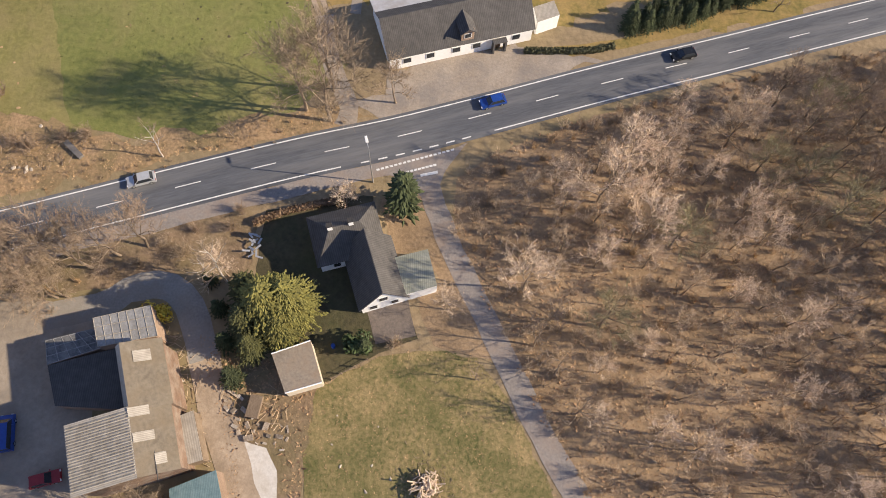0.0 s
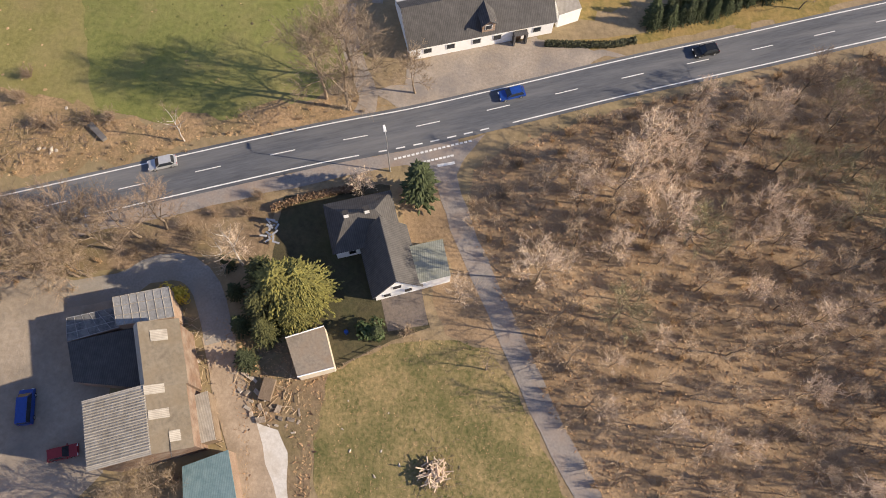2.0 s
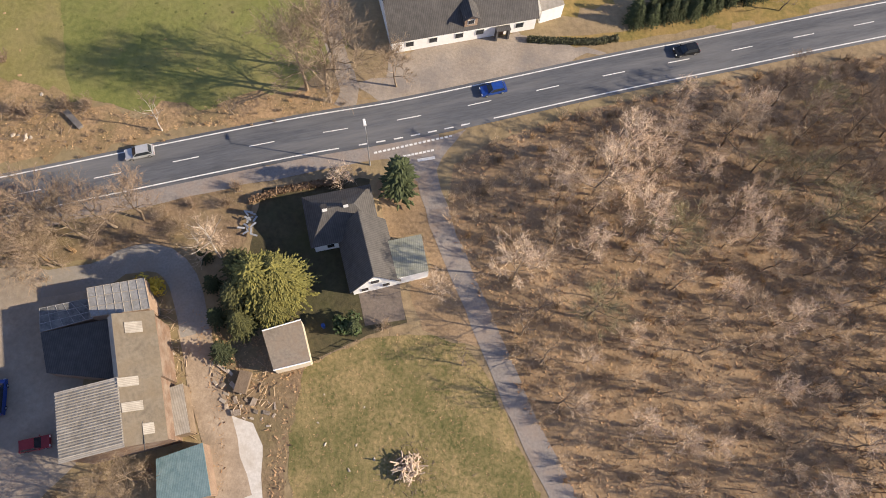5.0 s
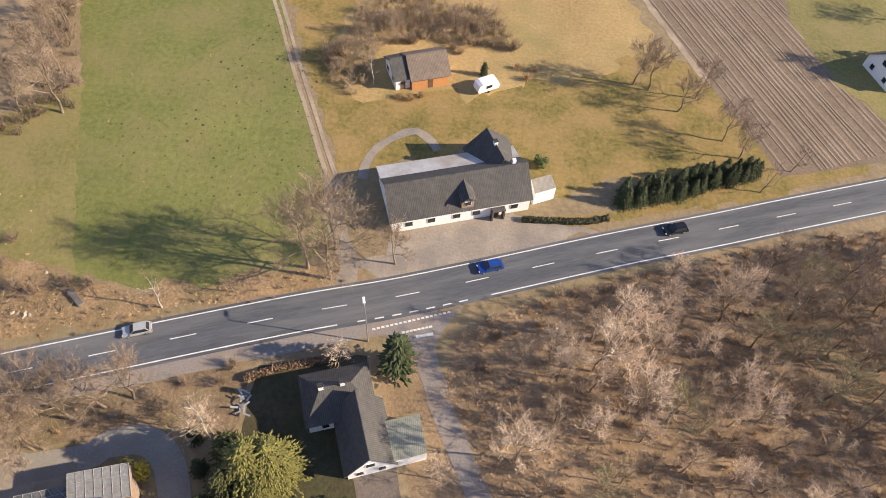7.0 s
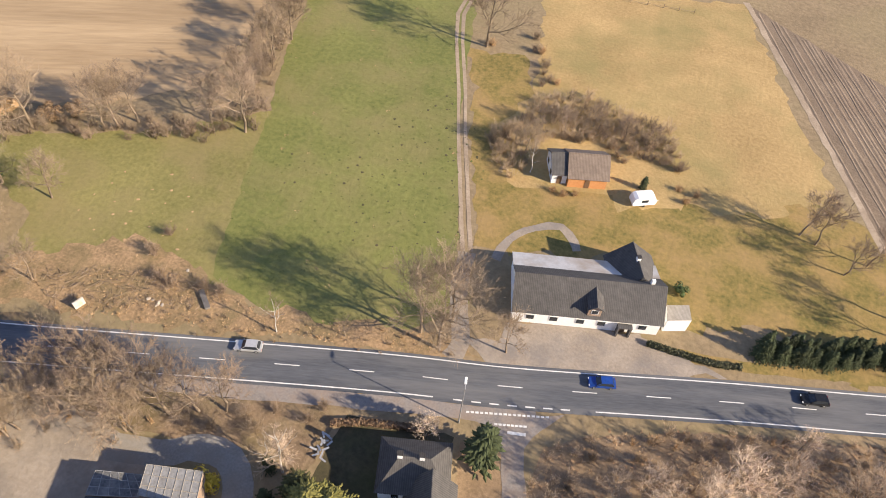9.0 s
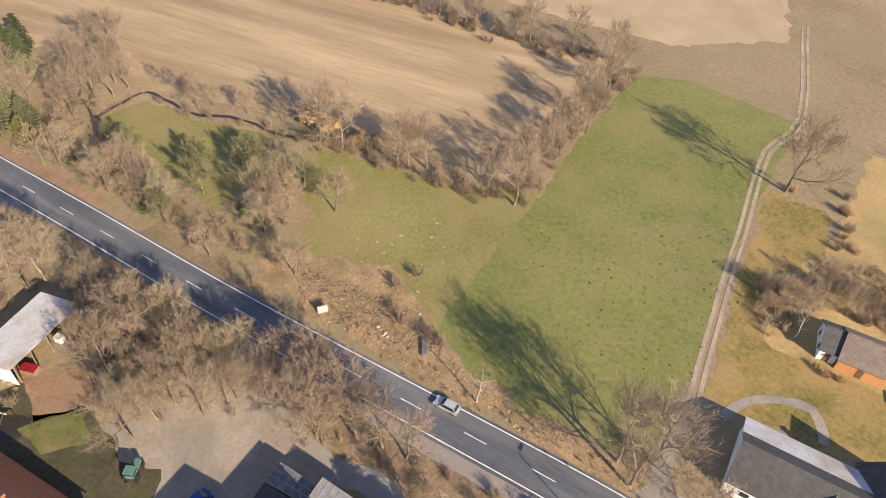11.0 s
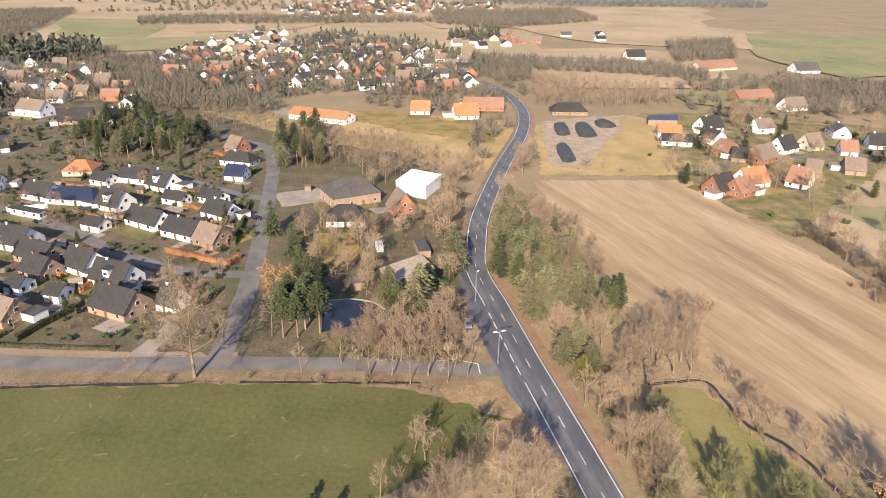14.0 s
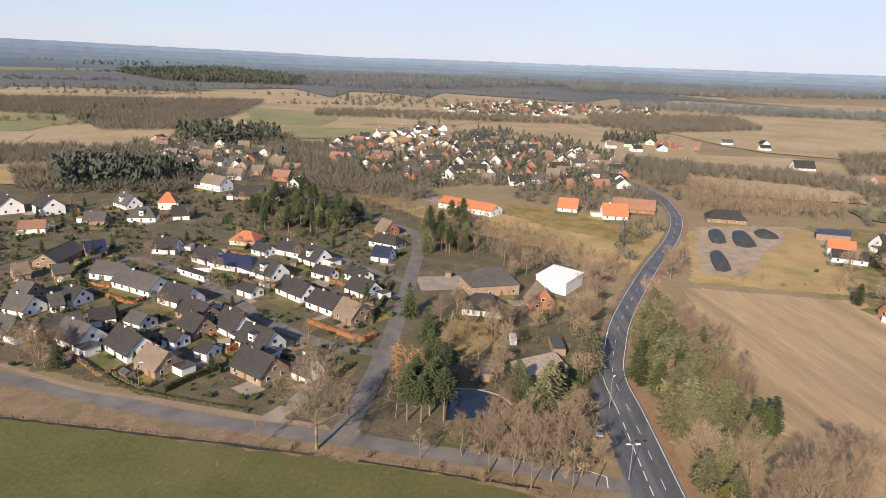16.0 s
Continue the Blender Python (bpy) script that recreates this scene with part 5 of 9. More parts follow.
def house(a, b, width, eave, top, roof, wall, label, hip=False, chimneys=(0.3,), dormers=0, category="house", group="", doors=True, name="house", plain=False):
    """A house by the ends of its ridge; eave and top are heights."""
    a, b = Vector((*a, 0)), Vector((*b, 0))
    c, d = (a + b) / 2, b - a
    R = d.length / 2
    L = 2 * R + (width * 0.7 if hip else 0.0)
    ob = thing(name, at(c.x, c.y, 0, math.atan2(d.y, d.x)), label, category, group)
    BUILT.append((c.x, c.y, max(L, width) * 0.62))
    h, w = L / 2, width / 2
    if hip:
        part("wall", Geo().box(-h, -w, -0.1, h, w, eave).mesh("wall", wall), ob)
        e, k, z0 = h + 0.45, w + 0.45, eave - 0.1
        A, B, C, D, P, Q = (-e, -k, z0), (e, -k, z0), (e, k, z0), (-e, k, z0), (-R, 0, top), (R, 0, top)
        g = Geo().slab([A, B, Q, P], 0.18).slab([C, D, P, Q], 0.18).slab([B, C, Q], 0.18).slab([D, A, P], 0.18)
    else:
        g = Geo().add([(-h, -w, -.1), (h, -w, -.1), (h, w, -.1), (-h, w, -.1), (-h, -w, eave), (h, -w, eave), (h, w, eave), (-h, w, eave), (-h, 0, top), (h, 0, top)],
                      [(0, 1, 5, 4), (2, 3, 7, 6), (1, 2, 6, 9, 5), (3, 0, 4, 8, 7), (4, 5, 9, 8), (6, 7, 8, 9), (3, 2, 1, 0)])
        part("wall", g.mesh("wall", wall), ob)
        slope = (top - eave) / w
        e, k = h + 0.35, w + 0.5
        z1, z0 = top + 0.22, eave + 0.22 - 0.5 * slope
        g = Geo().slab([(-e, -k, z0), (e, -k, z0), (e, 0, z1), (-e, 0, z1)], 0.2).slab([(e, k, z0), (-e, k, z0), (-e, 0, z1), (e, 0, z1)], 0.2)
        if not plain:
            part("ridge_cap", Geo().beam((-e, 0, z1 + .01), (e, 0, z1 + .01), 0.13, 0.13, 6).mesh("ridge_cap", roof), ob)
    part("roof", g.mesh("roof", roof), ob)
    for t in chimneys:
        x = (t - 0.5) * 2 * R
        ch = part("chimney", Geo().box(x - .35, -.3, top - 1.2, x + .35, .3, top + 0.9).mesh("chimney", M_BRICK if wall is not M_WHITE else M_WHITE), ob)
        if plain:
            continue
        part("chimney_cap", Geo().box(x - .42, -.37, top + .9, x + .42, .37, top + 1.0).mesh("chimney_cap", M_GREYROOF), ch)
    for i in range(dormers):
        x = (i + 0.5) / dormers * L * 0.7 - L * 0.35
        for side in (-1,):
            y0, y1 = side * w * 0.85, side * w * 0.25
            zz = eave + (top - eave) * 0.72
            dm = part("dormer", Geo().box(x - 1.1, min(y0, y1), eave + 0.2, x + 1.1, max(y0, y1), zz).mesh("dormer", wall), ob)
            part("dormer_roof", Geo().slab([(x - 1.35, y0 - .25, zz + .1), (x + 1.35, y0 - .25, zz + .1), (x + 1.35, y1 + .3, zz + .35), (x - 1.35, y1 + .3, zz + .35)], 0.12).mesh("dormer_roof", roof), dm)
            window(dm, x, y0, (eave + zz) / 2 + .3, math.pi, 1.4, 0.6)
    if doors:
        openings(ob, L, width, eave, top, not hip)
    return ob


def glazed(corners, z, cols, rows, pane, bar, wall, label):
    """A lean-to whose roof is a grid of panes between bars."""
    ob = shed(corners, z, pane, wall, label, "lean_to", category="lean-to")
    c = [Vector((*p, 0)) for p in corners]
    mid = sum(c, Vector()) / 4
    A, B, C, D = [p - mid for p in c]
    lift = Vector((0, 0, z + 0.03))
    for n, (p, q, r, s) in ((cols, (A, B, D, C)), (rows, (A, D, B, C))):
        for k in range(n + 1):
            u, w = p.lerp(q, k / n) + lift, r.lerp(s, k / n) + lift
            part("glazing_bar", Geo().beam(u, w, 0.05, 0.05, 4).mesh("glazing_bar", bar), ob)
    return ob


def shed(corners, z, roof, wall, label, name="shed", drop=0.0, category="shed", rim=None, open_side=None, rim_sides=(0, 1, 2, 3)):
    """A low building under a nearly flat roof with four given corners."""
    c = [Vector((*p, 0)) for p in corners]
    mid = sum(c, Vector()) / 4
    ob = thing(name, at(mid.x, mid.y), label, category)
    r = max((p - mid).length for p in c)
    BUILT.append((mid.x, mid.y, r * 0.95))
    rel = [p - mid for p in c]
    zs = [z, z, z - drop, z - drop]
    low = [p * 0.96 for p in rel]
    for i in range(4):
        j = (i + 1) % 4
        if i == open_side:
            continue
        a, b = low[i], low[j]
        n = Vector((a.y - b.y, b.x - a.x, 0)).normalized() * 0.12
        part("wall", Geo().add([(a.x, a.y, -.1), (b.x, b.y, -.1), (b.x + n.x, b.y + n.y, -.1), (a.x + n.x, a.y + n.y, -.1), (a.x, a.y, zs[i] - .1), (b.x, b.y, zs[j] - .1), (b.x + n.x, b.y + n.y, zs[j] - .1), (a.x + n.x, a.y + n.y, zs[i] - .1)],
                               [(0, 1, 5, 4), (1, 2, 6, 5), (2, 3, 7, 6), (3, 0, 4, 7), (4, 5, 6, 7)]).mesh("wall", wall), ob)
    part("roof", Geo().slab([(p.x, p.y, q) for p, q in zip(rel, zs)], 0.14).mesh("roof", roof), ob)
    if rim:
        for i in rim_sides:
            a, b = rel[i], rel[(i + 1) % 4]
            part("roof_edge", Geo().beam((a.x, a.y, zs[i] + .03), (b.x, b.y, zs[(i + 1) % 4] + .03), 0.11, 0.11, 4).mesh("roof_edge", rim), ob)
    return ob


def long_building(a, b, profile, roofs, wall, label, name="barn", category="barn"):
    """A building with a roof of several slopes: the profile gives (metres to the left of the ridge line, height), the roofs one material a slope."""
    a, b = Vector((*a, 0)), Vector((*b, 0))
    c, d = (a + b) / 2, b - a
    h = d.length / 2
    ob = thing(name, at(c.x, c.y, 0, math.atan2(d.y, d.x)), label, category)
    for k in (-0.6, 0.0, 0.6):
        q = c + d * 0.5 * k
        BUILT.append((q.x, q.y, 8.0))
    n = len(profile)
    poly = [(profile[0][0], -.1)] + [(y, z - 0.2) for y, z in profile] + [(profile[-1][0], -.1)]
    v = [(-h, y, z) for y, z in poly] + [(h, y, z) for y, z in poly]
    m = len(poly)
    f = [tuple(range(m)), tuple(range(2 * m - 1, m - 1, -1))] + [(i, i + m, (i + 1) % m + m, (i + 1) % m) for i in range(m)]
    part("wall", Geo().add(v, f).mesh("wall", wall), ob)
    e = h + 0.35
    for i in range(n - 1):
        (y0, z0), (y1, z1) = profile[i], profile[i + 1]
        if i == 0:
            y0, z0 = y0 - 0.4, z0 - 0.4 * (z1 - z0) / (y1 - y0)
        if i == n - 2:
            y1, z1 = y1 + 0.4, z1 + 0.4 * (z1 - z0) / (y1 - y0)
        part("roof", Geo().slab([(-e, y0, z0 + .02), (e, y0, z0 + .02), (e, y1, z1 + .02), (-e, y1, z1 + .02)], 0.16).mesh("roof", roofs[i]), ob)
    return ob, h


# the house in the garden
house((-13.5, 38.8), (-9.3, 40.0), 7.4, 3.2, 6.6, M_SLATE, M_WHITE, "white cottage wing under a dark hipped slate roof", True, (0.02, 0.72))
house((-8.4, 38.1), (-5.6, 29.2), 6.6, 2.8, 7.4, M_SLATE, M_WHITE, "steep-roofed white cottage wing with a dark slate roof", False, (), 0)
shed([(-4.8, 35.7), (0.6, 37.2), (2.0, 31.6), (-3.1, 30.0)], 3.0, M_MOSSY, M_WHITE, "white annex under a mossy corrugated roof", "annex", category="annex")
shed([(-20.8, 21.5), (-15.6, 23.4), (-13.6, 17.6), (-18.5, 16.1)], 2.8, M_FLATROOF, M_CREAM, "flat-roofed garage with pale roof edges", "garage", category="garage", rim=M_WHITE, rim_sides=(0, 2))
# farm buildings
barn, half = long_building((-38.6, 20.8), (-36.1, 12.9), [(-0.5, 9.2), (0.0, 9.8), (4.2, 7.5)], [M_CORRUGATED, M_FELT], M_OLDBRICK, "tall barn under a felted lean roof")
barn_low, half = long_building((-36.1, 12.8), (-33.8, 5.1), [(-7.6, 9.2), (0.0, 9.8), (4.0, 7.6)], [M_CORRUGATED, M_FELT], M_OLDBRICK, "tall barn with a weathered corrugated roof")
for k in range(22):
    x = -half + 0.25 + k * (2 * half - 0.5) / 21
    part("corrugation", Geo().beam((x, -7.9, 9.2), (x, -0.1, 9.84), 0.13, 0.13, 4).mesh("corrugation", M_CORRUGATED), barn_low)
for ob, x, y, sx, sy in ((barn, -2.4, 2.2, .75, .95), (barn_low, -3.6, 1.0, .6, 1.1), (barn_low, -.4, 1.2, .6, 1.1), (barn_low, 2.6, 2.6, .7, .6)):
    z = 9.8 - y * 0.535
    part("roof_patch", Geo().slab([(x - sx, y - sy, z + .12 + sy * .535), (x + sx, y - sy, z + .12 + sy * .535), (x + sx, y + sy, z + .12 - sy * .535), (x - sx, y + sy, z + .12 - sy * .535)], 0.1).mesh("roof_patch", M_CORRUGATED), ob)
part("pipe", Geo().beam((0.6, 2.0, 8.6), (5.2, 2.0, 8.9), .06, .06, 5).mesh("pipe", M_SLATE), barn_low)
# slate-dark colour here stands in for the barn's shadow on the low roof
shed([(-50.8, 19.6), (-40.2, 22.6), (-37.7, 13.7), (-48.7, 14.2)], 2.8, M_SLATE, M_BROWNBRICK, "low lean-to with a roof coloured dark for the shadow of the barn", "lean_to", category="lean-to")
glazed([(-45.1, 25.8), (-37.6, 27.7), (-36.0, 23.4), (-43.7, 21.8)], 4.6, 7, 3, M_GLASSROOF, M_CORRUGATED, M_BROWNBRICK, "lean-to under a roof of dirty glass panes")
glazed([(-51.7, 23.0), (-45.7, 24.7), (-42.2, 22.7), (-50.8, 19.7)], 2.9, 6, 3, M_GLASSDARK, M_GLASSROOF, M_BROWNBRICK, "low lean-to under dark glass panes")
shed([(-32.6, 12.8), (-30.4, 13.7), (-28.3, 7.4), (-30.6, 6.7)], 3.0, M_CORRUGATED, M_WOOD, "narrow shed with a pale corrugated roof")
shed([(-31.9, 3.8), (-26.3, 6.1), (-24.2, -0.3), (-30.7, -2.2)], 3.6, M_TEAL, M_BROWNBRICK, "shed under a faded blue-green sheet roof")
open_shed = shed([(-98.5, -4.3), (-105.1, 9.4), (-98.2, 13.2), (-91.9, -0.5)], 4.4, M_METAL, M_WHITE, "open-fronted shed under a pale metal roof", "open_shed", 0.0, open_side=2)
house((-79.2, -11.5), (-60.9, -5.3), 9.0, 3.2, 8.8, M_REDROOF, M_BRICK, "farmhouse under a bright orange tiled roof", False, (0.6,))
# the white farmhouse across the road
# flatter rear slope is coloured pale for the light it catches
farm, half = long_building((-7.3, 75.2), (16.7, 82.1), [(-4.7, 3.5), (0.0, 7.6), (3.6, 5.0), (7.2, 3.8)], [M_SLATE, M_SLATE, M_METAL], M_WHITE, "long white farmhouse under a dark tiled roof", "farmhouse", "farmhouse")
for i, x in enumerate((-9.5, -5.5, -1.0, 2.6, 9.6)):
    window(farm, x, -4.7, 1.8, math.pi, 1.3)
part("door", DOORLEAF, farm, at(6.4, -4.7, 0, math.pi))
part("porch", Geo().box(5.2, -5.9, 0, 5.5, -5.0, 2.6).box(7.3, -5.9, 0, 7.6, -5.0, 2.6).box(5.2, -6.0, 2.6, 7.6, -5.0, 2.8).mesh("porch", M_SLATE), farm)
dm = part("dormer", Geo().box(-0.2, -4.6, 3.4, 2.0, -1.4, 5.9).mesh("dormer", M_BROWNBRICK), farm)
part("dormer_roof", Geo().slab([(-.5, -5.0, 5.6), (.9, -5.0, 6.6), (.9, -.6, 6.9), (-.5, -.6, 5.9)], .15).slab([(2.3, -5.0, 5.6), (.9, -5.0, 6.6), (.9, -.6, 6.9), (2.3, -.6, 5.9)], .15).mesh("dormer_roof", M_SLATE), dm)
window(dm, 0.9, -4.6, 4.7, math.pi, 1.0, 0.8)
for x in (10.4,):
    part("chimney", Geo().box(x - .3, .3, 6.0, x + .3, .9, 8.2).mesh("chimney", M_WHITE), farm)
house((9.9, 89.8), (12.8, 83.1), 8.0, 3.6, 7.0, M_SLATE, M_WHITE, "white rear wing of the farmhouse with a slate roof", False, (0.5,))
shed([(18.3, 82.0), (21.9, 83.5), (22.7, 80.5), (18.8, 78.8)], 3.2, M_CORRUGATED, M_WHITE, "small white annex under a grey sheet roof", "annex", category="annex")
house((-6.0, 110.1), (1.4, 112.5), 8.0, 2.8, 5.4, M_BROWNROOF, M_ORANGEWALL, "small cottage with a brown roof and orange walls", False, ())
house((-9.3, 109.2), (-6.5, 110.3), 7.0, 2.8, 5.0, M_SLATE, M_WHITE, "white end of the cottage under a slate roof", False, ())


def caravan(x, y, turn):
    ob = thing("caravan", at(x, y, 0, turn), "white touring caravan parked on grass", "caravan")
    sec = [(-2.3, .55), (-2.5, 1.2), (-2.2, 2.3), (-1.5, 2.6), (1.5, 2.6), (2.1, 2.3), (2.5, 1.3), (2.3, .55)]
    v = [(x0, -1.1, z) for x0, z in sec] + [(x0, 1.1, z) for x0, z in sec]
    part("body", Geo().add(v, [tuple(range(8)), tuple(range(15, 7, -1))] + [(i, i + 8, (i + 1) % 8 + 8, (i + 1) % 8) for i in range(8)]).mesh("body", M_WHITE), ob)
    for s in (-1, 1):
        part("window", Geo().box(-.7, s * 1.1 - .03, 1.3, .7, s * 1.1 + .03, 2.0).mesh("window", M_WINDOW), ob)
        part("wheel", Geo().beam((0, s * .9, .33), (0, s * 1.08, .33), .33, .33, 14).mesh("wheel", M_TYRE), ob)
    part("drawbar", Geo().beam((2.3, 0, .6), (3.5, 0, .5), .06, .05, 5).mesh("drawbar", M_STEEL), ob)


caravan(*(10.3, 107.9), 0.5)
house((94.4, 118.8), (109.3, 123.4), 9.0, 3.0, 6.8, M_BROWNROOF, M_WHITE, "white farm cottage under a brown roof by the field", False, (0.4,))

# village houses: ridge ends, height, width, roof, wall, hipped
GREY, SL, BR, RE, RU, NA = M_GREYROOF, M_SLATE, M_BROWNROOF, M_REDROOF, M_RUSSET, M_NAVY
ROOFWORD = {GREY: "grey tiled", SL: "dark slate", BR: "brown tiled", RE: "orange tiled", RU: "russet tiled", NA: "navy glazed"}
WALLWORD = {M_WHITE: "white rendered", M_CREAM: "cream rendered", M_BRICK: "red brick", M_BROWNBRICK: "brown brick"}


plots = random.Random(44)
plot_level = 0.014
PLOTS = []
STREET_LINES = [p for pts in STREETS for p in curve_points(pts, 4.0)]


def garden_plot(a, b, width):
    """Lawn, bed and paved strip round a house."""
    global plot_level
    d = (Vector(b) - Vector(a)).normalized()
    n, mid, half = Vector((-d.y, d.x)), (Vector(a) + Vector(b)) / 2, (Vector(b) - Vector(a)).length / 2
    q = plots.choice((-1, 1))
    for mat, name, label, lo, hi, off, deep in (
            (plots.choice((M_GREENLAWN, M_GREENLAWN, M_OCHRE)), "lawn", "small mown lawn behind a village house", -half - plots.uniform(0, 3), half + plots.uniform(0, 3), q * width * .5, q * plots.uniform(6, 10)),
            (M_BED, "garden_bed", "brown garden bed beside a village house", -half - 2, half * plots.uniform(0, .8), -q * width * .5, -q * plots.uniform(3, 6)),
            (plots.choice((M_FORECOURT, M_PAVE, M_YARD)), "paved_drive", "paved drive and terrace beside a village house", half * plots.uniform(-.2, .5), half + plots.uniform(2, 4), -q * width * .5, -q * plots.uniform(3.5, 7))):
        plot_level += 0.0002
        if name == "lawn":
            PLOTS.append((mid + d * lo + n * (off + deep), mid + d * hi + n * (off + deep), mid + d * hi + n * off))
        ends = [mid + d * x + n * y for x, y in ((lo, off), (hi, off), (hi, off + deep), (lo, off + deep))]
        patch(name, [tuple(p) for p in ends], plot_level, mat, label, 0.35, 1.5, name.replace("_", " "))


def row(group, entries):
    for a, b, width, top, roof, wall, hip, extra in entries:
        label = f"{WALLWORD[wall]} house under a {'hipped ' if hip else ''}{ROOFWORD[roof]} roof"
        ob = house(a, b, width * 1.04, 2.6 if top < 8 else 4.4, top * 1.12, roof, wall, label, hip, (0.3,) if extra != 2 else (), 1 if extra == 1 else 0, group=group)
        L = (Vector(b) - Vector(a)).length
        garden_plot(a, b, width)
        if extra != 2 and not hip and random.random() < 0.7:
            s, q = random.choice((-1, 1)), random.choice((-1, 1))
            x0, x1 = sorted((s * L / 2, s * (L / 2 + random.uniform(3.5, 6.0))))
            y0, y1 = sorted((q * width * 0.1, q * width * 0.62))
            annex = part("annex", Geo().box(x0, y0, -.1, x1, y1, 2.4).mesh("annex", M_WHITE), ob)
            part("annex_roof", Geo().box(x0 - .2, y0 - .2, 2.4, x1 + .2, y1 + .2, 2.6).mesh("annex_roof", M_FLATROOF if random.random() < 0.4 else M_SLATE), annex)


row("houses along the side road", [
    ((-180.3, -107.6), (-175.7, -94.7), 10, 6.5, GREY, M_BROWNBRICK, False, 0),
    ((-182.1, -90.1), (-180.1, -84.5), 7, 6.2, GREY, M_WHITE, False, 0),
    ((-171.7, -134.8), (-168.4, -124.8), 9, 6.0, BR, M_BROWNBRICK, False, 0),
    ((-179.6, -152.2), (-174.0, -138.5), 10, 6.5, GREY, M_WHITE, False, 0),
    ((-178.3, -171.3), (-175.3, -158.6), 10, 6.5, SL, M_WHITE, False, 0),
    ((-173.3, -179.4), (-186.9, -175.5), 8, 5.0, SL, M_WHITE, False, 2),
    ((-189.4, -173.9), (-195.5, -169.1), 8, 4.6, GREY, M_WHITE, False, 2),
    ((-190.3, -207.8), (-189.8, -197.2), 9, 6.0, SL, M_WHITE, False, 0),
])
row("houses behind the gardens", [
    ((-202.6, -217.8), (-201.8, -209.7), 8, 5.6, SL, M_BROWNBRICK, False, 0),
    ((-195.0, -196.8), (-198.6, -194.5), 8, 5.2, SL, M_WHITE, False, 0),
    ((-205.3, -198.2), (-204.4, -190.7), 8, 5.2, GREY, M_WHITE, False, 0),
    ((-222.6, -223.7), (-227.4, -220.6), 7, 5.0, SL, M_BROWNBRICK, False, 2),
    ((-216.0, -237.1), (-220.8, -234.3), 8, 5.6, BR, M_BROWNBRICK, False, 0),
    ((-175.1, -195.3), (-173.7, -185.7), 9, 5.6, SL, M_WHITE, False, 0),
    ((-195.4, -161.1), (-194.0, -153.5), 7, 4.4, SL, M_WHITE, False, 2),
    ((-187.0, -139.4), (-185.8, -133.8), 6, 4.2, GREY, M_WHITE, False, 2),
    ((-183.2, -124.8), (-182.4, -119.8), 6, 4.0, GREY, M_WHITE, False, 2),
    ((-268.7, -130.4), (-265.8, -121.0), 6, 4.4, GREY, M_WHITE, False, 2),
    ((-289.3, -172.0), (-286.6, -163.5), 7, 4.6, GREY, M_WHITE, False, 2),
    ((-237.5, -145.7), (-235.0, -137.8), 6, 4.2, GREY, M_WHITE, False, 2),
])
row("houses along the residential street", [
    ((-205.0, -131.2), (-200.7, -121.0), 9, 6.5, GREY, M_WHITE, False, 0),
    ((-196.3, -117.3), (-192.7, -104.9), 9, 6.5, GREY, M_WHITE, False, 1),
    ((-199.0, -141.6), (-195.6, -132.5), 8, 6.0, GREY, M_BROWNBRICK, False, 0),
    ((-220.1, -166.3), (-217.3, -153.1), 10, 6.5, GREY, M_WHITE, False, 0),
    ((-210.5, -150.8), (-205.9, -138.1), 9, 6.0, GREY, M_BROWNBRICK, False, 0),
    ((-233.3, -211.4), (-234.1, -198.0), 10, 5.5, SL, M_WHITE, False, 2),
    ((-228.8, -194.4), (-224.1, -172.9), 11, 6.0, SL, M_WHITE, False, 0),
    ((-243.9, -166.9), (-248.4, -181.7), 3, 2.6, GREY, M_WHITE, False, 2),
])
row("houses behind the residential street", [
    ((-246.1, -132.1), (-239.4, -117.8), 9, 6.0, GREY, M_WHITE, False, 0),
    ((-237.3, -113.9), (-232.0, -100.7), 10, 5.6, GREY, M_WHITE, False, 0),
    ((-230.2, -99.3), (-225.8, -90.3), 9, 6.4, BR, M_BROWNBRICK, False, 0),
    ((-257.0, -107.7), (-251.7, -96.7), 9, 6.0, GREY, M_WHITE, False, 0),
    ((-261.2, -152.1), (-257.0, -141.2), 10, 7.0, GREY, M_WHITE, False, 1),
    ((-265.0, -172.2), (-264.3, -159.0), 11, 5.6, NA, M_WHITE, True, 2),
    ((-268.9, -188.6), (-265.5, -175.9), 9, 5.8, GREY, M_WHITE, False, 0),
    ((-272.3, -214.7), (-275.0, -204.3), 10, 6.0, GREY, M_WHITE, False, 0),
    ((-287.7, -144.9), (-283.1, -134.3), 10, 7.0, GREY, M_WHITE, False, 1),
    ((-294.6, -161.7), (-292.7, -151.1), 9, 5.6, GREY, M_WHITE, True, 0),
    ((-302.7, -118.0), (-302.4, -109.4), 9, 5.6, NA, M_WHITE, False, 2),
    ((-326.3, -125.6), (-324.4, -116.4), 9, 5.6, GREY, M_WHITE, True, 0),
    ((-350.0, -134.2), (-345.1, -126.5), 9, 7.0, BR, M_BRICK, False, 0),
    ((-272.8, -116.6), (-268.4, -106.9), 7, 4.5, GREY, M_WHITE, False, 2),
])
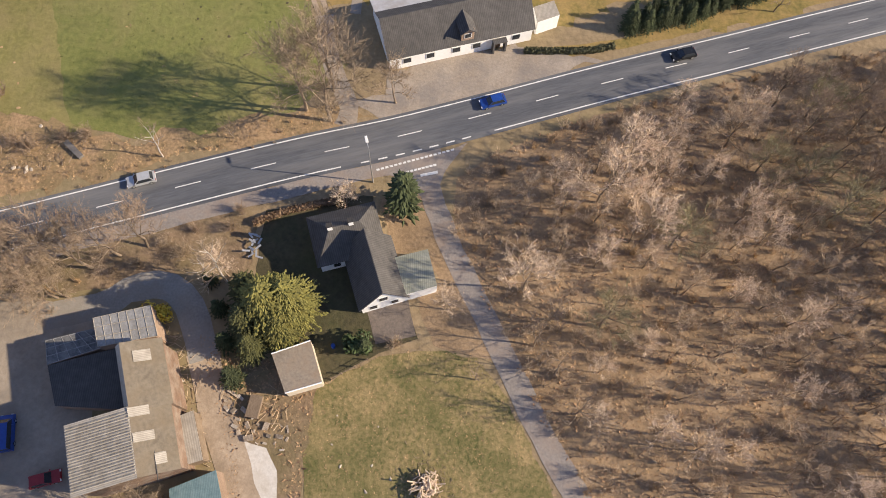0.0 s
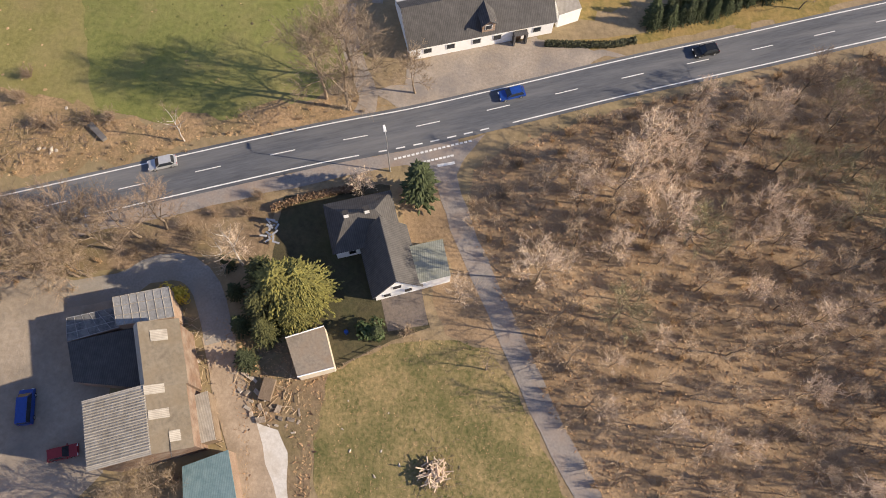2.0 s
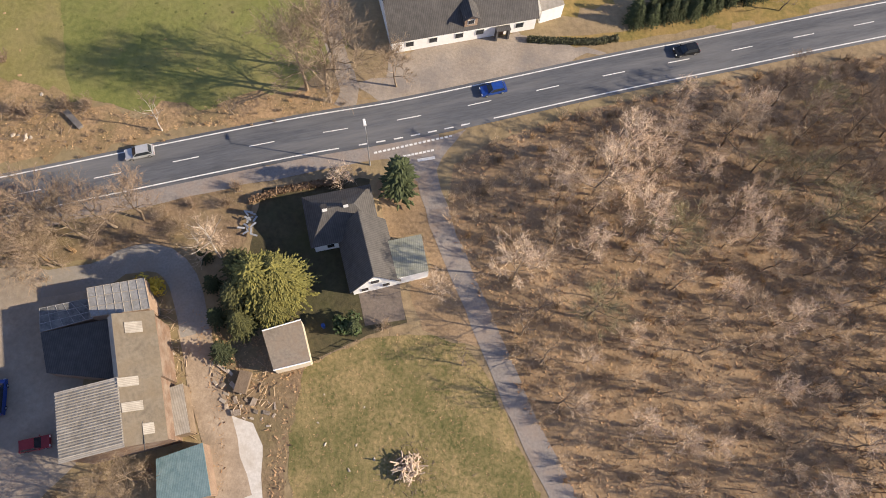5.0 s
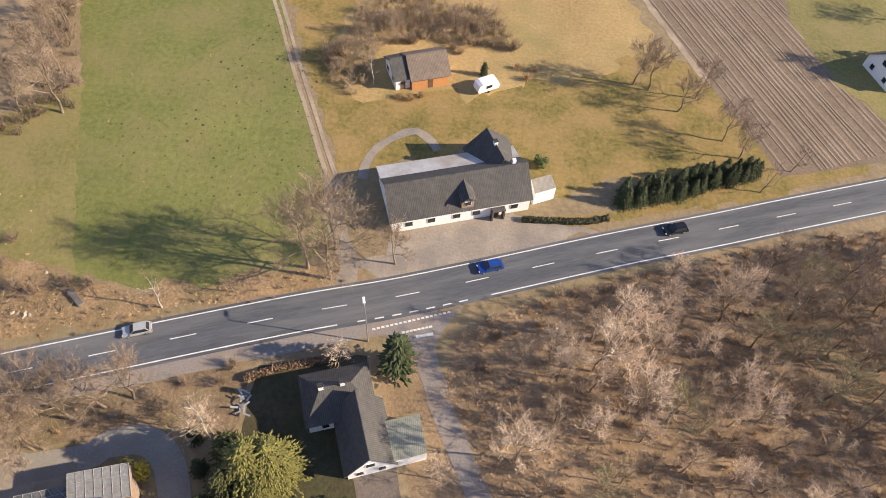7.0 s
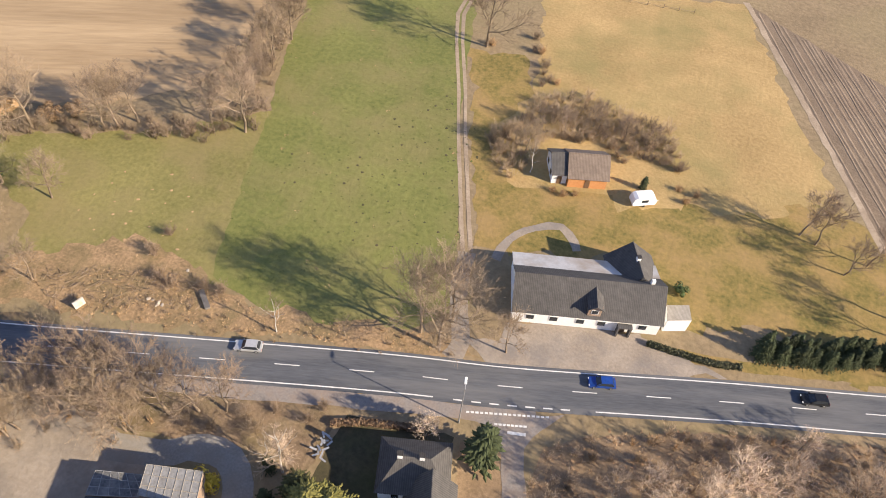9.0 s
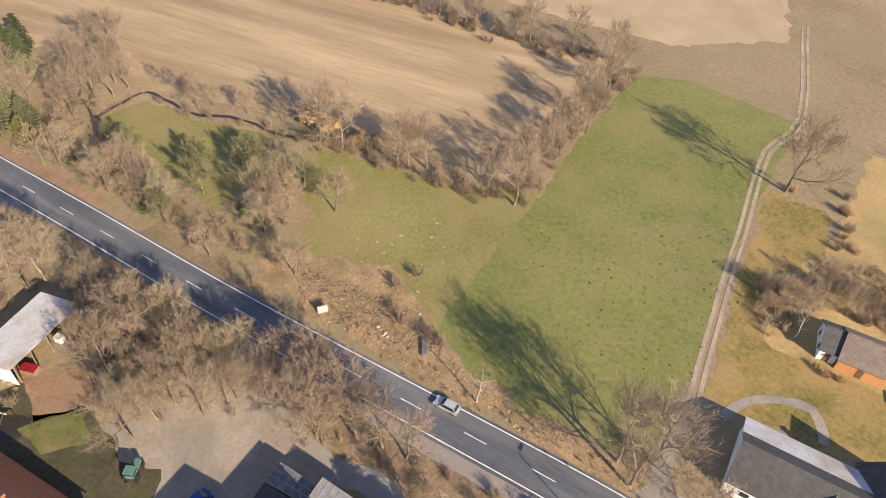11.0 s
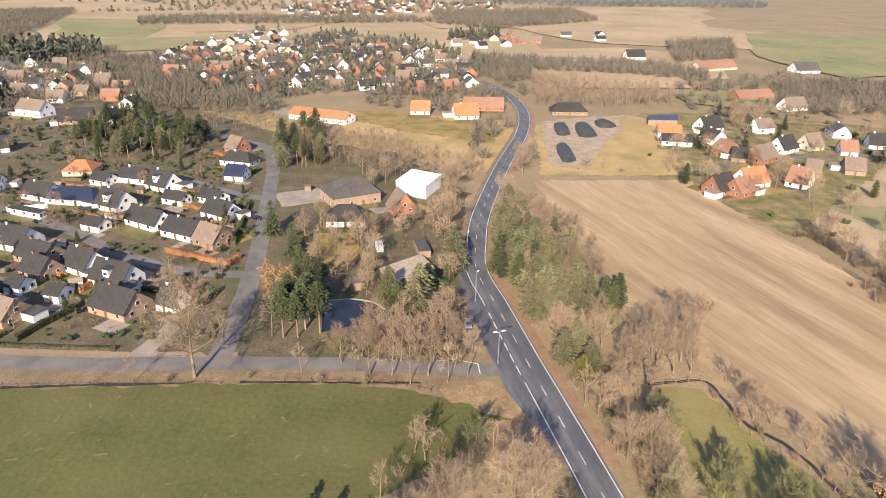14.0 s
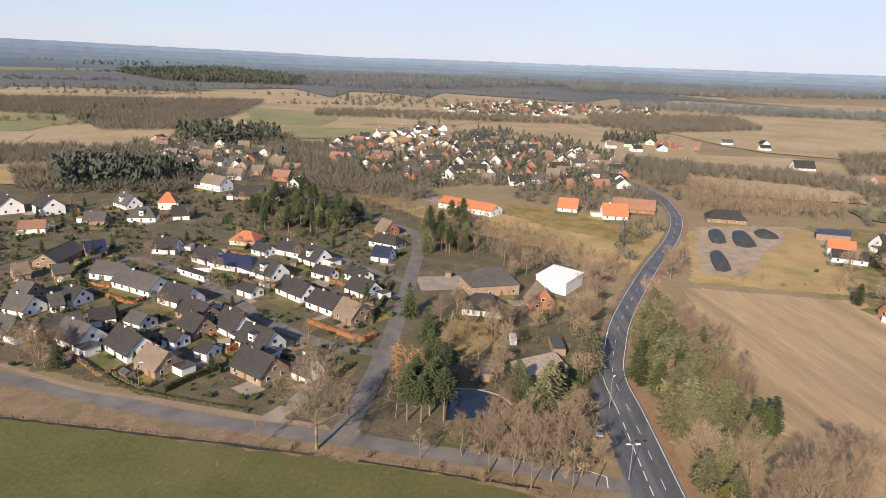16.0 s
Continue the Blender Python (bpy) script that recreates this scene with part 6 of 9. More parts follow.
row("houses at the village edge", [
    ((-300.5, -333.5), (-308.8, -349.1), 12, 8.5, GREY, M_WHITE, False, 0),
    ((-308.1, -312.4), (-315.3, -326.4), 12, 8.5, GREY, M_WHITE, False, 0),
    ((-273.3, -297.2), (-280.6, -287.9), 11, 5.0, RU, M_WHITE, False, 2),
    ((-300.6, -283.1), (-305.4, -273.6), 9, 5.6, SL, M_BROWNBRICK, False, 0),
    ((-345.8, -300.2), (-339.7, -285.9), 10, 7.0, SL, M_WHITE, False, 1),
    ((-350.3, -271.5), (-351.2, -269.9), 11, 8.5, RE, M_WHITE, True, 2),
    ((-318.1, -264.8), (-321.0, -259.1), 11, 6.8, SL, M_WHITE, True, 1),
    ((-329.6, -250.9), (-334.9, -243.9), 11, 6.6, GREY, M_WHITE, False, 0),
    ((-416.0, -291.1), (-410.9, -272.3), 11, 8.5, BR, M_WHITE, False, 0),
    ((-393.5, -254.2), (-400.8, -236.8), 10, 7.5, GREY, M_BROWNBRICK, False, 0),
    ((-405.0, -224.9), (-395.4, -226.2), 10, 7.5, GREY, M_WHITE, False, 0),
    ((-232.1, -238.2), (-253.6, -244.4), 10, 5.5, SL, M_BROWNBRICK, False, 2),
    ((-253.4, -237.9), (-260.1, -233.0), 10, 5.5, NA, M_BROWNBRICK, False, 2),
    ((-301.9, -187.8), (-302.5, -183.8), 12, 5.5, RE, M_CREAM, True, 2),
])
row("houses by the main road", [
    ((-277.1, -61.6), (-282.3, -53.9), 15, 8.5, SL, M_BROWNBRICK, True, 2),
    ((-253.8, -56.6), (-254.4, -50.3), 11, 6.5, GREY, M_WHITE, True, 2),
    ((-265.1, -33.1), (-272.4, -37.2), 9, 7.9, BR, M_BRICK, False, 2),
    ((-455.4, -55.3), (-455.6, -43.1), 11, 7.0, RE, M_WHITE, False, 2),
    ((-444.5, -27.4), (-448.3, -12.8), 13, 7.9, RE, M_WHITE, False, 0),
    ((-472.4, -22.9), (-473.9, 3.5), 12, 7.0, RU, M_BRICK, False, 2),
    ((-467.8, 39.0), (-469.1, 52.5), 13, 6.5, GREY, M_BROWNBRICK, True, 2),
])
house((-431.9, -125.0), (-419.5, -87.7), 13, 3.2, 6.5, M_REDROOF, M_WHITE, "long low hall under a bright orange roof", False, (), 0, "hall", name="hall")
shed([(-291.0, -40.8), (-309.3, -36.1), (-302.8, -22.1), (-283.9, -27.1)], 5.5, M_WHITE, M_WHITE, "white flat-roofed hall among trees", "hall", category="hall")
shed([(-208.5, -33.4), (-221.4, -21.8), (-210.5, -15.7), (-198.7, -28.8)], 2.6, M_DEBRIS, M_BROWNBRICK, "low ramshackle building under a brown overgrown roof", "low_building", category="building")
row("eastern houses", [
    ((-416.2, 92.4), (-415.2, 105.2), 9, 5.5, RE, M_WHITE, False, 2),
    ((-395.8, 90.6), (-394.1, 106.2), 9, 5.0, GREY, M_WHITE, False, 2),
    ((-429.2, 119.1), (-435.8, 131.2), 11, 7.5, GREY, M_WHITE, False, 0),
    ((-361.9, 128.3), (-370.3, 139.3), 11, 7.5, BR, M_BRICK, False, 0),
    ((-366.5, 119.5), (-364.1, 126.5), 9, 6.0, GREY, M_BROWNBRICK, False, 0),
    ((-319.5, 109.2), (-325.6, 120.9), 10, 7.5, RE, M_WHITE, False, 0),
    ((-307.1, 93.8), (-313.4, 102.6), 10, 7.5, GREY, M_BRICK, False, 0),
    ((-304.9, 102.1), (-310.9, 109.8), 9, 7.0, RU, M_BRICK, False, 0),
    ((-328.3, 134.2), (-322.9, 141.4), 12, 7.5, RU, M_WHITE, False, 0),
    ((-345.2, 147.8), (-342.0, 153.7), 10, 6.5, BR, M_BROWNBRICK, False, 0),
    ((-350.9, 167.2), (-349.0, 175.7), 11, 6.5, BR, M_BROWNBRICK, False, 0),
    ((-383.3, 146.9), (-391.1, 157.1), 10, 7.5, GREY, M_WHITE, False, 0),
    ((-393.4, 164.7), (-397.3, 173.5), 10, 7.5, BR, M_CREAM, False, 0),
    ((-387.3, 180.6), (-386.0, 188.6), 10, 6.5, RU, M_WHITE, False, 0),
    ((-403.6, 202.3), (-402.2, 210.4), 10, 7.0, GREY, M_WHITE, False, 0),
    ((-501.4, 192.3), (-508.0, 207.3), 11, 7.5, BR, M_WHITE, False, 2),
    ((-536.6, 170.2), (-546.0, 198.0), 13, 6.0, RU, M_BRICK, False, 2),
    ((-678.5, 177.5), (-701.2, 216.2), 14, 7.0, RU, M_CREAM, False, 2),
    ((-753.4, 125.9), (-757.3, 144.6), 14, 7.9, GREY, M_WHITE, False, 2),
    ((-688.1, 267.1), (-692.2, 288.7), 16, 7.9, SL, M_WHITE, False, 2),
])
shed([(-440.5, 91.4), (-454.1, 93.9), (-458.7, 113.2), (-441.6, 109.4)], 3.5, M_NAVY, M_BROWNBRICK, "low building under a dark panelled roof", "low_building", category="building")

# ---- trees and shrubs ----


def clear_of_houses(x, y, gap=1.0):
    return all((x - hx) ** 2 + (y - hy) ** 2 > (r + gap) ** 2 for hx, hy, r in BUILT)


def grow(kinds, spots, lo, hi, group="", check=False, gap=1.0):
    for x, y in spots:
        if check and not clear_of_houses(x, y, gap):
            continue
        kind = rng.choice(kinds)
        tall = 1.28 if kind["category"] == "tree" and hi > 0.5 else 1.0
        plant(kind, x, y, rng.uniform(0, 6.283), rng.uniform(lo, hi) * tall, group)


def along(points, spacing, jitter):
    line = curve_points(points, 1.0)
    out, gone = [], 0.0
    for a, b in zip(line, line[1:]):
        gone += (b - a).length
        if gone > spacing:
            gone -= spacing * rng.uniform(0.7, 1.3)
            out.append((b.x + rng.gauss(0, jitter), b.y + rng.gauss(0, jitter)))
    return out


# the wood beside the lane
def off_line(spots, line, gap):
    return [q for q in spots if min((q[0] - p.x) ** 2 + (q[1] - p.y) ** 2 for p in line) > gap ** 2]


def away(spots, x, y, gap):
    return [q for q in spots if (q[0] - x) ** 2 + (q[1] - y) ** 2 > gap ** 2]


ROAD_MID = [p + r * 3.4 for p, r in zip(edge, RIGHT)]
wood_spots = off_line(off_line(scatter(WOOD_POLY, 4.4, rng), LANE[::2], 5.0), edge, 11.0)
THIN = [(23.8, 23.8), (44.2, 29.8), (87.6, 35.1), (77.2, -4.1), (32.8, -5.7)]
deep_spots = off_line(off_line(wood_spots, LANE[::2], 12.0), edge, 15.0)
DIM = [(58.0, 80.0), (52.0, 55.0), (66.0, 30.0), (70.0, 0.0), (100.0, 0.0), (100.0, 85.0)]
grow(DARK * 2 + IVYTREE + BUDDING + SLIM, [q for q in deep_spots if inside(q, DIM)], 0.6, 0.85, "darker trees of the wood")
grow(WOODTREE * 4 + OAK[:2] + PALE * 3 + BUDDING[:1] + DARK[:1], [q for q in deep_spots if not inside(q, THIN) and not inside(q, DIM)], 0.58, 0.86, "trees of the wood")
grow(WOODTREE * 2 + PALE * 2, [q for q in deep_spots if inside(q, THIN) and not inside(q, DIM)], 0.5, 0.74, "young trees of the wood")
grow(SHRUB * 3 + PALE[:1], [q for q in wood_spots if q not in deep_spots], 0.35, 0.55, "young trees along the lane")
joined("undergrowth", "tangled brown undergrowth on the floor of the wood", "undergrowth", LOW_WOOD * 4 + LOW_DARK + LOW_DRY, scatter(WOOD_POLY, 2.25, rng), 0.4, 0.9)
grow(PALE, [(14.7, 32.0), (27.1, 46.6), (33.2, 40.1), (31.4, 51.7)], 1.0, 1.2, "pale trees of the wood")
# trees of the garden house
plant(GOLDFIR[0], *(-18.6, 28.2), 0.4, 1.15)
plant(GOLDFIR[0], *(-19.6, 25.0), 2.4, 0.85)
plant(GOLDFIR[0], *(-21.2, 27.5), 4.4, 1.25)
plant(SPRUCE_FINE[0], *(-24.1, 25.6), 1.4, 0.85)
plant(SPRUCE_FINE[1], *(-23.8, 22.5), 2.4, 0.6)
plant(SPRUCE_FINE[1], *(-24.8, 30.4), 0.4, 0.75)
plant(CYPRESS[0], *(-3.1, 45.2), 0.0, 1.4)
plant(CYPRESS[1], *(-8.2, 22.9), 0.7, 0.55)
plant(LAUREL[0], *(-9.3, 23.3), 0.7, 0.9)
plant(FORSYTHIA[0], *(-37.6, 27.6), 0.0, 1.15)
plant(PALE[0], *(3.4, 28.9), 0.0, 0.75)
plant(PALE[1], *(-11.8, 45.0), 0.0, 0.75)
plant(PALE[1], *(-28.6, 33.6), 2.0, 1.0)
plant(BIRCH[0], *(-29.0, 32.9), 2.0, 1.5)
plant(BIRCH[1], *(-31.2, 33.2), 4.0, 1.2)
grow(OPEN, [(16.0, 23.5), (18.8, 19.5), (17.8, 26.9), (21.0, 14.0)], 0.6, 0.75, "open trees at the edge of the wood")
plant(SHRUB[0], *(-4.0, 23.5), 0.0, 0.7)
plant(OPEN[0], *(7.5, 18.6), 0.0, 0.55)
# roadside, south
BAND = [(-93.0, 13.1), (-111.6, 19.3), (-113.5, 31.9), (-84.5, 37.3), (-66.4, 42.1), (-48.9, 32.8), (-52.7, 25.1), (-61.0, 27.9), (-70.7, 15.2), (-71.6, 6.3), (-87.5, 9.6)]
LOOP = (-39.6, 30.6)
grow(ROAD_OAK * 2 + DARK + BUDDING, off_line(away(scatter(BAND, 4.2, rng), *LOOP, 9.0), edge, 11.5), 0.6, 0.92, "roadside trees", True, -2.0)
joined("thicket", "tangled bare thicket under the roadside trees", "thicket", LOW_SHRUB + LOW_DRY, off_line(away(scatter(BAND, 2.8, rng), *LOOP, 8.0), edge, 10.0), 0.4, 0.75)
grow(ROAD_OAK + DARK, [(-60.6, 34.2), (-52.9, 30.1), (-48.8, 34.7), (-45.0, 36.7), (-58.1, 34.8), (-41.3, 38.2), (-64.9, 33.7), (-52.2, 36.3)], 0.75, 1.0, "roadside trees")
grow(SHRUB + SHRUB_DARK, [(-38.5, 38.9), (-35.6, 37.1), (-42.1, 35.0), (-34.5, 40.9), (-45.3, 34.0), (-29.3, 41.2), (-28.0, 44.1)], 0.5, 0.9, "roadside thicket")
grow(SPRUCE, [(-31.1, 32.8), (-29.2, 28.4), (-27.7, 23.4), (-26.2, 18.5)], 0.35, 0.5, "dark hedge conifers")
grow(ROAD_OAK + SHRUB * 2, [(-42.4, 0.3), (-39.1, 0.5), (-35.1, 1.0), (-40.5, -1.9), (-44.9, -1.7), (-36.8, -1.4), (-33.8, 2.2)], 0.55, 0.78, "trees behind the barn")
# roadside, north
grow(BIGTREE, [(-15.4, 60.6), (-19.4, 62.6), (-15.3, 66.5)], 0.85, 1.05, "trees by the farm entrance")
plant(ROAD_OAK[1], *(-4.9, 64.3), 1.0, 0.8)
plant(BIRCH[0], *(-41.3, 53.5), 1.0, 1.1)
plant(OPEN[1], *(-30.6, 57.1), 1.0, 0.5)
joined("bank_thicket", "low dry brambles on the roadside bank", "thicket", LOW_SHRUB + LOW_DRY, along([(-77.3, 44.8), (-60.7, 49.0), (-41.9, 53.5), (-20.8, 59.2), (-13.5, 61.1)], 0.9, 1.3), 0.14, 0.32)
grow(SHRUB_DARK, [(-65.0, 55.5), (-68.8, 59.6), (-62.0, 54.6), (-68.8, 64.5), (-53.5, 57.1), (-56.6, 56.4)], 0.6, 0.9, "dark shrubs")
grow(SHRUB + ROAD_OAK, [(-83.8, 47.0), (-88.9, 45.9), (-99.0, 51.1), (-93.5, 63.5)], 0.5, 0.75, "bank trees")
# hedgerows of the north fields
grow(ROAD_OAK + DARK + SHRUB_DARK + SHRUB, along([(-119.3, 73.3), (-101.2, 81.6), (-84.1, 89.1), (-73.6, 96.2)], 3.4, 1.2), 0.75, 1.1, "hedgerow trees")
grow(ROAD_OAK + DARK + SHRUB_DARK + SHRUB, along([(-75.0, 97.5), (-77.6, 112.9), (-83.0, 133.0), (-88.5, 157.8)], 3.6, 1.4), 0.7, 1.05, "hedgerow trees")
grow(REED, [(-122.9, 77.2), (-116.9, 79.8), (-109.0, 81.6), (-105.5, 84.8)], 0.8, 1.2, "straw-coloured bushes")
grow(OPEN + DARK + SHRUB_DARK * 2, along([(-221.7, 115.5), (-184.7, 126.1), (-154.1, 137.8), (-124.9, 145.8), (-109.3, 151.9), (-97.8, 160.8)], 3.6, 1.8), 0.6, 0.95, "far hedgerow trees")
grow(OPEN + DARK + SHRUB_DARK * 2, along([(-264.6, 115.4), (-231.0, 124.9), (-196.1, 131.8), (-163.3, 138.0)], 4.0, 1.8), 0.6, 0.95, "far hedgerow trees")
grow(SHRUB_DARK, along([(-157.1, 53.2), (-143.0, 58.5), (-133.2, 64.9), (-125.5, 70.4)], 7.0, 0.8), 0.5, 0.9, "paddock shrubs")
joined("hedgerow_thicket", "dense bare hedgerow between the fields", "hedgerow", LOW_DARK * 2 + LOW_SHRUB, along([(-121.6, 71.6), (-101.2, 81.6), (-84.1, 89.1), (-73.6, 96.2), (-77.6, 112.9), (-83.0, 133.0), (-87.6, 159.1)], 0.9, 1.8), 0.5, 0.9)
joined("far_hedgerow_thicket", "dense bare hedgerow beyond the tan field", "hedgerow", LOW_DARK, along([(-221.7, 115.5), (-184.7, 126.1), (-154.1, 137.8), (-124.9, 145.8), (-109.3, 151.9), (-97.8, 160.8)], 1.1, 1.8) + along([(-264.6, 115.4), (-231.0, 124.9), (-196.1, 131.8), (-163.3, 138.0)], 1.1, 1.8), 0.6, 1.1)
# between the road and the paddock
STRIP = [(-148.7, 24.2), (-142.7, 32.1), (-123.3, 37.9), (-108.0, 43.8), (-109.0, 54.9), (-106.1, 66.1), (-96.1, 52.6), (-91.7, 42.9), (-114.2, 34.7)]
grow(ROAD_OAK + BUDDING + SHRUB * 2, off_line(scatter(STRIP, 4.0, rng), edge, 4.5), 0.5, 0.8, "strip trees")
grow(IVYTREE, [(-136.6, 39.9), (-114.4, 57.5), (-126.3, -0.1), (-115.5, 45.6)], 0.6, 0.9, "ivy trees")
joined("strip_thicket", "tangled shrubs and brambles beside the road", "thicket", LOW_SHRUB * 2 + LOW_DARK + LOW_LAUREL[:1], off_line(scatter(STRIP, 2.8, rng), edge, 3.0), 0.35, 0.75)
ROUND = [(-257.5, -6.8), (-255.6, 10.2), (-228.8, 18.3), (-199.5, 21.1), (-175.3, 22.1), (-186.4, 11.1), (-206.8, 3.8), (-229.7, -4.3)]
grow(GREYFIR * 2 + CYPRESS + IVYTREE + SPRUCE[:1], off_line(scatter(ROUND, 3.9, rng), ROAD_MID, 6.8), 0.75, 1.1, "evergreens by the road bend")
plant(ROAD_OAK[0], *(-156.4, 39.6), 0.0, 1.35)
plant(ROAD_OAK[2], *(-162.8, 51.3), 1.0, 0.8)
plant(CYPRESS[0], *(-194.8, 34.5), 0.0, 1.3)
plant(GOLDFIR[0], *(-157.1, 24.5), 0.0, 0.62)
plant(GREYFIR[1], *(-167.2, 24.2), 0.0, 0.9)
for kind, x, y, turn, tall in ((DARK[0], -159.4, 36.2, .4, 1.0), (DARK[1], -165.5, 43.6, 1.4, 1.1), (DARK[2], -170.8, 52.0, 2.4, .9), (DARK[1], -161.8, 46.9, 3.4, 1.05), (DARK[0], -172.0, 45.0, 4.4, .9), (DARK[2], -166.0, 36.5, 5.0, .8), (ROAD_OAK[1], -145.1, 29.5, .9, .75), (DARK[0], -151.1, 31.5, 1.9, .7), (DARK[2], -144.7, 60.3, 2.9, .75), (DARK[1], -175.0, 38.0, .2, .7)):
    plant(kind, x, y, turn, tall, "dark trees by the ditch")
plant(GREYFIR[0], -160.9, 26.6, 2.0, 0.8)
plant(CYPRESS[1], -193.5, 36.6, 1.0, 1.15)
grow(IVYTREE, [(-141.5, 38.4), (-121.2, 48.9), (-119.6, 60.2), (-116.2, 55.6), (-113.4, 35.5)], 0.55, 0.8, "round ivy-grown trees by the paddock")
grow(DARK + ROAD_OAK, [(-159.4, 58.5), (-152.5, 60.4), (-143.3, 63.6), (-135.4, 68.2), (-128.2, 73.2), (-147.7, 61.2)], 0.36, 0.55, "bare bushes along the ditch")
# farm trees
YARD_TREES = [(-95.4, 13.9), (-98.3, 20.3), (-84.5, 29.4), (-70.9, 33.7), (-60.1, 30.7), (-66.7, 21.9), (-72.3, 11.0), (-79.3, 9.3)]
grow(ROAD_OAK * 2 + BUDDING[:1], off_line(scatter(YARD_TREES, 4.4, rng), edge, 11.0), 0.5, 0.75, "trees at the yard corner", True, -2.0)
grow(ROAD_OAK, [(-111.5, 8.1), (-111.7, 11.4), (-102.9, -7.8), (-98.8, -11.2), (-106.8, -3.3), (-92.9, -15.4)], 0.7, 1.0, "trees round the open shed")
grow(SPRUCE, [(-94.0, -25.5), (-94.3, -30.5)], 0.6, 0.75, "farm conifers")
grow(SHRUB, [(-89.2, -2.5), (-88.6, -16.7), (-110.2, 3.5), (-98.9, 13.6), (-104.2, 16.1)], 0.6, 0.9, "farm thicket")
SHED_WOOD = [(-130.5, -10.2), (-132.3, 12.6), (-107.0, 22.3), (-78.9, 29.8), (-71.5, 19.8), (-82.6, 9.2), (-94.3, 13.2), (-109.4, 13.7), (-113.6, -1.1), (-102.1, -13.8), (-96.1, -20.2), (-104.9, -23.3)]
joined("shed_thicket", "dense bare trees and shrubs round the open shed", "thicket", LOW_TREE + LOW_SHRUB * 3 + LOW_DARK * 2, [q for q in off_line(scatter(SHED_WOOD, 2.9, rng), edge, 11.0) if clear_of_houses(q[0], q[1], -1.0)], 0.45, 0.8)
ROAD_WOOD = [(-180.3, 13.5), (-175.5, 25.6), (-162.1, 35.8), (-138.4, 39.3), (-116.1, 38.9), (-96.1, 44.3), (-91.5, 38.5), (-117.3, 30.7), (-150.4, 22.2)]
joined("road_thicket", "tangled bare bushes between the road and the ditch", "thicket", LOW_SHRUB * 3 + LOW_DARK * 2 + LOW_TREE[:1], off_line(scatter(ROAD_WOOD, 2.7, rng), edge, 3.5), 0.5, 0.9)
# white farmhouse garden
HEDGE = along([(32.8, 79.7), (39.1, 80.8), (46.6, 83.0), (54.6, 86.3), (61.5, 89.0)], 1.5, 0.3) + along([(33.5, 82.0), (39.3, 82.9), (46.9, 85.2), (54.9, 88.0), (60.1, 90.0)], 1.6, 0.4)
grow(SPRUCE, HEDGE, 0.36, 0.46, "conifer hedge")
grow(DARK, [(44.1, 110.7), (49.4, 105.0), (53.7, 109.1), (57.2, 97.5), (59.6, 93.2), (41.1, 112.1)], 0.62, 0.8, "garden edge trees")
grow(OPEN, [(62.0, 84.9), (69.2, 90.5)], 0.5, 0.6, "garden edge trees")
grow(SPRUCE + ROAD_OAK, [(101.8, 121.2), (105.7, 118.1), (112.9, 124.1), (110.6, 139.4)], 0.7, 0.9, "trees round the field cottage")
grow(SHRUB + SHRUB_DARK[:1], along([(-18.7, 108.2), (-21.5, 114.9), (-14.9, 125.1), (-3.9, 128.6), (7.5, 126.3), (17.5, 120.2)], 2.2, 1.0) + along([(-11.0, 123.7), (-1.0, 123.2), (8.9, 121.8)], 2.0, 1.6), 0.55, 0.9, "thicket round the cottage")
grow(SHRUB_DRY, [(-4.9, 103.4), (-7.2, 103.9), (-2.7, 104.5), (18.7, 111.5), (16.9, 114.7), (20.5, 114.3)], 0.5, 0.7, "dry bushes by the cottage")
COTTAGE_WOOD = [(-17.6, 130.8), (-6.7, 136.6), (5.1, 133.5), (12.9, 133.1), (15.7, 123.5), (9.9, 121.2), (1.4, 120.2), (0.2, 122.6), (-7.8, 120.4), (-11.8, 117.1), (-14.6, 106.5), (-16.6, 103.4), (-22.4, 109.8), (-23.7, 116.3), (-19.0, 121.9)]
joined("cottage_thicket", "dense brown bare thicket wrapped round the cottage", "thicket", LOW_WOOD * 2 + LOW_SHRUB, scatter(COTTAGE_WOOD, 1.7, rng), 0.6, 1.1)
grow(DARK + ROAD_OAK, [(-9.0, 122.4), (-3.7, 127.0), (3.7, 125.2), (-14.1, 122.2), (9.3, 124.8), (-15.3, 112.7)], 0.4, 0.55, "small trees behind the cottage")
grow(SHRUB + SHRUB_DRY, [(-24.0, 154.1), (-21.4, 148.7), (-19.0, 143.5), (-16.8, 138.6), (-14.9, 138.3), (-33.6, 146.7)], 0.6, 0.9, "dead scrub beside the meadow")
plant(CYPRESS[0], *(9.8, 112.0), 0.0, 0.45)
plant(BIRCH[1], *(-12.8, 107.3), 0.0, 0.9)
plant(LAUREL[0], *(20.5, 88.4), 0.0, 0.6)
plant(ROAD_OAK[0], *(-34.5, 145.6), 0.0, 1.6)
grow(SHRUB_DARK, [(-18.6, 140.7), (-18.0, 136.2), (-23.0, 148.6)], 0.5, 0.7, "track shrubs")
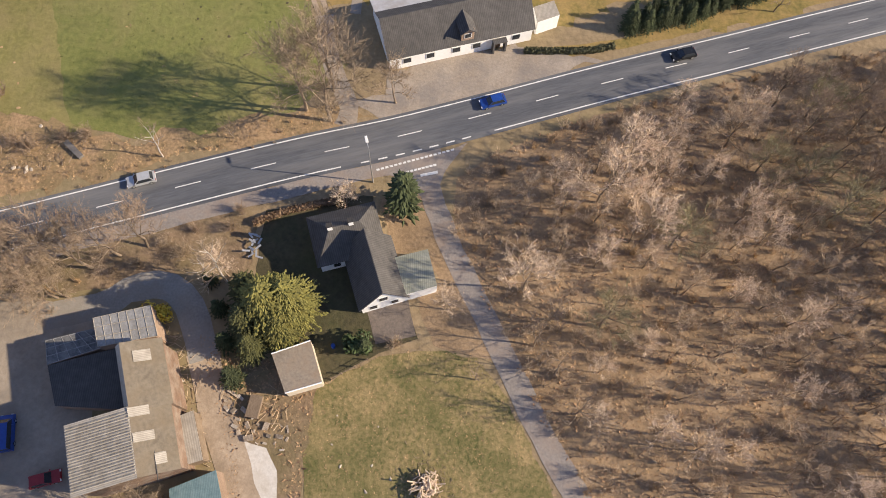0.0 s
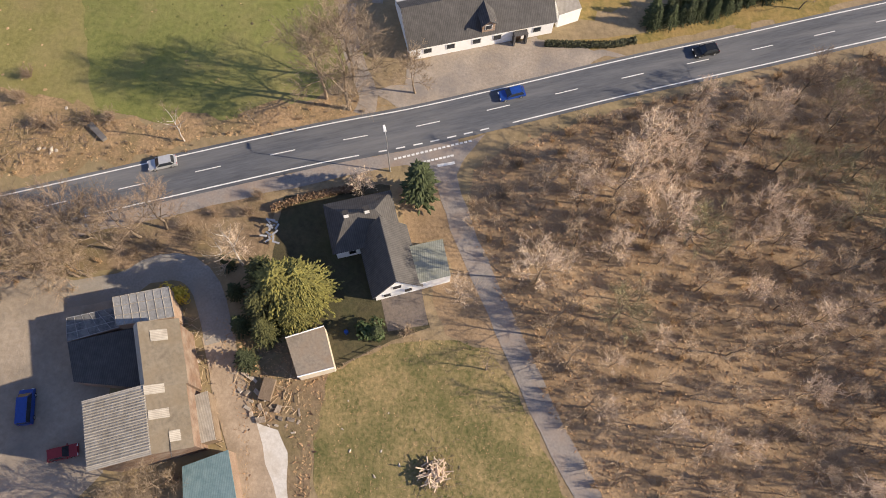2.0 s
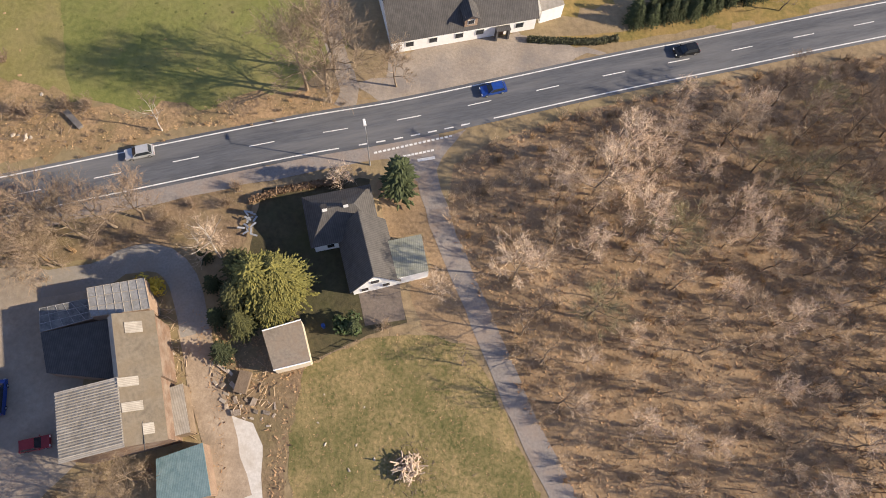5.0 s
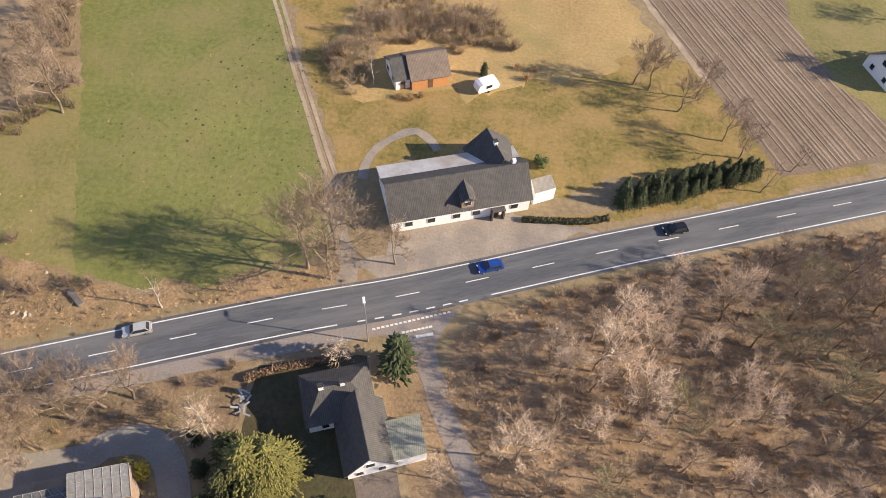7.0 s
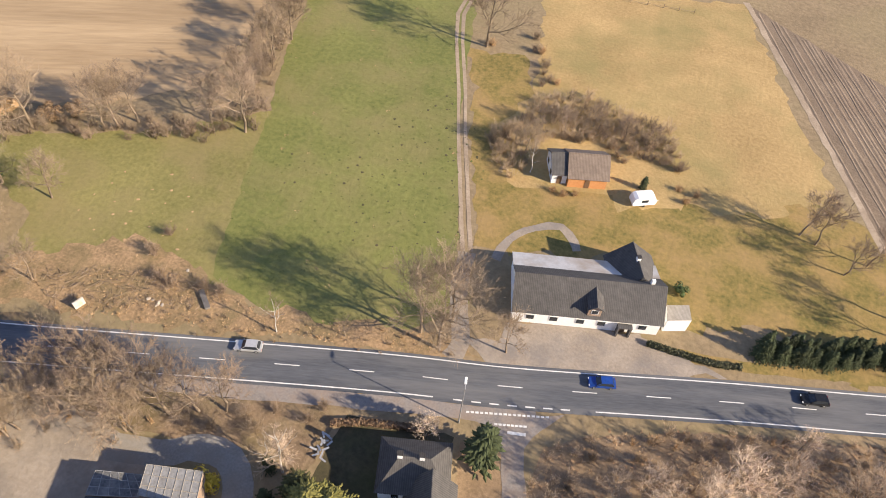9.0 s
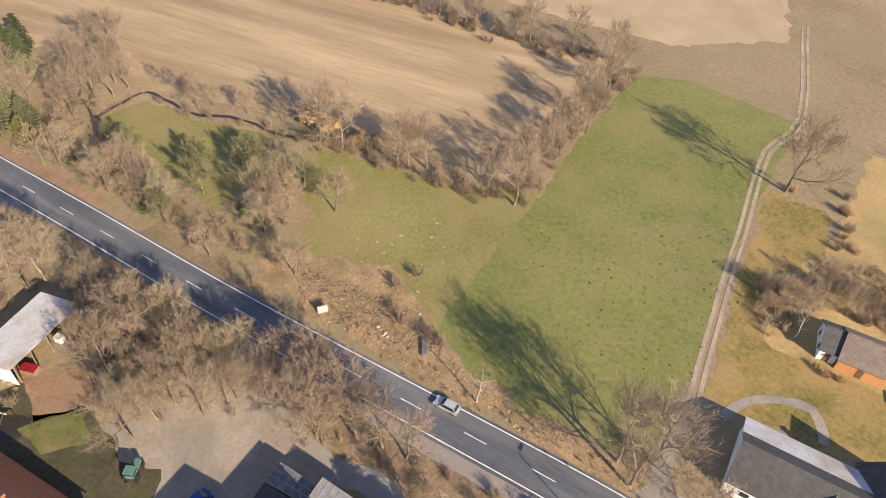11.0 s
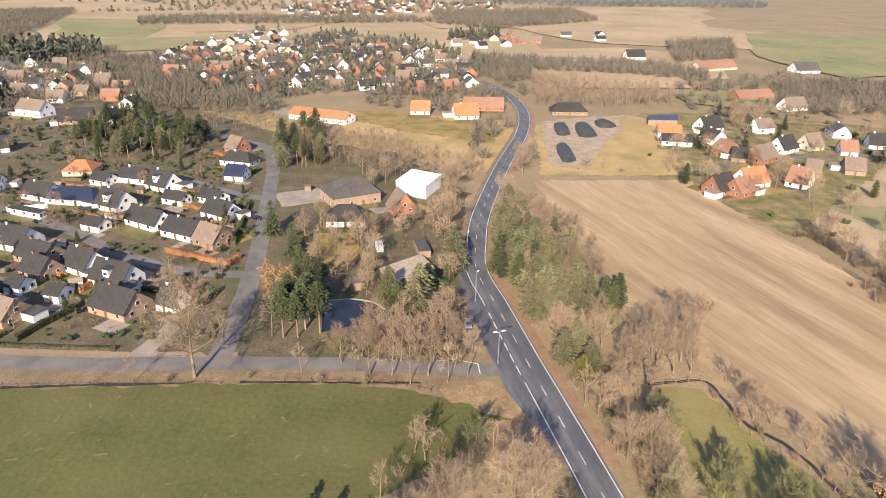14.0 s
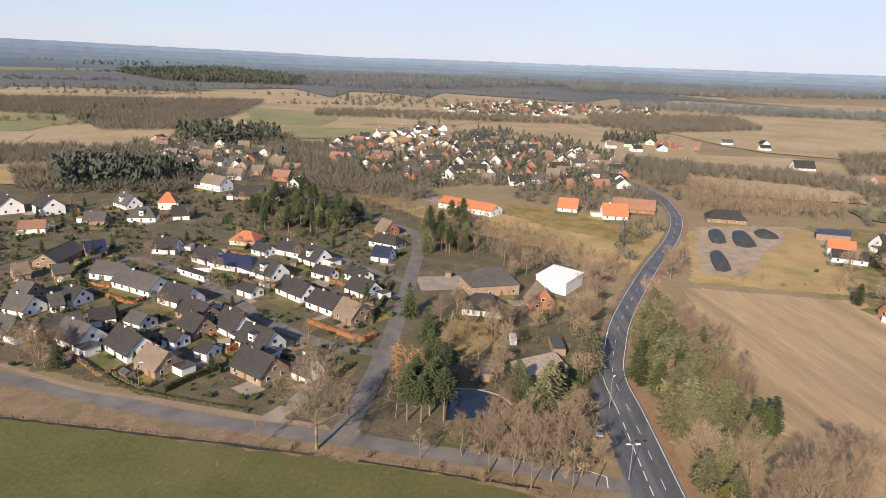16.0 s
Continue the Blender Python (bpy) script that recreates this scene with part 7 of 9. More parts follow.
# west of the main road
WEST = [(-229.3, 2.9), (-286.3, 3.6), (-277.3, 14.2), (-253.8, 26.9), (-217.7, 35.8), (-194.9, 29.4), (-169.6, 32.1), (-160.9, 20.9), (-183.6, 15.2), (-207.2, 9.3)]
grow(GREYFIR * 3 + DARK * 2 + BUDDING + ROAD_OAK[:2], off_line(scatter(WEST, 4.9, rng), ROAD_MID, 7.2), 0.55, 0.85, "conifers by the road")
plant(CYPRESS[1], *(-196.0, 38.3), 0.0, 1.35)
grow(ROAD_OAK + DARK, [(-178.8, 44.1), (-183.9, 51.0), (-181.5, 57.5), (-167.6, 38.8), (-167.5, 49.9)], 0.65, 0.85, "trees by the field corner")
grow(ROAD_OAK + SHRUB, [(-169.2, 24.9), (-172.2, 20.2), (-159.2, 27.6)], 0.6, 0.85, "trees by the road")
# around the pond and the side road
plant(ROAD_OAK[2], *(-147.7, -66.9), 0.0, 2.0)
grow(WILLOW, [(-184.3, -57.8)], 0.9, 1.0)
grow(SLIM + PINE, [(-168.4, -54.9), (-168.1, -51.7), (-168.6, -48.0), (-173.0, -47.2), (-176.0, -52.2), (-177.9, -47.2), (-171.5, -42.8)], 0.75, 0.95, "tall trees by the pond")
grow(SPRUCE, [(-204.8, -57.6), (-221.2, -64.6), (-196.2, -52.4), (-187.3, -50.3), (-191.6, -49.2), (-238.7, -77.3)], 0.7, 0.9, "conifers by the pond")
POND_TREES = [(-158.3, -36.5), (-170.8, -25.5), (-173.2, -11.7), (-163.1, -3.7), (-154.7, -1.6), (-149.1, -10.7), (-150.9, -23.6)]
grow(DARK * 3 + SLIM * 2, scatter(POND_TREES, 4.6, rng), 0.65, 0.9, "trees between pond and road")
grow(LAUREL + CYPRESS + GREYFIR, [(-186.9, -24.3), (-184.9, -20.8), (-187.6, -18.2), (-197.0, -16.6), (-201.7, -14.0), (-206.6, -11.4), (-215.0, -10.6), (-180.9, -18.6), (-192.5, -27.8)], 0.7, 1.1, "evergreens by the garden")
grow(ROAD_OAK, [(-204.7, -36.4), (-229.6, -44.3), (-236.0, -41.8), (-179.8, -9.7)], 0.6, 0.8, "garden trees")
grow(SHRUB, along([(-143.5, -86.3), (-148.1, -54.0), (-149.1, -20.3)], 14.0, 0.8), 0.5, 0.9, "roadside saplings")
grow(SLIM, along([(-143.6, -95.9), (-147.8, -73.1), (-156.0, -20.3)], 16.0, 1.0), 0.35, 0.55, "roadside saplings")
CENTRE = [(-241.6, -70.5), (-260.6, -56.3), (-265.4, -14.1), (-224.5, -9.0), (-199.7, -9.8), (-196.9, -26.2), (-193.8, -33.8), (-192.5, -46.9)]
grow(DARK * 2 + ROAD_OAK + SLIM, scatter(CENTRE, 7.5, rng, [[(-284.9, -70.1), (-292.7, -52.3), (-252.9, -43.6), (-246.4, -59.0)], [(-231.5, -39.8), (-240.8, -17.3), (-202.9, -10.9), (-195.3, -30.0)]]), 0.45, 0.7, "trees in the large garden", True, -1.5)
joined("garden_thicket", "bare shrubs and evergreens in the large garden", "thicket", LOW_DARK + LOW_SHRUB + LOW_LAUREL, [q for q in scatter(CENTRE, 3.6, rng) if clear_of_houses(q[0], q[1], -1.0) and noise.noise(Vector((q[0] * .07, q[1] * .07, 5.0))) > -0.1], 0.3, 0.8)
grow(DARK + SLIM * 2 + ROAD_OAK, scatter([(-316.4, -60.2), (-324.9, -20.1), (-265.4, -14.1), (-252.9, -43.6)], 7.0, rng, [[(-302.6, -49.5), (-318.1, -14.4), (-267.1, -10.1), (-247.3, -42.3)]]), 0.5, 0.85, "trees by the brick house", True, -1.5)
joined("pond_thicket", "bare shrubs along the side road by the pond", "thicket", LOW_DARK + LOW_SHRUB, scatter([(-167.2, -42.2), (-177.7, -27.0), (-170.5, -4.5), (-159.7, -3.4), (-160.9, -26.0)], 2.6, rng), 0.4, 0.8)
# village greenery
VILLAGE = [(-155.3, -179.7), (-158.9, -117.3), (-164.4, -69.1), (-214.4, -81.1), (-347.5, -115.8), (-402.1, -200.5), (-398.7, -308.4), (-274.3, -323.0)]
streets = [[(-156.1, -63.5), (-260.0, -91.0), (-338.5, -108.0), (-334.8, -115.8), (-206.6, -75.8), (-182.9, -71.0)]]
spots = scatter(VILLAGE, 13.0, rng, streets)
grow(LAUREL * 2 + CYPRESS * 2 + OPEN * 2 + SPRUCE[:1] + ROAD_OAK[:2] + DARK[:1], spots, 0.35, 0.65, "village garden plants", True, -1.5)
joined("garden_hedges", "hedges and bare shrubs between the gardens", "hedges", LOW_GARDEN + LOW_LEAFY * 2, [q for q in scatter(VILLAGE, 3.2, rng, streets) if clear_of_houses(q[0], q[1], -2.5) and noise.noise(Vector((q[0] * .06, q[1] * .06, 2.0))) > -0.12], 0.25, 0.7)
grow(CYPRESS + SPRUCE + DARK, scatter([(-165.6, -199.2), (-175.6, -187.3), (-169.9, -165.5), (-158.4, -151.6), (-157.1, -175.3)], 5.0, rng), 0.5, 0.8, "dark trees at the village corner")
grow(PINE * 2 + GREYFIR + CYPRESS[:1], scatter([(-367.4, -231.1), (-411.4, -221.8), (-371.5, -155.7), (-331.1, -150.2), (-325.3, -189.9)], 7.0, rng), 0.55, 0.9, "dark village conifers", True, 0)
BELT = [(-381.4, -119.7), (-396.2, -112.5), (-386.9, -92.7), (-365.6, -50.3), (-319.2, -12.1), (-315.2, -41.7), (-317.5, -57.8), (-322.4, -80.9), (-319.7, -98.5)]
grow(PINE * 2 + GREYFIR, scatter([(-374.1, -118.9), (-386.2, -94.2), (-328.9, -78.5), (-319.7, -98.5)], 6.0, rng), 0.7, 0.95, "pines of the tree belt")
joined("tree_belt", "belt of tall bare trees behind the village houses", "trees", LOW_TREE + LOW_SLIM * 2 + LOW_TREE, [q for q in scatter(BELT, 5.4, rng) if clear_of_houses(q[0], q[1], 0.5)], 0.75, 1.0)
joined("tree_stand", "bare trees standing before the orange-roofed hall", "trees", LOW_TREE + LOW_SLIM + LOW_TREE, [q for q in scatter([(-428.6, -189.4), (-410.8, -128.0), (-417.5, -79.8), (-386.2, -119.6), (-392.1, -164.9)], 5.6, rng) if clear_of_houses(q[0], q[1], 0.5)], 0.7, 0.95)
joined("far_tree_belt", "long belt of bare trees beyond the covered heaps", "trees", LOW_TREE + LOW_SLIM + LOW_TREE, [q for q in scatter([(-594.3, 25.9), (-572.5, 59.8), (-541.1, 129.1), (-499.5, 120.3), (-487.0, 59.6), (-493.5, 23.7)], 5.8, rng) if clear_of_houses(q[0], q[1], 0.5)], 0.8, 1.1)
grow(ROAD_OAK + DARK, off_line(scatter([(-442.5, 21.1), (-324.7, 20.2), (-315.3, 8.5), (-383.0, 13.1)], 8.0, rng), ROAD_MID, 7.0), 0.7, 0.9, "roadside trees")
grow(ROAD_OAK + DARK, scatter([(-320.3, -9.7), (-326.0, -17.6), (-290.3, -21.1), (-242.3, -13.6), (-279.5, -12.2)], 7.0, rng), 0.7, 0.9, "roadside trees")
grow(SHRUB + OPEN, along([(-336.4, 26.5), (-336.8, 47.8), (-339.7, 64.2), (-336.7, 85.8)], 9.0, 2.0), 0.5, 0.9, "field edge shrubs")
grow(LAUREL + OPEN + SPRUCE[:1] + ROAD_OAK, scatter([(-351.9, 71.0), (-302.4, 95.6), (-259.3, 114.1), (-263.9, 151.9), (-468.3, 254.9), (-484.8, 137.8)], 14.0, rng), 0.5, 0.9, "eastern garden plants", True, -1)
plant(CYPRESS[0], *(-321.3, 86.3), 0.0, 1.2)
plant(CYPRESS[1], *(-311.1, 163.0), 0.0, 1.0)

# ---- far woods and villages ----


def clump_mesh(seed, mat, pointed):
    """A far tree: a loose dome of small sprays, or an upright cone of them."""
    r = random.Random(seed)
    g = Geo()
    if pointed:
        for i in range(18):
            a, u = r.uniform(0, 6.283), r.random()
            k = (1 - u) * .55 * r.uniform(.55, 1.05)
            c = Vector((math.cos(a) * k, math.sin(a) * k, u * 1.3 + .05))
            d = Vector((r.gauss(0, 1), r.gauss(0, 1), r.gauss(0, .8) + .8)).normalized() * r.uniform(.14, .3)
            s = d.cross(Vector((r.gauss(0, 1), r.gauss(0, 1), r.gauss(0, 1)))).normalized() * r.uniform(.1, .22)
            g.add([tuple(c - d), tuple(c + s), tuple(c + d * 1.2), tuple(c - s)], [(0, 1, 2, 3)])
    else:
        for i in range(58):
            a, u = r.uniform(0, 6.283), r.uniform(.3, 1.1)
            k = .8 * math.sqrt(max(0.05, 1 - ((u - .6) / .62) ** 2)) * r.uniform(.5, 1.0)
            tip = Vector((math.cos(a) * k, math.sin(a) * k, u))
            root = Vector((tip.x * .35, tip.y * .35, u * r.uniform(.35, .65)))
            g.blade(root, tip, r.uniform(.016, .034), r.uniform(0, 3.14))
    g.beam((0, 0, -.05), (0, 0, .6), .04, .02, 3)
    return g.mesh("clump", mat)


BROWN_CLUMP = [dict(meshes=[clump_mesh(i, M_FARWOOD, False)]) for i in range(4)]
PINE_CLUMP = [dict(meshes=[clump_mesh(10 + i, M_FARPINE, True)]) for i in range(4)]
# far houses: a few kinds, set many times
FAR = []
for i, (L, W, top, roof, wall) in enumerate(((11, 10, 7.5, GREY, M_WHITE), (12, 10, 7.5, RU, M_BRICK), (11, 10, 8.0, BR, M_WHITE), (13, 10, 7.0, SL, M_WHITE), (10, 9, 7.0, BR, M_BROWNBRICK), (15, 11, 7.0, GREY, M_CREAM), (11, 10, 8.0, BR, M_BRICK), (12, 10, 7.0, GREY, M_WHITE))):
    FAR.append(house((5000.0, 0.0), (5000.0 + L, 0.0), W, 3.4, top, roof, wall, f"distant {WALLWORD[wall]} house under a {ROOFWORD[roof]} roof", group="far village houses", doors=False, plain=True))
    for fx, fy, turn in ((-L * .25, -W / 2, math.pi), (L / 2, 0, -math.pi / 2)):
        part("window", PANE, FAR[-1], Matrix.Translation((fx, fy, 1.7)) @ Matrix.Rotation(turn, 4, "Z") @ Matrix.Diagonal((1.5, 1, 1.1, 1)))
far_spots = []
for spacing, pts in (
    (21, [(-542.0, -232.1), (-697.6, -250.4), (-872.6, -209.4), (-798.3, -99.1), (-664.7, -24.0), (-554.3, -22.0), (-524.1, -77.6), (-538.9, -115.6), (-504.2, -177.8)]),
    (25, [(-605.4, -486.9), (-606.2, -387.8), (-519.7, -269.9), (-441.4, -229.9), (-449.6, -285.1), (-501.5, -390.4)]),
    (22, [(-671.8, -322.5), (-866.8, -329.7), (-922.1, -282.2), (-719.5, -217.6), (-542.0, -232.1), (-558.2, -266.1)]),
    (30, [(-1372.8, -430.6), (-1619.2, -344.8), (-1573.3, -195.3), (-1317.6, -171.8), (-1152.0, -319.5)]),
    (34, [(-1543.3, -179.2), (-1616.4, -17.1), (-1418.5, -23.8), (-1343.2, -143.9)]),
    (30, [(-541.7, -440.9), (-547.2, -349.1), (-509.4, -287.4), (-479.8, -309.9), (-484.4, -387.8)]),
    (34, [(-865.7, -54.8), (-900.7, 54.7), (-851.3, 52.5), (-796.5, -49.4)]),
    (32, [(-983.2, -12.5), (-1010.5, 136.3), (-896.5, 122.5), (-858.2, -9.2)]),
    (30, [(-890.4, 157.3), (-886.7, 202.4), (-825.2, 189.4), (-817.0, 145.5)]),
    (70, [(-2590.2, -350.0), (-2940.2, 148.0), (-2380.6, 122.4), (-2124.5, -284.8)]),
):
    far_spots += scatter(pts, spacing, rng, tries=4000)
east = [q for q in scatter([(-469.8, 98.3), (-460.5, 148.9), (-458.0, 239.0), (-361.3, 214.2), (-382.8, 177.9), (-378.6, 147.8), (-361.6, 103.4)], 19, rng, tries=900) if clear_of_houses(q[0], q[1], 3.0)]
far_spots = east[:4] + far_spots
for i, (x, y) in enumerate(far_spots[:265]):
    src = FAR[i % len(FAR)] if i >= len(FAR) else None
    turn = rng.choice((0.3, 1.87)) + rng.uniform(-.35, .35)
    if src is None:
        FAR[i].matrix_basis = at(x, y, 0, turn)
    else:
        copy_thing(src, at(x, y, 0, turn))
    BUILT.append((x, y, 7.0))
MID_TREES = [(-560.0, -280.0), (-505.0, -205.0), (-478.0, -165.0), (-452.0, -140.0), (-432.0, -150.0), (-440.0, -200.0), (-470.0, -255.0), (-500.0, -300.0)]
# clumps for the farthest woods, with haze in the base colour
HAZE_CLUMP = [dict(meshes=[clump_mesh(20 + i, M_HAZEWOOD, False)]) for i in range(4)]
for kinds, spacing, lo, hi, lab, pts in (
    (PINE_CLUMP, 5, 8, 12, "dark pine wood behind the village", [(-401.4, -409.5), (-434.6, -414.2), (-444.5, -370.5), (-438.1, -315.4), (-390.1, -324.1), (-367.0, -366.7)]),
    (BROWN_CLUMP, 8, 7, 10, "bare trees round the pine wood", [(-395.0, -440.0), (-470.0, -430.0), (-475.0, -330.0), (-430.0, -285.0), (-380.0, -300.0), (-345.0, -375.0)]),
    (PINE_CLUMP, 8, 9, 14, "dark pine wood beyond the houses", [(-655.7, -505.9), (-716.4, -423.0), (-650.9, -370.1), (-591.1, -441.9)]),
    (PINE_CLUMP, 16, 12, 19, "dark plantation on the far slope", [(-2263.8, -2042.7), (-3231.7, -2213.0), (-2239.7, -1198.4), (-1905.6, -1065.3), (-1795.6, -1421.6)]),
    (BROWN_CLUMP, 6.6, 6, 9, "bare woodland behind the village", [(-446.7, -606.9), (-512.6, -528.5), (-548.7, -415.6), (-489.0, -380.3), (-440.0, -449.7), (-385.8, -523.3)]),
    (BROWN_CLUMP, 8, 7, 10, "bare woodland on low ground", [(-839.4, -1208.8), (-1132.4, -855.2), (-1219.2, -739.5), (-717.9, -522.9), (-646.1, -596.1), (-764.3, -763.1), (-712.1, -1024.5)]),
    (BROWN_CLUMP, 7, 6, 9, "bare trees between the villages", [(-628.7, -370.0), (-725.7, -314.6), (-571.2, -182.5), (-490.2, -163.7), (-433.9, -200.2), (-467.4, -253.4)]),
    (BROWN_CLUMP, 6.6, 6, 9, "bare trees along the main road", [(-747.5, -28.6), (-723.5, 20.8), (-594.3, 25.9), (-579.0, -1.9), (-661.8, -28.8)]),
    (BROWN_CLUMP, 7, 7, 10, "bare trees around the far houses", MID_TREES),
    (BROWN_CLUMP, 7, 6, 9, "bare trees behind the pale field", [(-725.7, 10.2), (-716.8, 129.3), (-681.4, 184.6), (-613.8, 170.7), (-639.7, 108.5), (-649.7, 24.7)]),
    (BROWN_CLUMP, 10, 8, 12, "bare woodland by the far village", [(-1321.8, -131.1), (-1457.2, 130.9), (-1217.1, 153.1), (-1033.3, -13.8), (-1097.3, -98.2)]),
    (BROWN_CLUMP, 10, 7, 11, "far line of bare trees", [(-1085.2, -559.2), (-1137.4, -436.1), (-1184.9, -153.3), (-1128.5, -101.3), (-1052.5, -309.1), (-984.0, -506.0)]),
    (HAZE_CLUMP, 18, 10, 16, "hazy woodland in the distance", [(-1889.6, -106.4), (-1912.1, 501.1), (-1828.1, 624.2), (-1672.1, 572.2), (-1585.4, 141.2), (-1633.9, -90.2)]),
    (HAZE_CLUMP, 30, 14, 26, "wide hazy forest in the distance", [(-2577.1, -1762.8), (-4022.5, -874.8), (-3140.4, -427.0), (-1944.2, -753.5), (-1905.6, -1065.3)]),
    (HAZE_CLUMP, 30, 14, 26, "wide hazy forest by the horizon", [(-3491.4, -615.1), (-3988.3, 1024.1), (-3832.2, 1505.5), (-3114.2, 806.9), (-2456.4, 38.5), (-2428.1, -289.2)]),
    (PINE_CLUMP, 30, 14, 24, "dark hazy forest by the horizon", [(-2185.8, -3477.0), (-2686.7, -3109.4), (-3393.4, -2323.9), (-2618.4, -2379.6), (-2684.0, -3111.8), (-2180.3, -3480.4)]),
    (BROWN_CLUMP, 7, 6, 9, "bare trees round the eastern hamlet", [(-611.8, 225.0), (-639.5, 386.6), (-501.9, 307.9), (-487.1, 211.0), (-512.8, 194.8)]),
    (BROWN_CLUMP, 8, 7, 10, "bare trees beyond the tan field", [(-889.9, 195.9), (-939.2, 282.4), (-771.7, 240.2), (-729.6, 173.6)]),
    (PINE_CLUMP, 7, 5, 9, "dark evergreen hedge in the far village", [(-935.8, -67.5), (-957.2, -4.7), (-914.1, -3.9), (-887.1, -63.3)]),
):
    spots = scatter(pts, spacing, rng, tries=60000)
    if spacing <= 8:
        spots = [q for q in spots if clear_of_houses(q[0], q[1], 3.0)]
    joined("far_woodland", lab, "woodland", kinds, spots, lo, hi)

# dark forest colour with a slight blue of haze painted in
M_FOREST = material("distant_forest_haze_tint", (0.074, 0.082, 0.084), (0.125, 0.132, 0.130), (260.0, 40.0), 0.97, 0.0, coord="World", third=(0.15, 0.15, 0.13), third_size=420.0)
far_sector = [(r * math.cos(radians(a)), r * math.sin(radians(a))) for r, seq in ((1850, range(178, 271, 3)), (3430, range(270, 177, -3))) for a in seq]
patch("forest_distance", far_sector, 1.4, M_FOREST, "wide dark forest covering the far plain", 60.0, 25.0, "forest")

# belts and copses between the distant fields
belt_spots, haze_spots = [], []
for i in range(60):
    far = rng.uniform(650, 3300)
    a = radians(rng.uniform(186, 262))
    c = Vector((math.cos(a), math.sin(a), 0)) * far
    run_a = a + math.pi / 2 + rng.uniform(-.5, .5)
    d = Vector((math.cos(run_a), math.sin(run_a), 0))
    length, deep = rng.uniform(.05, .22) * far, rng.uniform(8, 22) * (1 + far / 1500)
    n = int(length / (6 + far / 300))
    for k in range(n):
        q = c + d * (k / n - .5) * length + Vector((rng.gauss(0, 1), rng.gauss(0, 1), 0)) * deep * .5
        (haze_spots if far > 1900 else belt_spots).append((q.x, q.y))
joined("far_belts", "bare tree belts and copses between distant fields", "trees", BROWN_CLUMP * 3 + PINE_CLUMP, belt_spots, 6, 10)
joined("hazy_belts", "haze-tinted tree belts between the farthest fields", "trees", HAZE_CLUMP, haze_spots, 9, 16)

joined("far_village_trees", "bare trees among the far village houses", "trees", BROWN_CLUMP * 3 + PINE_CLUMP, [q for q in scatter([(-506.9, -235.8), (-730.2, -262.7), (-929.8, -223.9), (-842.4, -98.7), (-670.4, -14.3), (-543.9, -17.3), (-508.0, -74.8), (-519.1, -110.9), (-471.6, -174.2)], 7.2, rng, tries=16000) if clear_of_houses(q[0], q[1], 0.5)], 5.5, 9)

# scattered trees round the far houses, the orange-roofed farm and the road out of the village
tree_rng = random.Random(77)
for spacing, lo, hi, lab, pts in (
    (9.0, 6, 9, "bare trees round the orange-roofed farm", [(-535.0, -95.0), (-475.0, -88.0), (-448.0, -50.0), (-470.0, -12.0), (-545.0, -8.0)]),
    (9.0, 6, 9, "bare trees by the road out of the village", [(-345.0, -14.0), (-352.0, 16.0), (-450.0, 14.0), (-560.0, 22.0), (-600.0, 10.0), (-470.0, -12.0)]),
    (9.5, 6, 10, "bare trees among the houses by the pine wood", [(-505.0, -470.0), (-640.0, -500.0), (-720.0, -400.0), (-555.0, -275.0), (-450.0, -235.0), (-440.0, -290.0)]),
    (10.0, 6, 9, "bare trees round the eastern farms", [(-490.0, 125.0), (-585.0, 140.0), (-660.0, 260.0), (-520.0, 260.0), (-455.0, 160.0)]),
    (17.0, 8, 12, "bare trees about the farthest houses", [(-1372.8, -440.0), (-1640.0, -350.0), (-1616.4, -10.0), (-1418.5, -10.0), (-1150.0, -320.0)]),
):
    spots = [q for q in off_line(scatter(pts, spacing, tree_rng, tries=9000), ROAD_MID, 8.5) if clear_of_houses(q[0], q[1], 0.5) and noise.noise(Vector((q[0] * .03, q[1] * .03, 5.0))) > -0.2]
    joined("far_trees", lab, "trees", BROWN_CLUMP * 4 + PINE_CLUMP[:1], spots, lo, hi)

# ---- vehicles, lamps, fences and small things ----


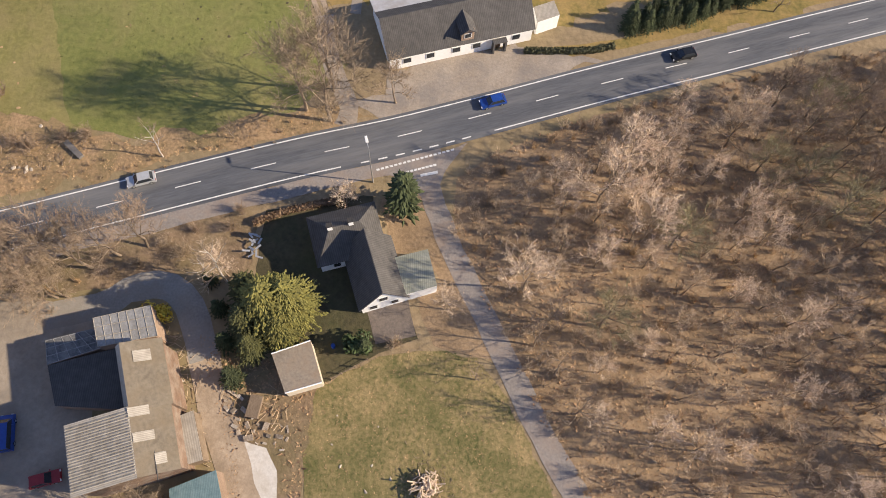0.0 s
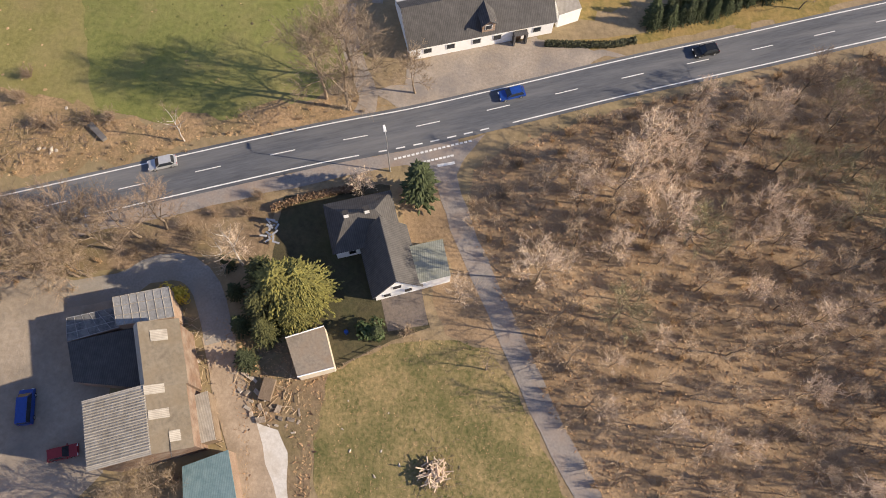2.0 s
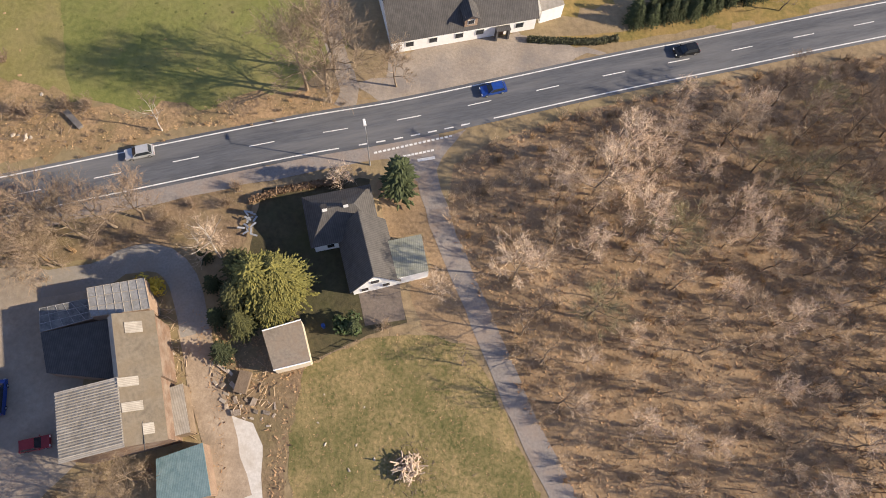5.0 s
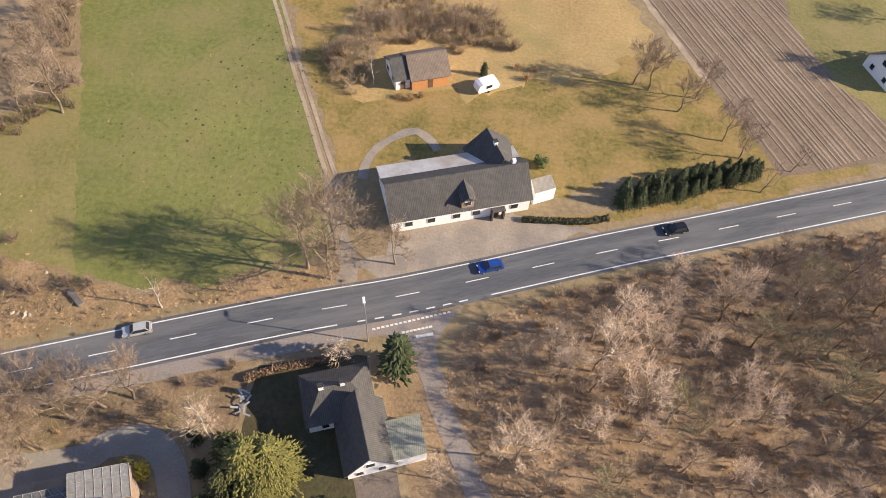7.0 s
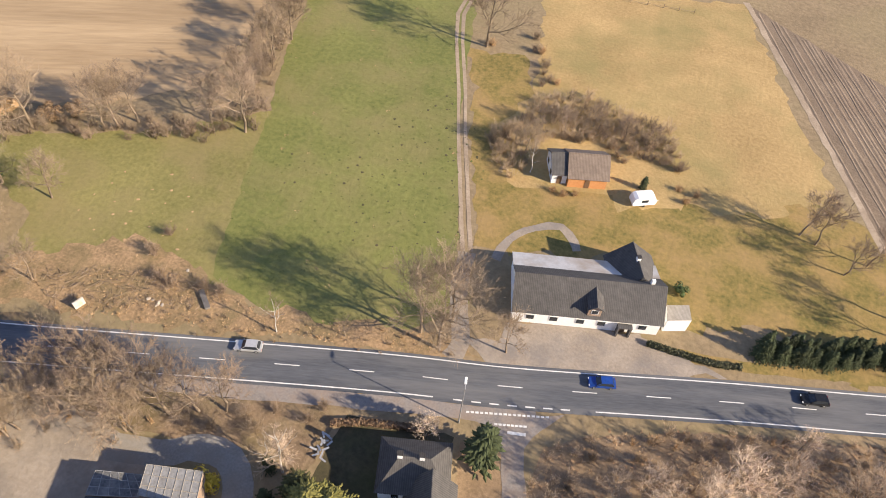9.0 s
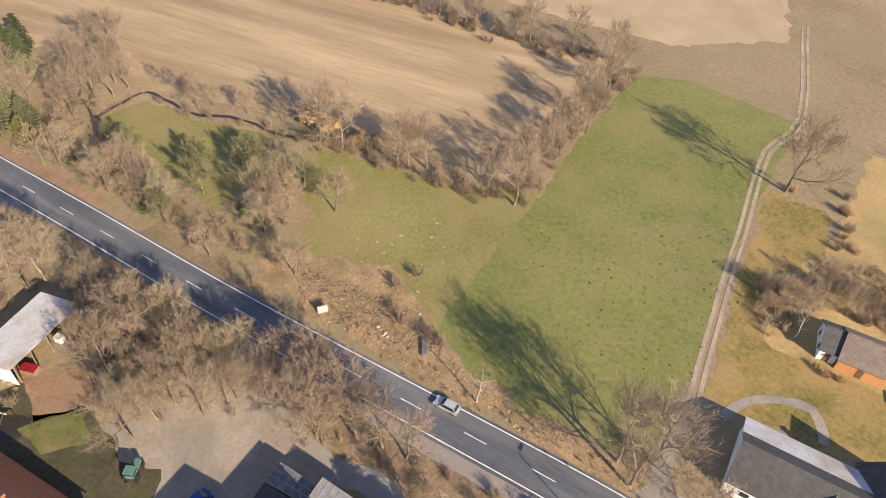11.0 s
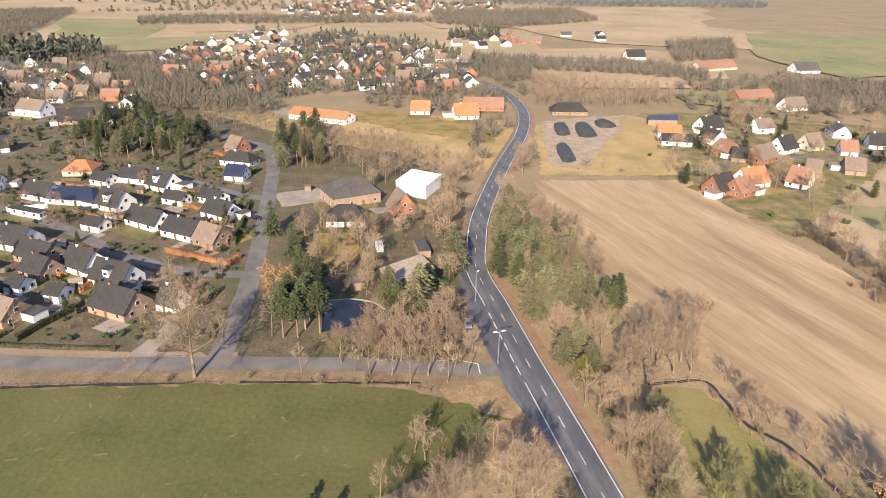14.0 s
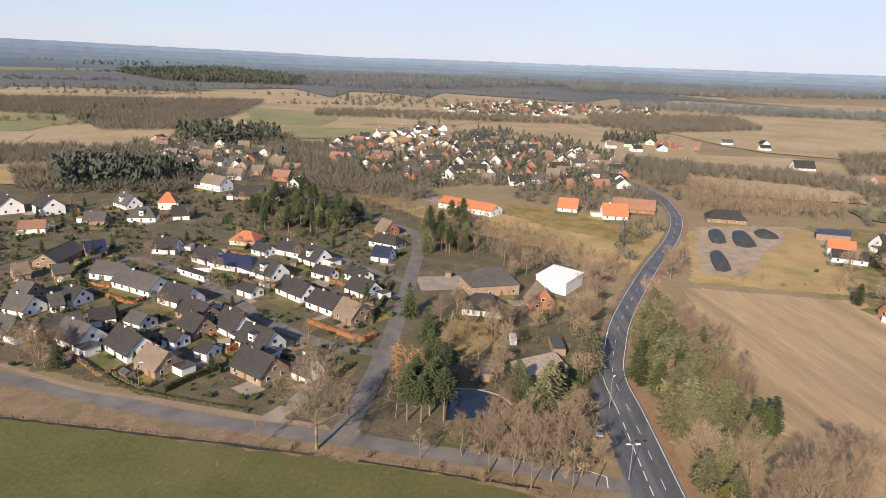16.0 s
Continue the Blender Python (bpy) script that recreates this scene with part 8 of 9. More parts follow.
def car(x, y, turn, paint, label, length=4.4, width=1.8, height=1.48, van=False, name="car"):
    ob = thing(name, at(x, y, 0.07, turn), label, "van" if van else "car")
    h, w = length / 2, width / 2
    waist = height * 0.6
    sec = [(-h, .35), (-h + .03, waist * .92), (-h * .7, waist), (h * .5, waist), (h * .95, waist * .8), (h, .35)]
    top = [(-h * .86, waist), (-h * .68, height), (h * .12, height), (h * .46, waist)] if not van else [(-h * .96, waist), (-h * .93, height), (h * .45, height), (h * .72, waist)]

    def prism(g, s, w0, w1, zmid):
        k = len(s)
        wid = [w0 if z <= zmid else w1 for _, z in s]
        v = [(px, -q, pz) for (px, pz), q in zip(s, wid)] + [(px, q, pz) for (px, pz), q in zip(s, wid)]
        return g.add(v, [tuple(range(k)), tuple(range(2 * k - 1, k - 1, -1))] + [(i, i + k, (i + 1) % k + k, (i + 1) % k) for i in range(k)])

    part("body", prism(Geo(), sec, w, w * .96, waist * .85).mesh("body", paint), ob)
    part("cabin_glass", prism(Geo(), top, w * .93, w * .76, waist + .02).mesh("cabin_glass", M_WINDOW), ob)
    xr0, xr1 = top[1][0], top[2][0]
    part("roof", Geo().box(xr0 - .05, -w * .77, height - .02, xr1 + .05, w * .77, height + .04).mesh("roof", paint), ob)
    for i, (px, pz) in enumerate(top[:1] + top[3:]):
        qx, qz = (top[1] if i == 0 else top[2])
        for s in (-1, 1):
            part("pillar", Geo().beam((px, s * w * .92, pz), (qx, s * w * .76, qz), .05, .05, 4).mesh("pillar", paint), ob)
    for px in (-h * .62, h * .62):
        for s in (-1, 1):
            tyre = part("wheel", Geo().beam((px, s * (w - .2), .31), (px, s * (w + .01), .31), .31, .31, 14).mesh("wheel", M_TYRE), ob)
            part("rim", Geo().beam((px, s * (w - .05), .31), (px, s * (w + .025), .31), .19, .18, 10).mesh("rim", M_STEEL), tyre)
    for s in (-1, 1):
        part("headlight", Geo().box(h - .12, s * w * .72 - .16, .55, h + .01, s * w * .72 + .16, .7).mesh("headlight", M_LAMP), ob)
        part("tail_light", Geo().box(-h - .01, s * w * .76 - .12, .6, -h + .1, s * w * .76 + .12, .82).mesh("tail_light", M_RED), ob)
        part("mirror", Geo().box(h * .36, s * (w + .08) - .1, waist, h * .36 + .12, s * (w + .08) + .1, waist + .16).mesh("mirror", paint), ob)
    return ob


def road_turn(p):
    i = min(range(len(edge)), key=lambda k: (edge[k] - Vector((*p, 0))).length)
    return math.atan2(-RIGHT[i].x, RIGHT[i].y)


for p, paint, lab in (((-43.8, 49.1), M_SILVER, "silver estate car driving on the road"), ((11.1, 64.5), M_BLUE, "bright blue car driving on the road"), ((44.2, 74.7), M_BLACK, "black car driving on the road")):
    car(*p, road_turn(p), paint, lab)
car(*(-55.4, 10.9), radians(100), M_BLUE, "blue van parked in the farmyard", 4.9, 1.9, 1.95, True, "van")
car(*(-49.1, 5.1), radians(15), M_RED, "dark red car parked by the barn", 4.0, 1.7)
car(*(-252.5, -88.0), radians(70), M_BLACK, "dark car parked at the kerb")
car(*(-179.7, -4.0), radians(10), M_SILVER, "pale car parked beside the road")
car(*(-236.5, -100.3), radians(20), M_BLUE, "blue car parked on a forecourt")


def street_lamp(x, y, turn, height, arms=1):
    ob = thing("street_lamp", at(x, y, 0, turn), "tall grey steel street lamp with a white head", "street lamp")
    part("pole", Geo().beam((0, 0, -.1), (0, 0, height), .11, .06, 8).mesh("pole", M_STEEL), ob)
    part("base", Geo().beam((0, 0, 0), (0, 0, .9), .15, .14, 8).mesh("base", M_STEEL), ob)
    for k in range(arms):
        s = 1 if k == 0 else -1
        part("arm", Geo().beam((0, 0, height - .05), (0, s * .7, height + .12), .05, .04, 6).mesh("arm", M_STEEL), ob)
        head = part("lamp_head", Geo().add([(-.22, s * .6, height + .05), (.22, s * .6, height + .05), (.18, s * 1.7, height + .15), (-.18, s * 1.7, height + .15), (-.18, s * .6, height + .26), (.18, s * .6, height + .26), (.12, s * 1.65, height + .27), (-.12, s * 1.65, height + .27)],
                    [(3, 2, 1, 0), (4, 5, 6, 7), (0, 1, 5, 4), (1, 2, 6, 5), (2, 3, 7, 6), (3, 0, 4, 7)]).mesh("lamp_head", M_LAMP), ob)


street_lamp(*(-8.1, 49.6), road_turn((-8.1, 49.6)) - math.pi, 11.0)
street_lamp(*(-161.4, 4.4), 0.4, 9.0, 2)
street_lamp(*(-194.7, -2.6), 1.2, 9.0)
street_lamp(*(-225.4, -6.8), 1.4, 9.0)
street_lamp(*(-157.3, -125.9), 0.4, 8.0)


def fence(points, spacing, height, label, rails=2, mat=M_WOOD):
    line = curve_points(points, 0.5)
    mid = line[len(line) // 2]
    ob = thing("fence", at(mid.x, mid.y), label, "fence")
    post = Geo().box(-.07, -.07, -.1, .07, .07, height).mesh("post", mat)
    last, gone, posts = line[0], 0.0, []
    for a, b in zip(line, line[1:]):
        gone += (b - a).length
        if gone >= spacing:
            gone = 0.0
            posts.append(b - mid)
    for q in posts:
        part("post", post, ob, at(q.x, q.y, 0, rng.uniform(0, 1)))
    for i in range(rails):
        z = height * (0.45 + 0.45 * i)
        for a, b in zip(posts, posts[1:]):
            part("rail", Geo().beam((a.x, a.y, z), (b.x, b.y, z), .04, .04, 4).mesh("rail", mat), ob)


fence([(-125.6, -196.0), (-131.6, -154.0), (-138.4, -114.3), (-142.6, -84.2), (-145.9, -57.3)], 3.0, 1.2, "low dark post fence along the pasture edge", 1, M_DARKWOOD)
tagged(ribbon("ditch_pasture", curve_points([(-126.0, -192.0), (-131.3, -156.0), (-136.6, -123.0), (-140.0, -101.3), (-142.4, -87.4), (-143.7, -76.9), (-145.6, -66.5)], 1.0), -0.45, 0.45, 0.045, M_WET, 0.5), "dark narrow ditch along the pasture edge", "ditch", kind="structure")
tagged(ribbon("ditch_pasture", curve_points([(-146.9, -55.7), (-148.6, -38.8), (-149.5, -28.3), (-151.0, -13.8)], 1.0), -0.4, 0.4, 0.046, M_WET, 0.5), "dark narrow ditch along the pasture edge", "ditch", kind="structure")
fence([(-148.1, -48.6), (-149.3, -32.7), (-149.9, -20.7), (-147.6, -9.8)], 3.0, 1.2, "low dark post fence along the pasture edge", 1, M_DARKWOOD)
fence([(-155.2, 37.3), (-156.7, 45.3), (-157.5, 53.0), (-141.9, 56.5), (-132.1, 64.4), (-121.2, 69.7)], 3.0, 1.2, "wooden fence round the paddock")
fence([(-14.1, 17.8), (-10.3, 19.8), (-6.4, 22.1)], 1.6, 1.1, "low wooden garden fence with rails")
fence([(-29.9, 177.4), (-2.8, 182.8), (12.1, 184.8)], 4.0, 1.2, "wire fence with wooden posts at the meadow end", 1)


def hedge(points, height, width, leaf, label, leaves_per_m=70, size=0.2):
    """A clipped hedge: a dark core of stems wrapped in small leaf clumps."""
    line = curve_points(points, 0.8)
    mid = line[len(line) // 2]
    ob = thing("hedge", at(mid.x, mid.y), label, "hedge")
    side = sideways(line)
    core, g = Geo(), Geo()
    for (a, sa), (b, sb) in zip(zip(line, side), zip(line[1:], side[1:])):
        a, b = a - mid, b - mid
        k = width * .36
        core.add([tuple(a - sa * k), tuple(a + sa * k), tuple(b + sb * k), tuple(b - sb * k)] + [(p.x, p.y, height * .86) for p in (a - sa * k, a + sa * k, b + sb * k, b - sb * k)], [(4, 5, 6, 7), (0, 3, 7, 4), (1, 5, 6, 2), (0, 4, 5, 1), (3, 2, 6, 7)])
        for _ in range(int((b - a).length * leaves_per_m)):
            u = rng.uniform(-1, 1)
            top = rng.random() < 0.45
            q = a.lerp(b, rng.random()) + sa * (u if top else math.copysign(1, u)) * width * .5 * rng.uniform(.85, 1.1)
            q.z = height * rng.uniform(.88, 1.06) if top else height * rng.random()
            d1 = Vector((rng.gauss(0, 1), rng.gauss(0, 1), rng.gauss(0, 1))).normalized() * size
            d2 = d1.cross(Vector((rng.gauss(0, 1), rng.gauss(0, 1), rng.gauss(0, 1)))).normalized() * size * .7
            g.add([tuple(q - d1), tuple(q + d2), tuple(q + d1), tuple(q - d2)], [(0, 1, 2, 3)])
    part("core", core.mesh("core", leaf), ob)
    part("foliage", g.mesh("foliage", leaf), ob)


M_BROWNLEAF = material("withered_leaves", (0.13, 0.085, 0.05), (0.30, 0.20, 0.12), (1.5, 0.3), 0.9, 0.0)
M_BEECH = material("beech_leaves", (0.24, 0.105, 0.045), (0.42, 0.21, 0.09), (1.5, 0.3), 0.9, 0.0)
hedge([(-218.8, -107.5), (-214.7, -95.7), (-211.3, -83.8), (-216.5, -81.1)], 1.7, 1.1, M_BEECH, "russet beech hedge round a corner garden")
hedge([(-227.3, -87.1), (-242.6, -90.5), (-269.1, -96.5)], 1.7, 1.1, M_LEAF, "clipped green hedge along the street")
hedge([(-158.4, -118.7), (-167.7, -116.7), (-177.0, -113.5)], 1.8, 1.2, M_NEEDLE, "dark green hedge between two gardens")
hedge([(-163.1, -148.1), (-156.4, -128.2), (-156.1, -109.7), (-157.3, -91.5)], 0.9, 0.8, M_NEEDLE_GREY, "low clipped hedge along the side road")
hedge([(16.7, 75.0), (22.3, 75.1), (28.4, 75.4), (32.5, 76.5)], 0.9, 0.9, M_NEEDLE_GREY, "low clipped hedge before the farmhouse")
hedge([(-26.0, 42.1), (-21.0, 44.2), (-15.8, 45.6), (-12.4, 46.3)], 0.9, 0.9, M_BROWNLEAF, "low brown leafless hedge along the roadside garden")

# hedges and sheds in the village gardens
garden_rng = random.Random(71)


def off_streets(p, gap):
    return all((p.x - q.x) ** 2 + (p.y - q.y) ** 2 > gap ** 2 for q in STREET_LINES)


def garden_shed(x, y, turn, long, deep, tall, wall, roof, label):
    ob = thing("garden_shed", at(x, y, 0, turn), label, "shed", "sheds in the village gardens")
    h, w = long / 2, deep / 2
    part("wall", Geo().add([(-h, -w, -.05), (h, -w, -.05), (h, w, -.05), (-h, w, -.05), (-h, -w, tall), (h, -w, tall), (h, w, tall), (-h, w, tall), (-h, 0, tall + .7), (h, 0, tall + .7)],
                           [(0, 1, 5, 4), (2, 3, 7, 6), (1, 2, 6, 9, 5), (3, 0, 4, 8, 7), (4, 5, 9, 8), (6, 7, 8, 9)]).mesh("wall", wall), ob)
    k = w + .25
    z0, z1 = tall - .25 * .7 / w, tall + .76
    part("roof", Geo().slab([(-h - .2, -k, z0), (h + .2, -k, z0), (h + .2, 0, z1), (-h - .2, 0, z1)], .1).slab([(h + .2, k, z0), (-h - .2, k, z0), (-h - .2, 0, z1), (h + .2, 0, z1)], .1).mesh("roof", roof), ob)
    part("door", Geo().box(-.45, -w - .03, 0, .45, -w + .02, 1.9).mesh("door", M_DOOR), ob)


HEDGE_KINDS = ((M_LEAF, "clipped green hedge behind a village garden"), (M_NEEDLE_GREY, "grey-green clipped hedge behind a village garden"), (M_BEECH, "russet beech hedge behind a village garden"), (M_BROWNLEAF, "brown leafless hedge behind a village garden"))
for a, b, c in PLOTS:
    mid = (a + b) / 2
    if mid.x < -360 or mid.y > -82 or not clear_of_houses(mid.x, mid.y, -3.0):
        continue
    if off_streets(mid, 6.5) and garden_rng.random() < .75:
        leaf, label = garden_rng.choice(HEDGE_KINDS)
        line = [tuple(a), tuple(mid), tuple(b)] + ([tuple(b.lerp(c, .8))] if garden_rng.random() < .5 else [])
        hedge(line, garden_rng.uniform(1.1, 1.9), .9, leaf, label, 26, .32)
    spot = a.lerp(c, .3)
    if off_streets(spot, 7.0) and clear_of_houses(spot.x, spot.y, -2.5) and garden_rng.random() < .6:
        wall, roof, label = garden_rng.choice(((M_WOOD, M_SLATE, "small wooden garden shed with a dark roof"), (M_WHITE, M_FLATROOF, "small white garden shed with a grey roof"), (M_DARKWOOD, M_GREYROOF, "dark timber garden shed")))
        garden_shed(spot.x, spot.y, garden_rng.uniform(0, 3.1), garden_rng.uniform(2.6, 4.2), garden_rng.uniform(2.2, 3.0), 2.1, wall, roof, label)

# covered heaps


def heap(corners, height, label):
    c = [Vector((*p, 0)) for p in corners]
    mid = sum(c, Vector()) / 4
    ob = thing("covered_heap", at(mid.x, mid.y), label, "heap")
    rel = [p - mid for p in c]
    v, f = [], []
    n = 24
    ringed = []
    for i in range(n):
        t = i / n * 4
        a, b = rel[int(t) % 4], rel[(int(t) + 1) % 4]
        q = a.lerp(b, t - int(t))
        ringed.append(q * (0.92 + 0.08 * math.cos(4 * 6.283 * i / n + 3.14)))
    levels = ((1.0, -.05), (0.86, .55), (0.6, .95), (0.25, 1.0))
    for k, z in levels:
        for q in ringed:
            v.append((q.x * k, q.y * k, max(-.05, z * height * (1 + .1 * noise.noise(q * .3)))))
    for j in range(3):
        for i in range(n):
            f.append((j * n + i, j * n + (i + 1) % n, (j + 1) * n + (i + 1) % n, (j + 1) * n + i))
    f.append(tuple(range(3 * n, 4 * n)))
    part("sheet", Geo().add(v, f).mesh("sheet", M_TARP, True), ob)
    for i in range(0, n // 2, 2):
        q = ringed[i]
        part("sandbag", Geo().beam((q.x * .96 - .5, q.y * .96, .15), (q.x * .96 + .5, q.y * .96, .15), .22, .22, 6).mesh("sandbag", M_PALE), ob)


heap([(-436.1, 33.5), (-439.9, 41.4), (-407.3, 43.6), (-402.9, 34.2)], 2.6, "long heap under a black sheet")
heap([(-439.4, 46.6), (-443.4, 54.9), (-404.3, 58.8), (-400.8, 45.9)], 2.6, "long heap under a black sheet")
heap([(-445.3, 58.7), (-450.3, 66.0), (-432.1, 73.5), (-426.3, 61.2)], 2.6, "long heap under a black sheet")
heap([(-384.4, 31.7), (-389.8, 38.2), (-350.7, 41.9), (-346.8, 33.1)], 2.6, "long heap under a black sheet")


def rock_mesh(seed, mat):
    r = random.Random(seed)
    bm = bmesh.new()
    bmesh.ops.create_icosphere(bm, subdivisions=1, radius=1.0)
    for v in bm.verts:
        v.co *= r.uniform(.45, 1.2)
        v.co.z *= .55
        v.co.x *= 1.3
    me = bpy.data.meshes.new("rock")
    bm.to_mesh(me)
    bm.free()
    me.materials.append(mat)
    return me


ROCK = [rock_mesh(i, M_STONE) for i in range(4)]
def block_mesh_of(seed, mat):
    """A broken slab or beam with knocked-off corners."""
    r = random.Random(seed)
    x, y, z = r.uniform(.5, 1.4), r.uniform(.25, .7), r.uniform(.12, .4)
    v = [(sx * x * r.uniform(.75, 1.1), sy * y * r.uniform(.7, 1.1), sz * z + r.uniform(-.08, .08)) for sz in (-1, 1) for sx, sy in ((-1, -1), (1, -1), (1, 1), (-1, 1))]
    return Geo().add(v, [(3, 2, 1, 0), (4, 5, 6, 7), (0, 1, 5, 4), (1, 2, 6, 5), (2, 3, 7, 6), (3, 0, 4, 7)]).mesh("block", mat)


RUBBLE = [block_mesh_of(20 + i, M_DEBRIS if i % 3 else M_STONE) for i in range(8)]


def stones(name, label, category, meshes, spots, lo, hi, group):
    for x, y in spots:
        ob = new(name, rng.choice(meshes))
        s = rng.uniform(lo, hi)
        ob.matrix_basis = at(x, y, s * .2, rng.uniform(0, 6.28), s) @ Euler((rng.gauss(0, .14), rng.gauss(0, .14), 0)).to_matrix().to_4x4()
        tagged(ob, label, category, group)


stones("field_stone", "pale stone lying in the grass", "stone", ROCK, scatter([(-14.6, 15.0), (-5.0, 13.0), (-2.9, 2.7), (-12.1, 4.5)], 3.0, rng)[:26], 0.12, 0.32, "stones on the rough lawn")
stones("rubble_block", "broken rubble block beside the drive", "rubble", RUBBLE, scatter([(-28.4, 18.4), (-26.1, 17.7), (-22.3, 13.1), (-17.5, 11.7), (-18.7, 8.7), (-24.3, 10.3), (-26.7, 13.7)], 1.0, rng)[:70], 0.2, 0.75, "rubble by the drive")
stones("rubble_block", "broken rubble block behind the barn", "rubble", RUBBLE, scatter([(-37.2, 23.8), (-34.3, 21.4), (-32.6, 14.3), (-34.3, 14.2)], 1.0, rng)[:30], 0.2, 0.6, "rubble by the barn")
stones("rubble_block", "pale scrap lying by the shed", "rubble", RUBBLE, scatter([(-98.9, -5.5), (-94.2, -1.6), (-90.8, -0.3), (-93.3, -5.5)], 1.2, rng)[:14], 0.2, 0.5, "scrap by the shed")
stones("field_stone", "pale stone on the roadside bank", "stone", ROCK, [(-63.9, 51.1), (-63.2, 51.2), (-62.1, 51.2), (-61.4, 58.7), (-61.2, 50.9), (-61.9, 50.6)], 0.3, 0.55, "stones on the bank")

# dead branches lying on the bank
def branch_pile(name, label, category, spots, mat, high):
    c = spots[0]
    g = Geo()
    for x, y in spots:
        for _ in range(3):
            p = Vector((x - c[0] + rng.gauss(0, .5), y - c[1] + rng.gauss(0, .5), rng.uniform(.03, high)))
            d = Vector((rng.gauss(0, 1), rng.gauss(0, 1), rng.gauss(0, .18))).normalized() * rng.uniform(.6, 2.2)
            g.beam(p - d * .5, p + d * .5, rng.uniform(.03, .07), .015, 3)
    ob = tagged(new(name, g.mesh(name, mat)), label, category, kind="stuff")
    ob.matrix_basis = at(*c)


branch_pile("brushwood", "dark brushwood piled on the roadside bank", "brushwood", scatter([(-84.7, 48.0), (-72.8, 53.8), (-59.5, 58.1), (-52.8, 56.6), (-56.2, 51.7), (-77.6, 44.1)], 1.1, rng), M_TWIG_DARK, .8)
branch_pile("brushwood", "pale dead branches lying among rubble", "brushwood", scatter([(-37.1, 24.7), (-34.5, 24.8), (-30.7, 14.3), (-28.9, 7.5), (-30.0, 6.7), (-32.6, 14.3), (-33.9, 14.2)], 1.0, rng), M_TWIG, .4)
branch_pile("brushwood", "pale dead branches beside the garage", "brushwood", scatter([(-28.2, 18.4), (-19.6, 16.5), (-17.5, 12.5), (-24.4, 10.7)], 1.3, rng), M_TWIG, .5)

# heap of cut branches on the lawn
brush = thing("brush_heap", at(*(0.7, 4.4)), "heap of cut branches and pale wood on the lawn", "brush heap")
g = Geo()
for i in range(260):
    a = rng.uniform(0, 6.283)
    r0 = abs(rng.gauss(0, 2.4))
    p = Vector((math.cos(a) * r0, math.sin(a) * r0, max(.05, 1.3 - r0 * .4) * rng.random()))
    d = Vector((rng.gauss(0, 1), rng.gauss(0, 1), rng.gauss(0, .25))).normalized() * rng.uniform(.6, 1.6)
    g.beam(p - d * .5, p + d * .5, .04, .015, 3)
part("brush", g.mesh("brush", M_BARK), brush)
g = Geo()
for i in range(90):
    a, r0 = rng.uniform(0, 6.283), rng.uniform(0, 1.9)
    p = Vector((math.cos(a) * r0, math.sin(a) * r0, 1.0 + rng.uniform(-.2, .5)))
    d = Vector((rng.gauss(0, 1), rng.gauss(0, 1), rng.gauss(0, .3))).normalized() * rng.uniform(.3, .9)
    g.beam(p - d, p + d, .09, .07, 5)
part("split_wood", g.mesh("split_wood", M_TWIG_PALE), brush)


def box_thing(name, label, category, p, turn, sx, sy, sz, mat, lid=None):
    ob = thing(name, at(*p, 0, turn), label, category)
    part("body", Geo().box(-sx / 2, -sy / 2, 0, sx / 2, sy / 2, sz).mesh("body", mat), ob)
    part("top", Geo().box(-sx / 2 - .05, -sy / 2 - .05, sz, sx / 2 + .05, sy / 2 + .05, sz + .07).mesh("top", lid or mat), ob)


box_thing("wooden_crate", "weathered wooden crate beside the drive", "crate", (-22.9, 14.6), 1.4, 3.0, 1.6, .9, M_WOOD)
box_thing("concrete_slab", "grey concrete slab leaning on the bank", "slab", (-55.3, 54.4), 2.4, 4.0, .8, .5, M_STREET)
box_thing("billboard", "pale wooden board standing by the road", "board", (-73.1, 45.6), 1.2, 1.8, .2, 1.6, M_PALE)
box_thing("white_tank", "white plastic tank beside the shed", "tank", (-96.6, 8.0), .5, 1.3, 1.1, 1.3, M_WHITE)
box_thing("red_trailer", "rusty red machine under the shed roof", "machine", (-93.6, 2.0), .6, 2.6, 1.5, 1.1, M_RUST, M_RED)
box_thing("garden_hut", "small hut with a dark roof by the pond", "hut", (-200.4, -38.8), .3, 6.0, 4.0, 2.4, M_BROWNBRICK, M_SLATE)
box_thing("white_trailer", "white trailer parked in the garden", "trailer", (-229.5, -37.0), .3, 5.0, 2.2, 2.2, M_WHITE)
box_thing("carport", "low dark carport roof in the garden", "carport", (-229.5, -22.3), .3, 11.0, 4.0, 2.4, M_BROWNBRICK, M_SLATE)
box_thing("garden_shed", "small wooden garden shed", "shed", (-289.7, -78.3), .3, 3.0, 2.6, 2.2, M_WOOD, M_BROWNROOF)
box_thing("garden_wall", "long white garden wall by the street", "wall", (-252.0, -178.7), -1.15, 14.0, .4, 1.8, M_WHITE)
box_thing("bus_shelter", "small pale roadside shelter", "shelter", (-190.1, 12.9), .3, 2.2, 1.4, 2.2, M_WOOD, M_WHITE)
barrel = thing("barrel", at(*(-12.7, 23.2)), "blue plastic barrel in the garden", "barrel")
part("body", Geo().beam((0, 0, 0), (0, 0, .9), .3, .3, 12).mesh("body", M_BLUE), barrel)
scrap = thing("scrap_heap", at(*(-25.7, 38.3)), "heap of pale scrap sheets by the garden", "scrap")
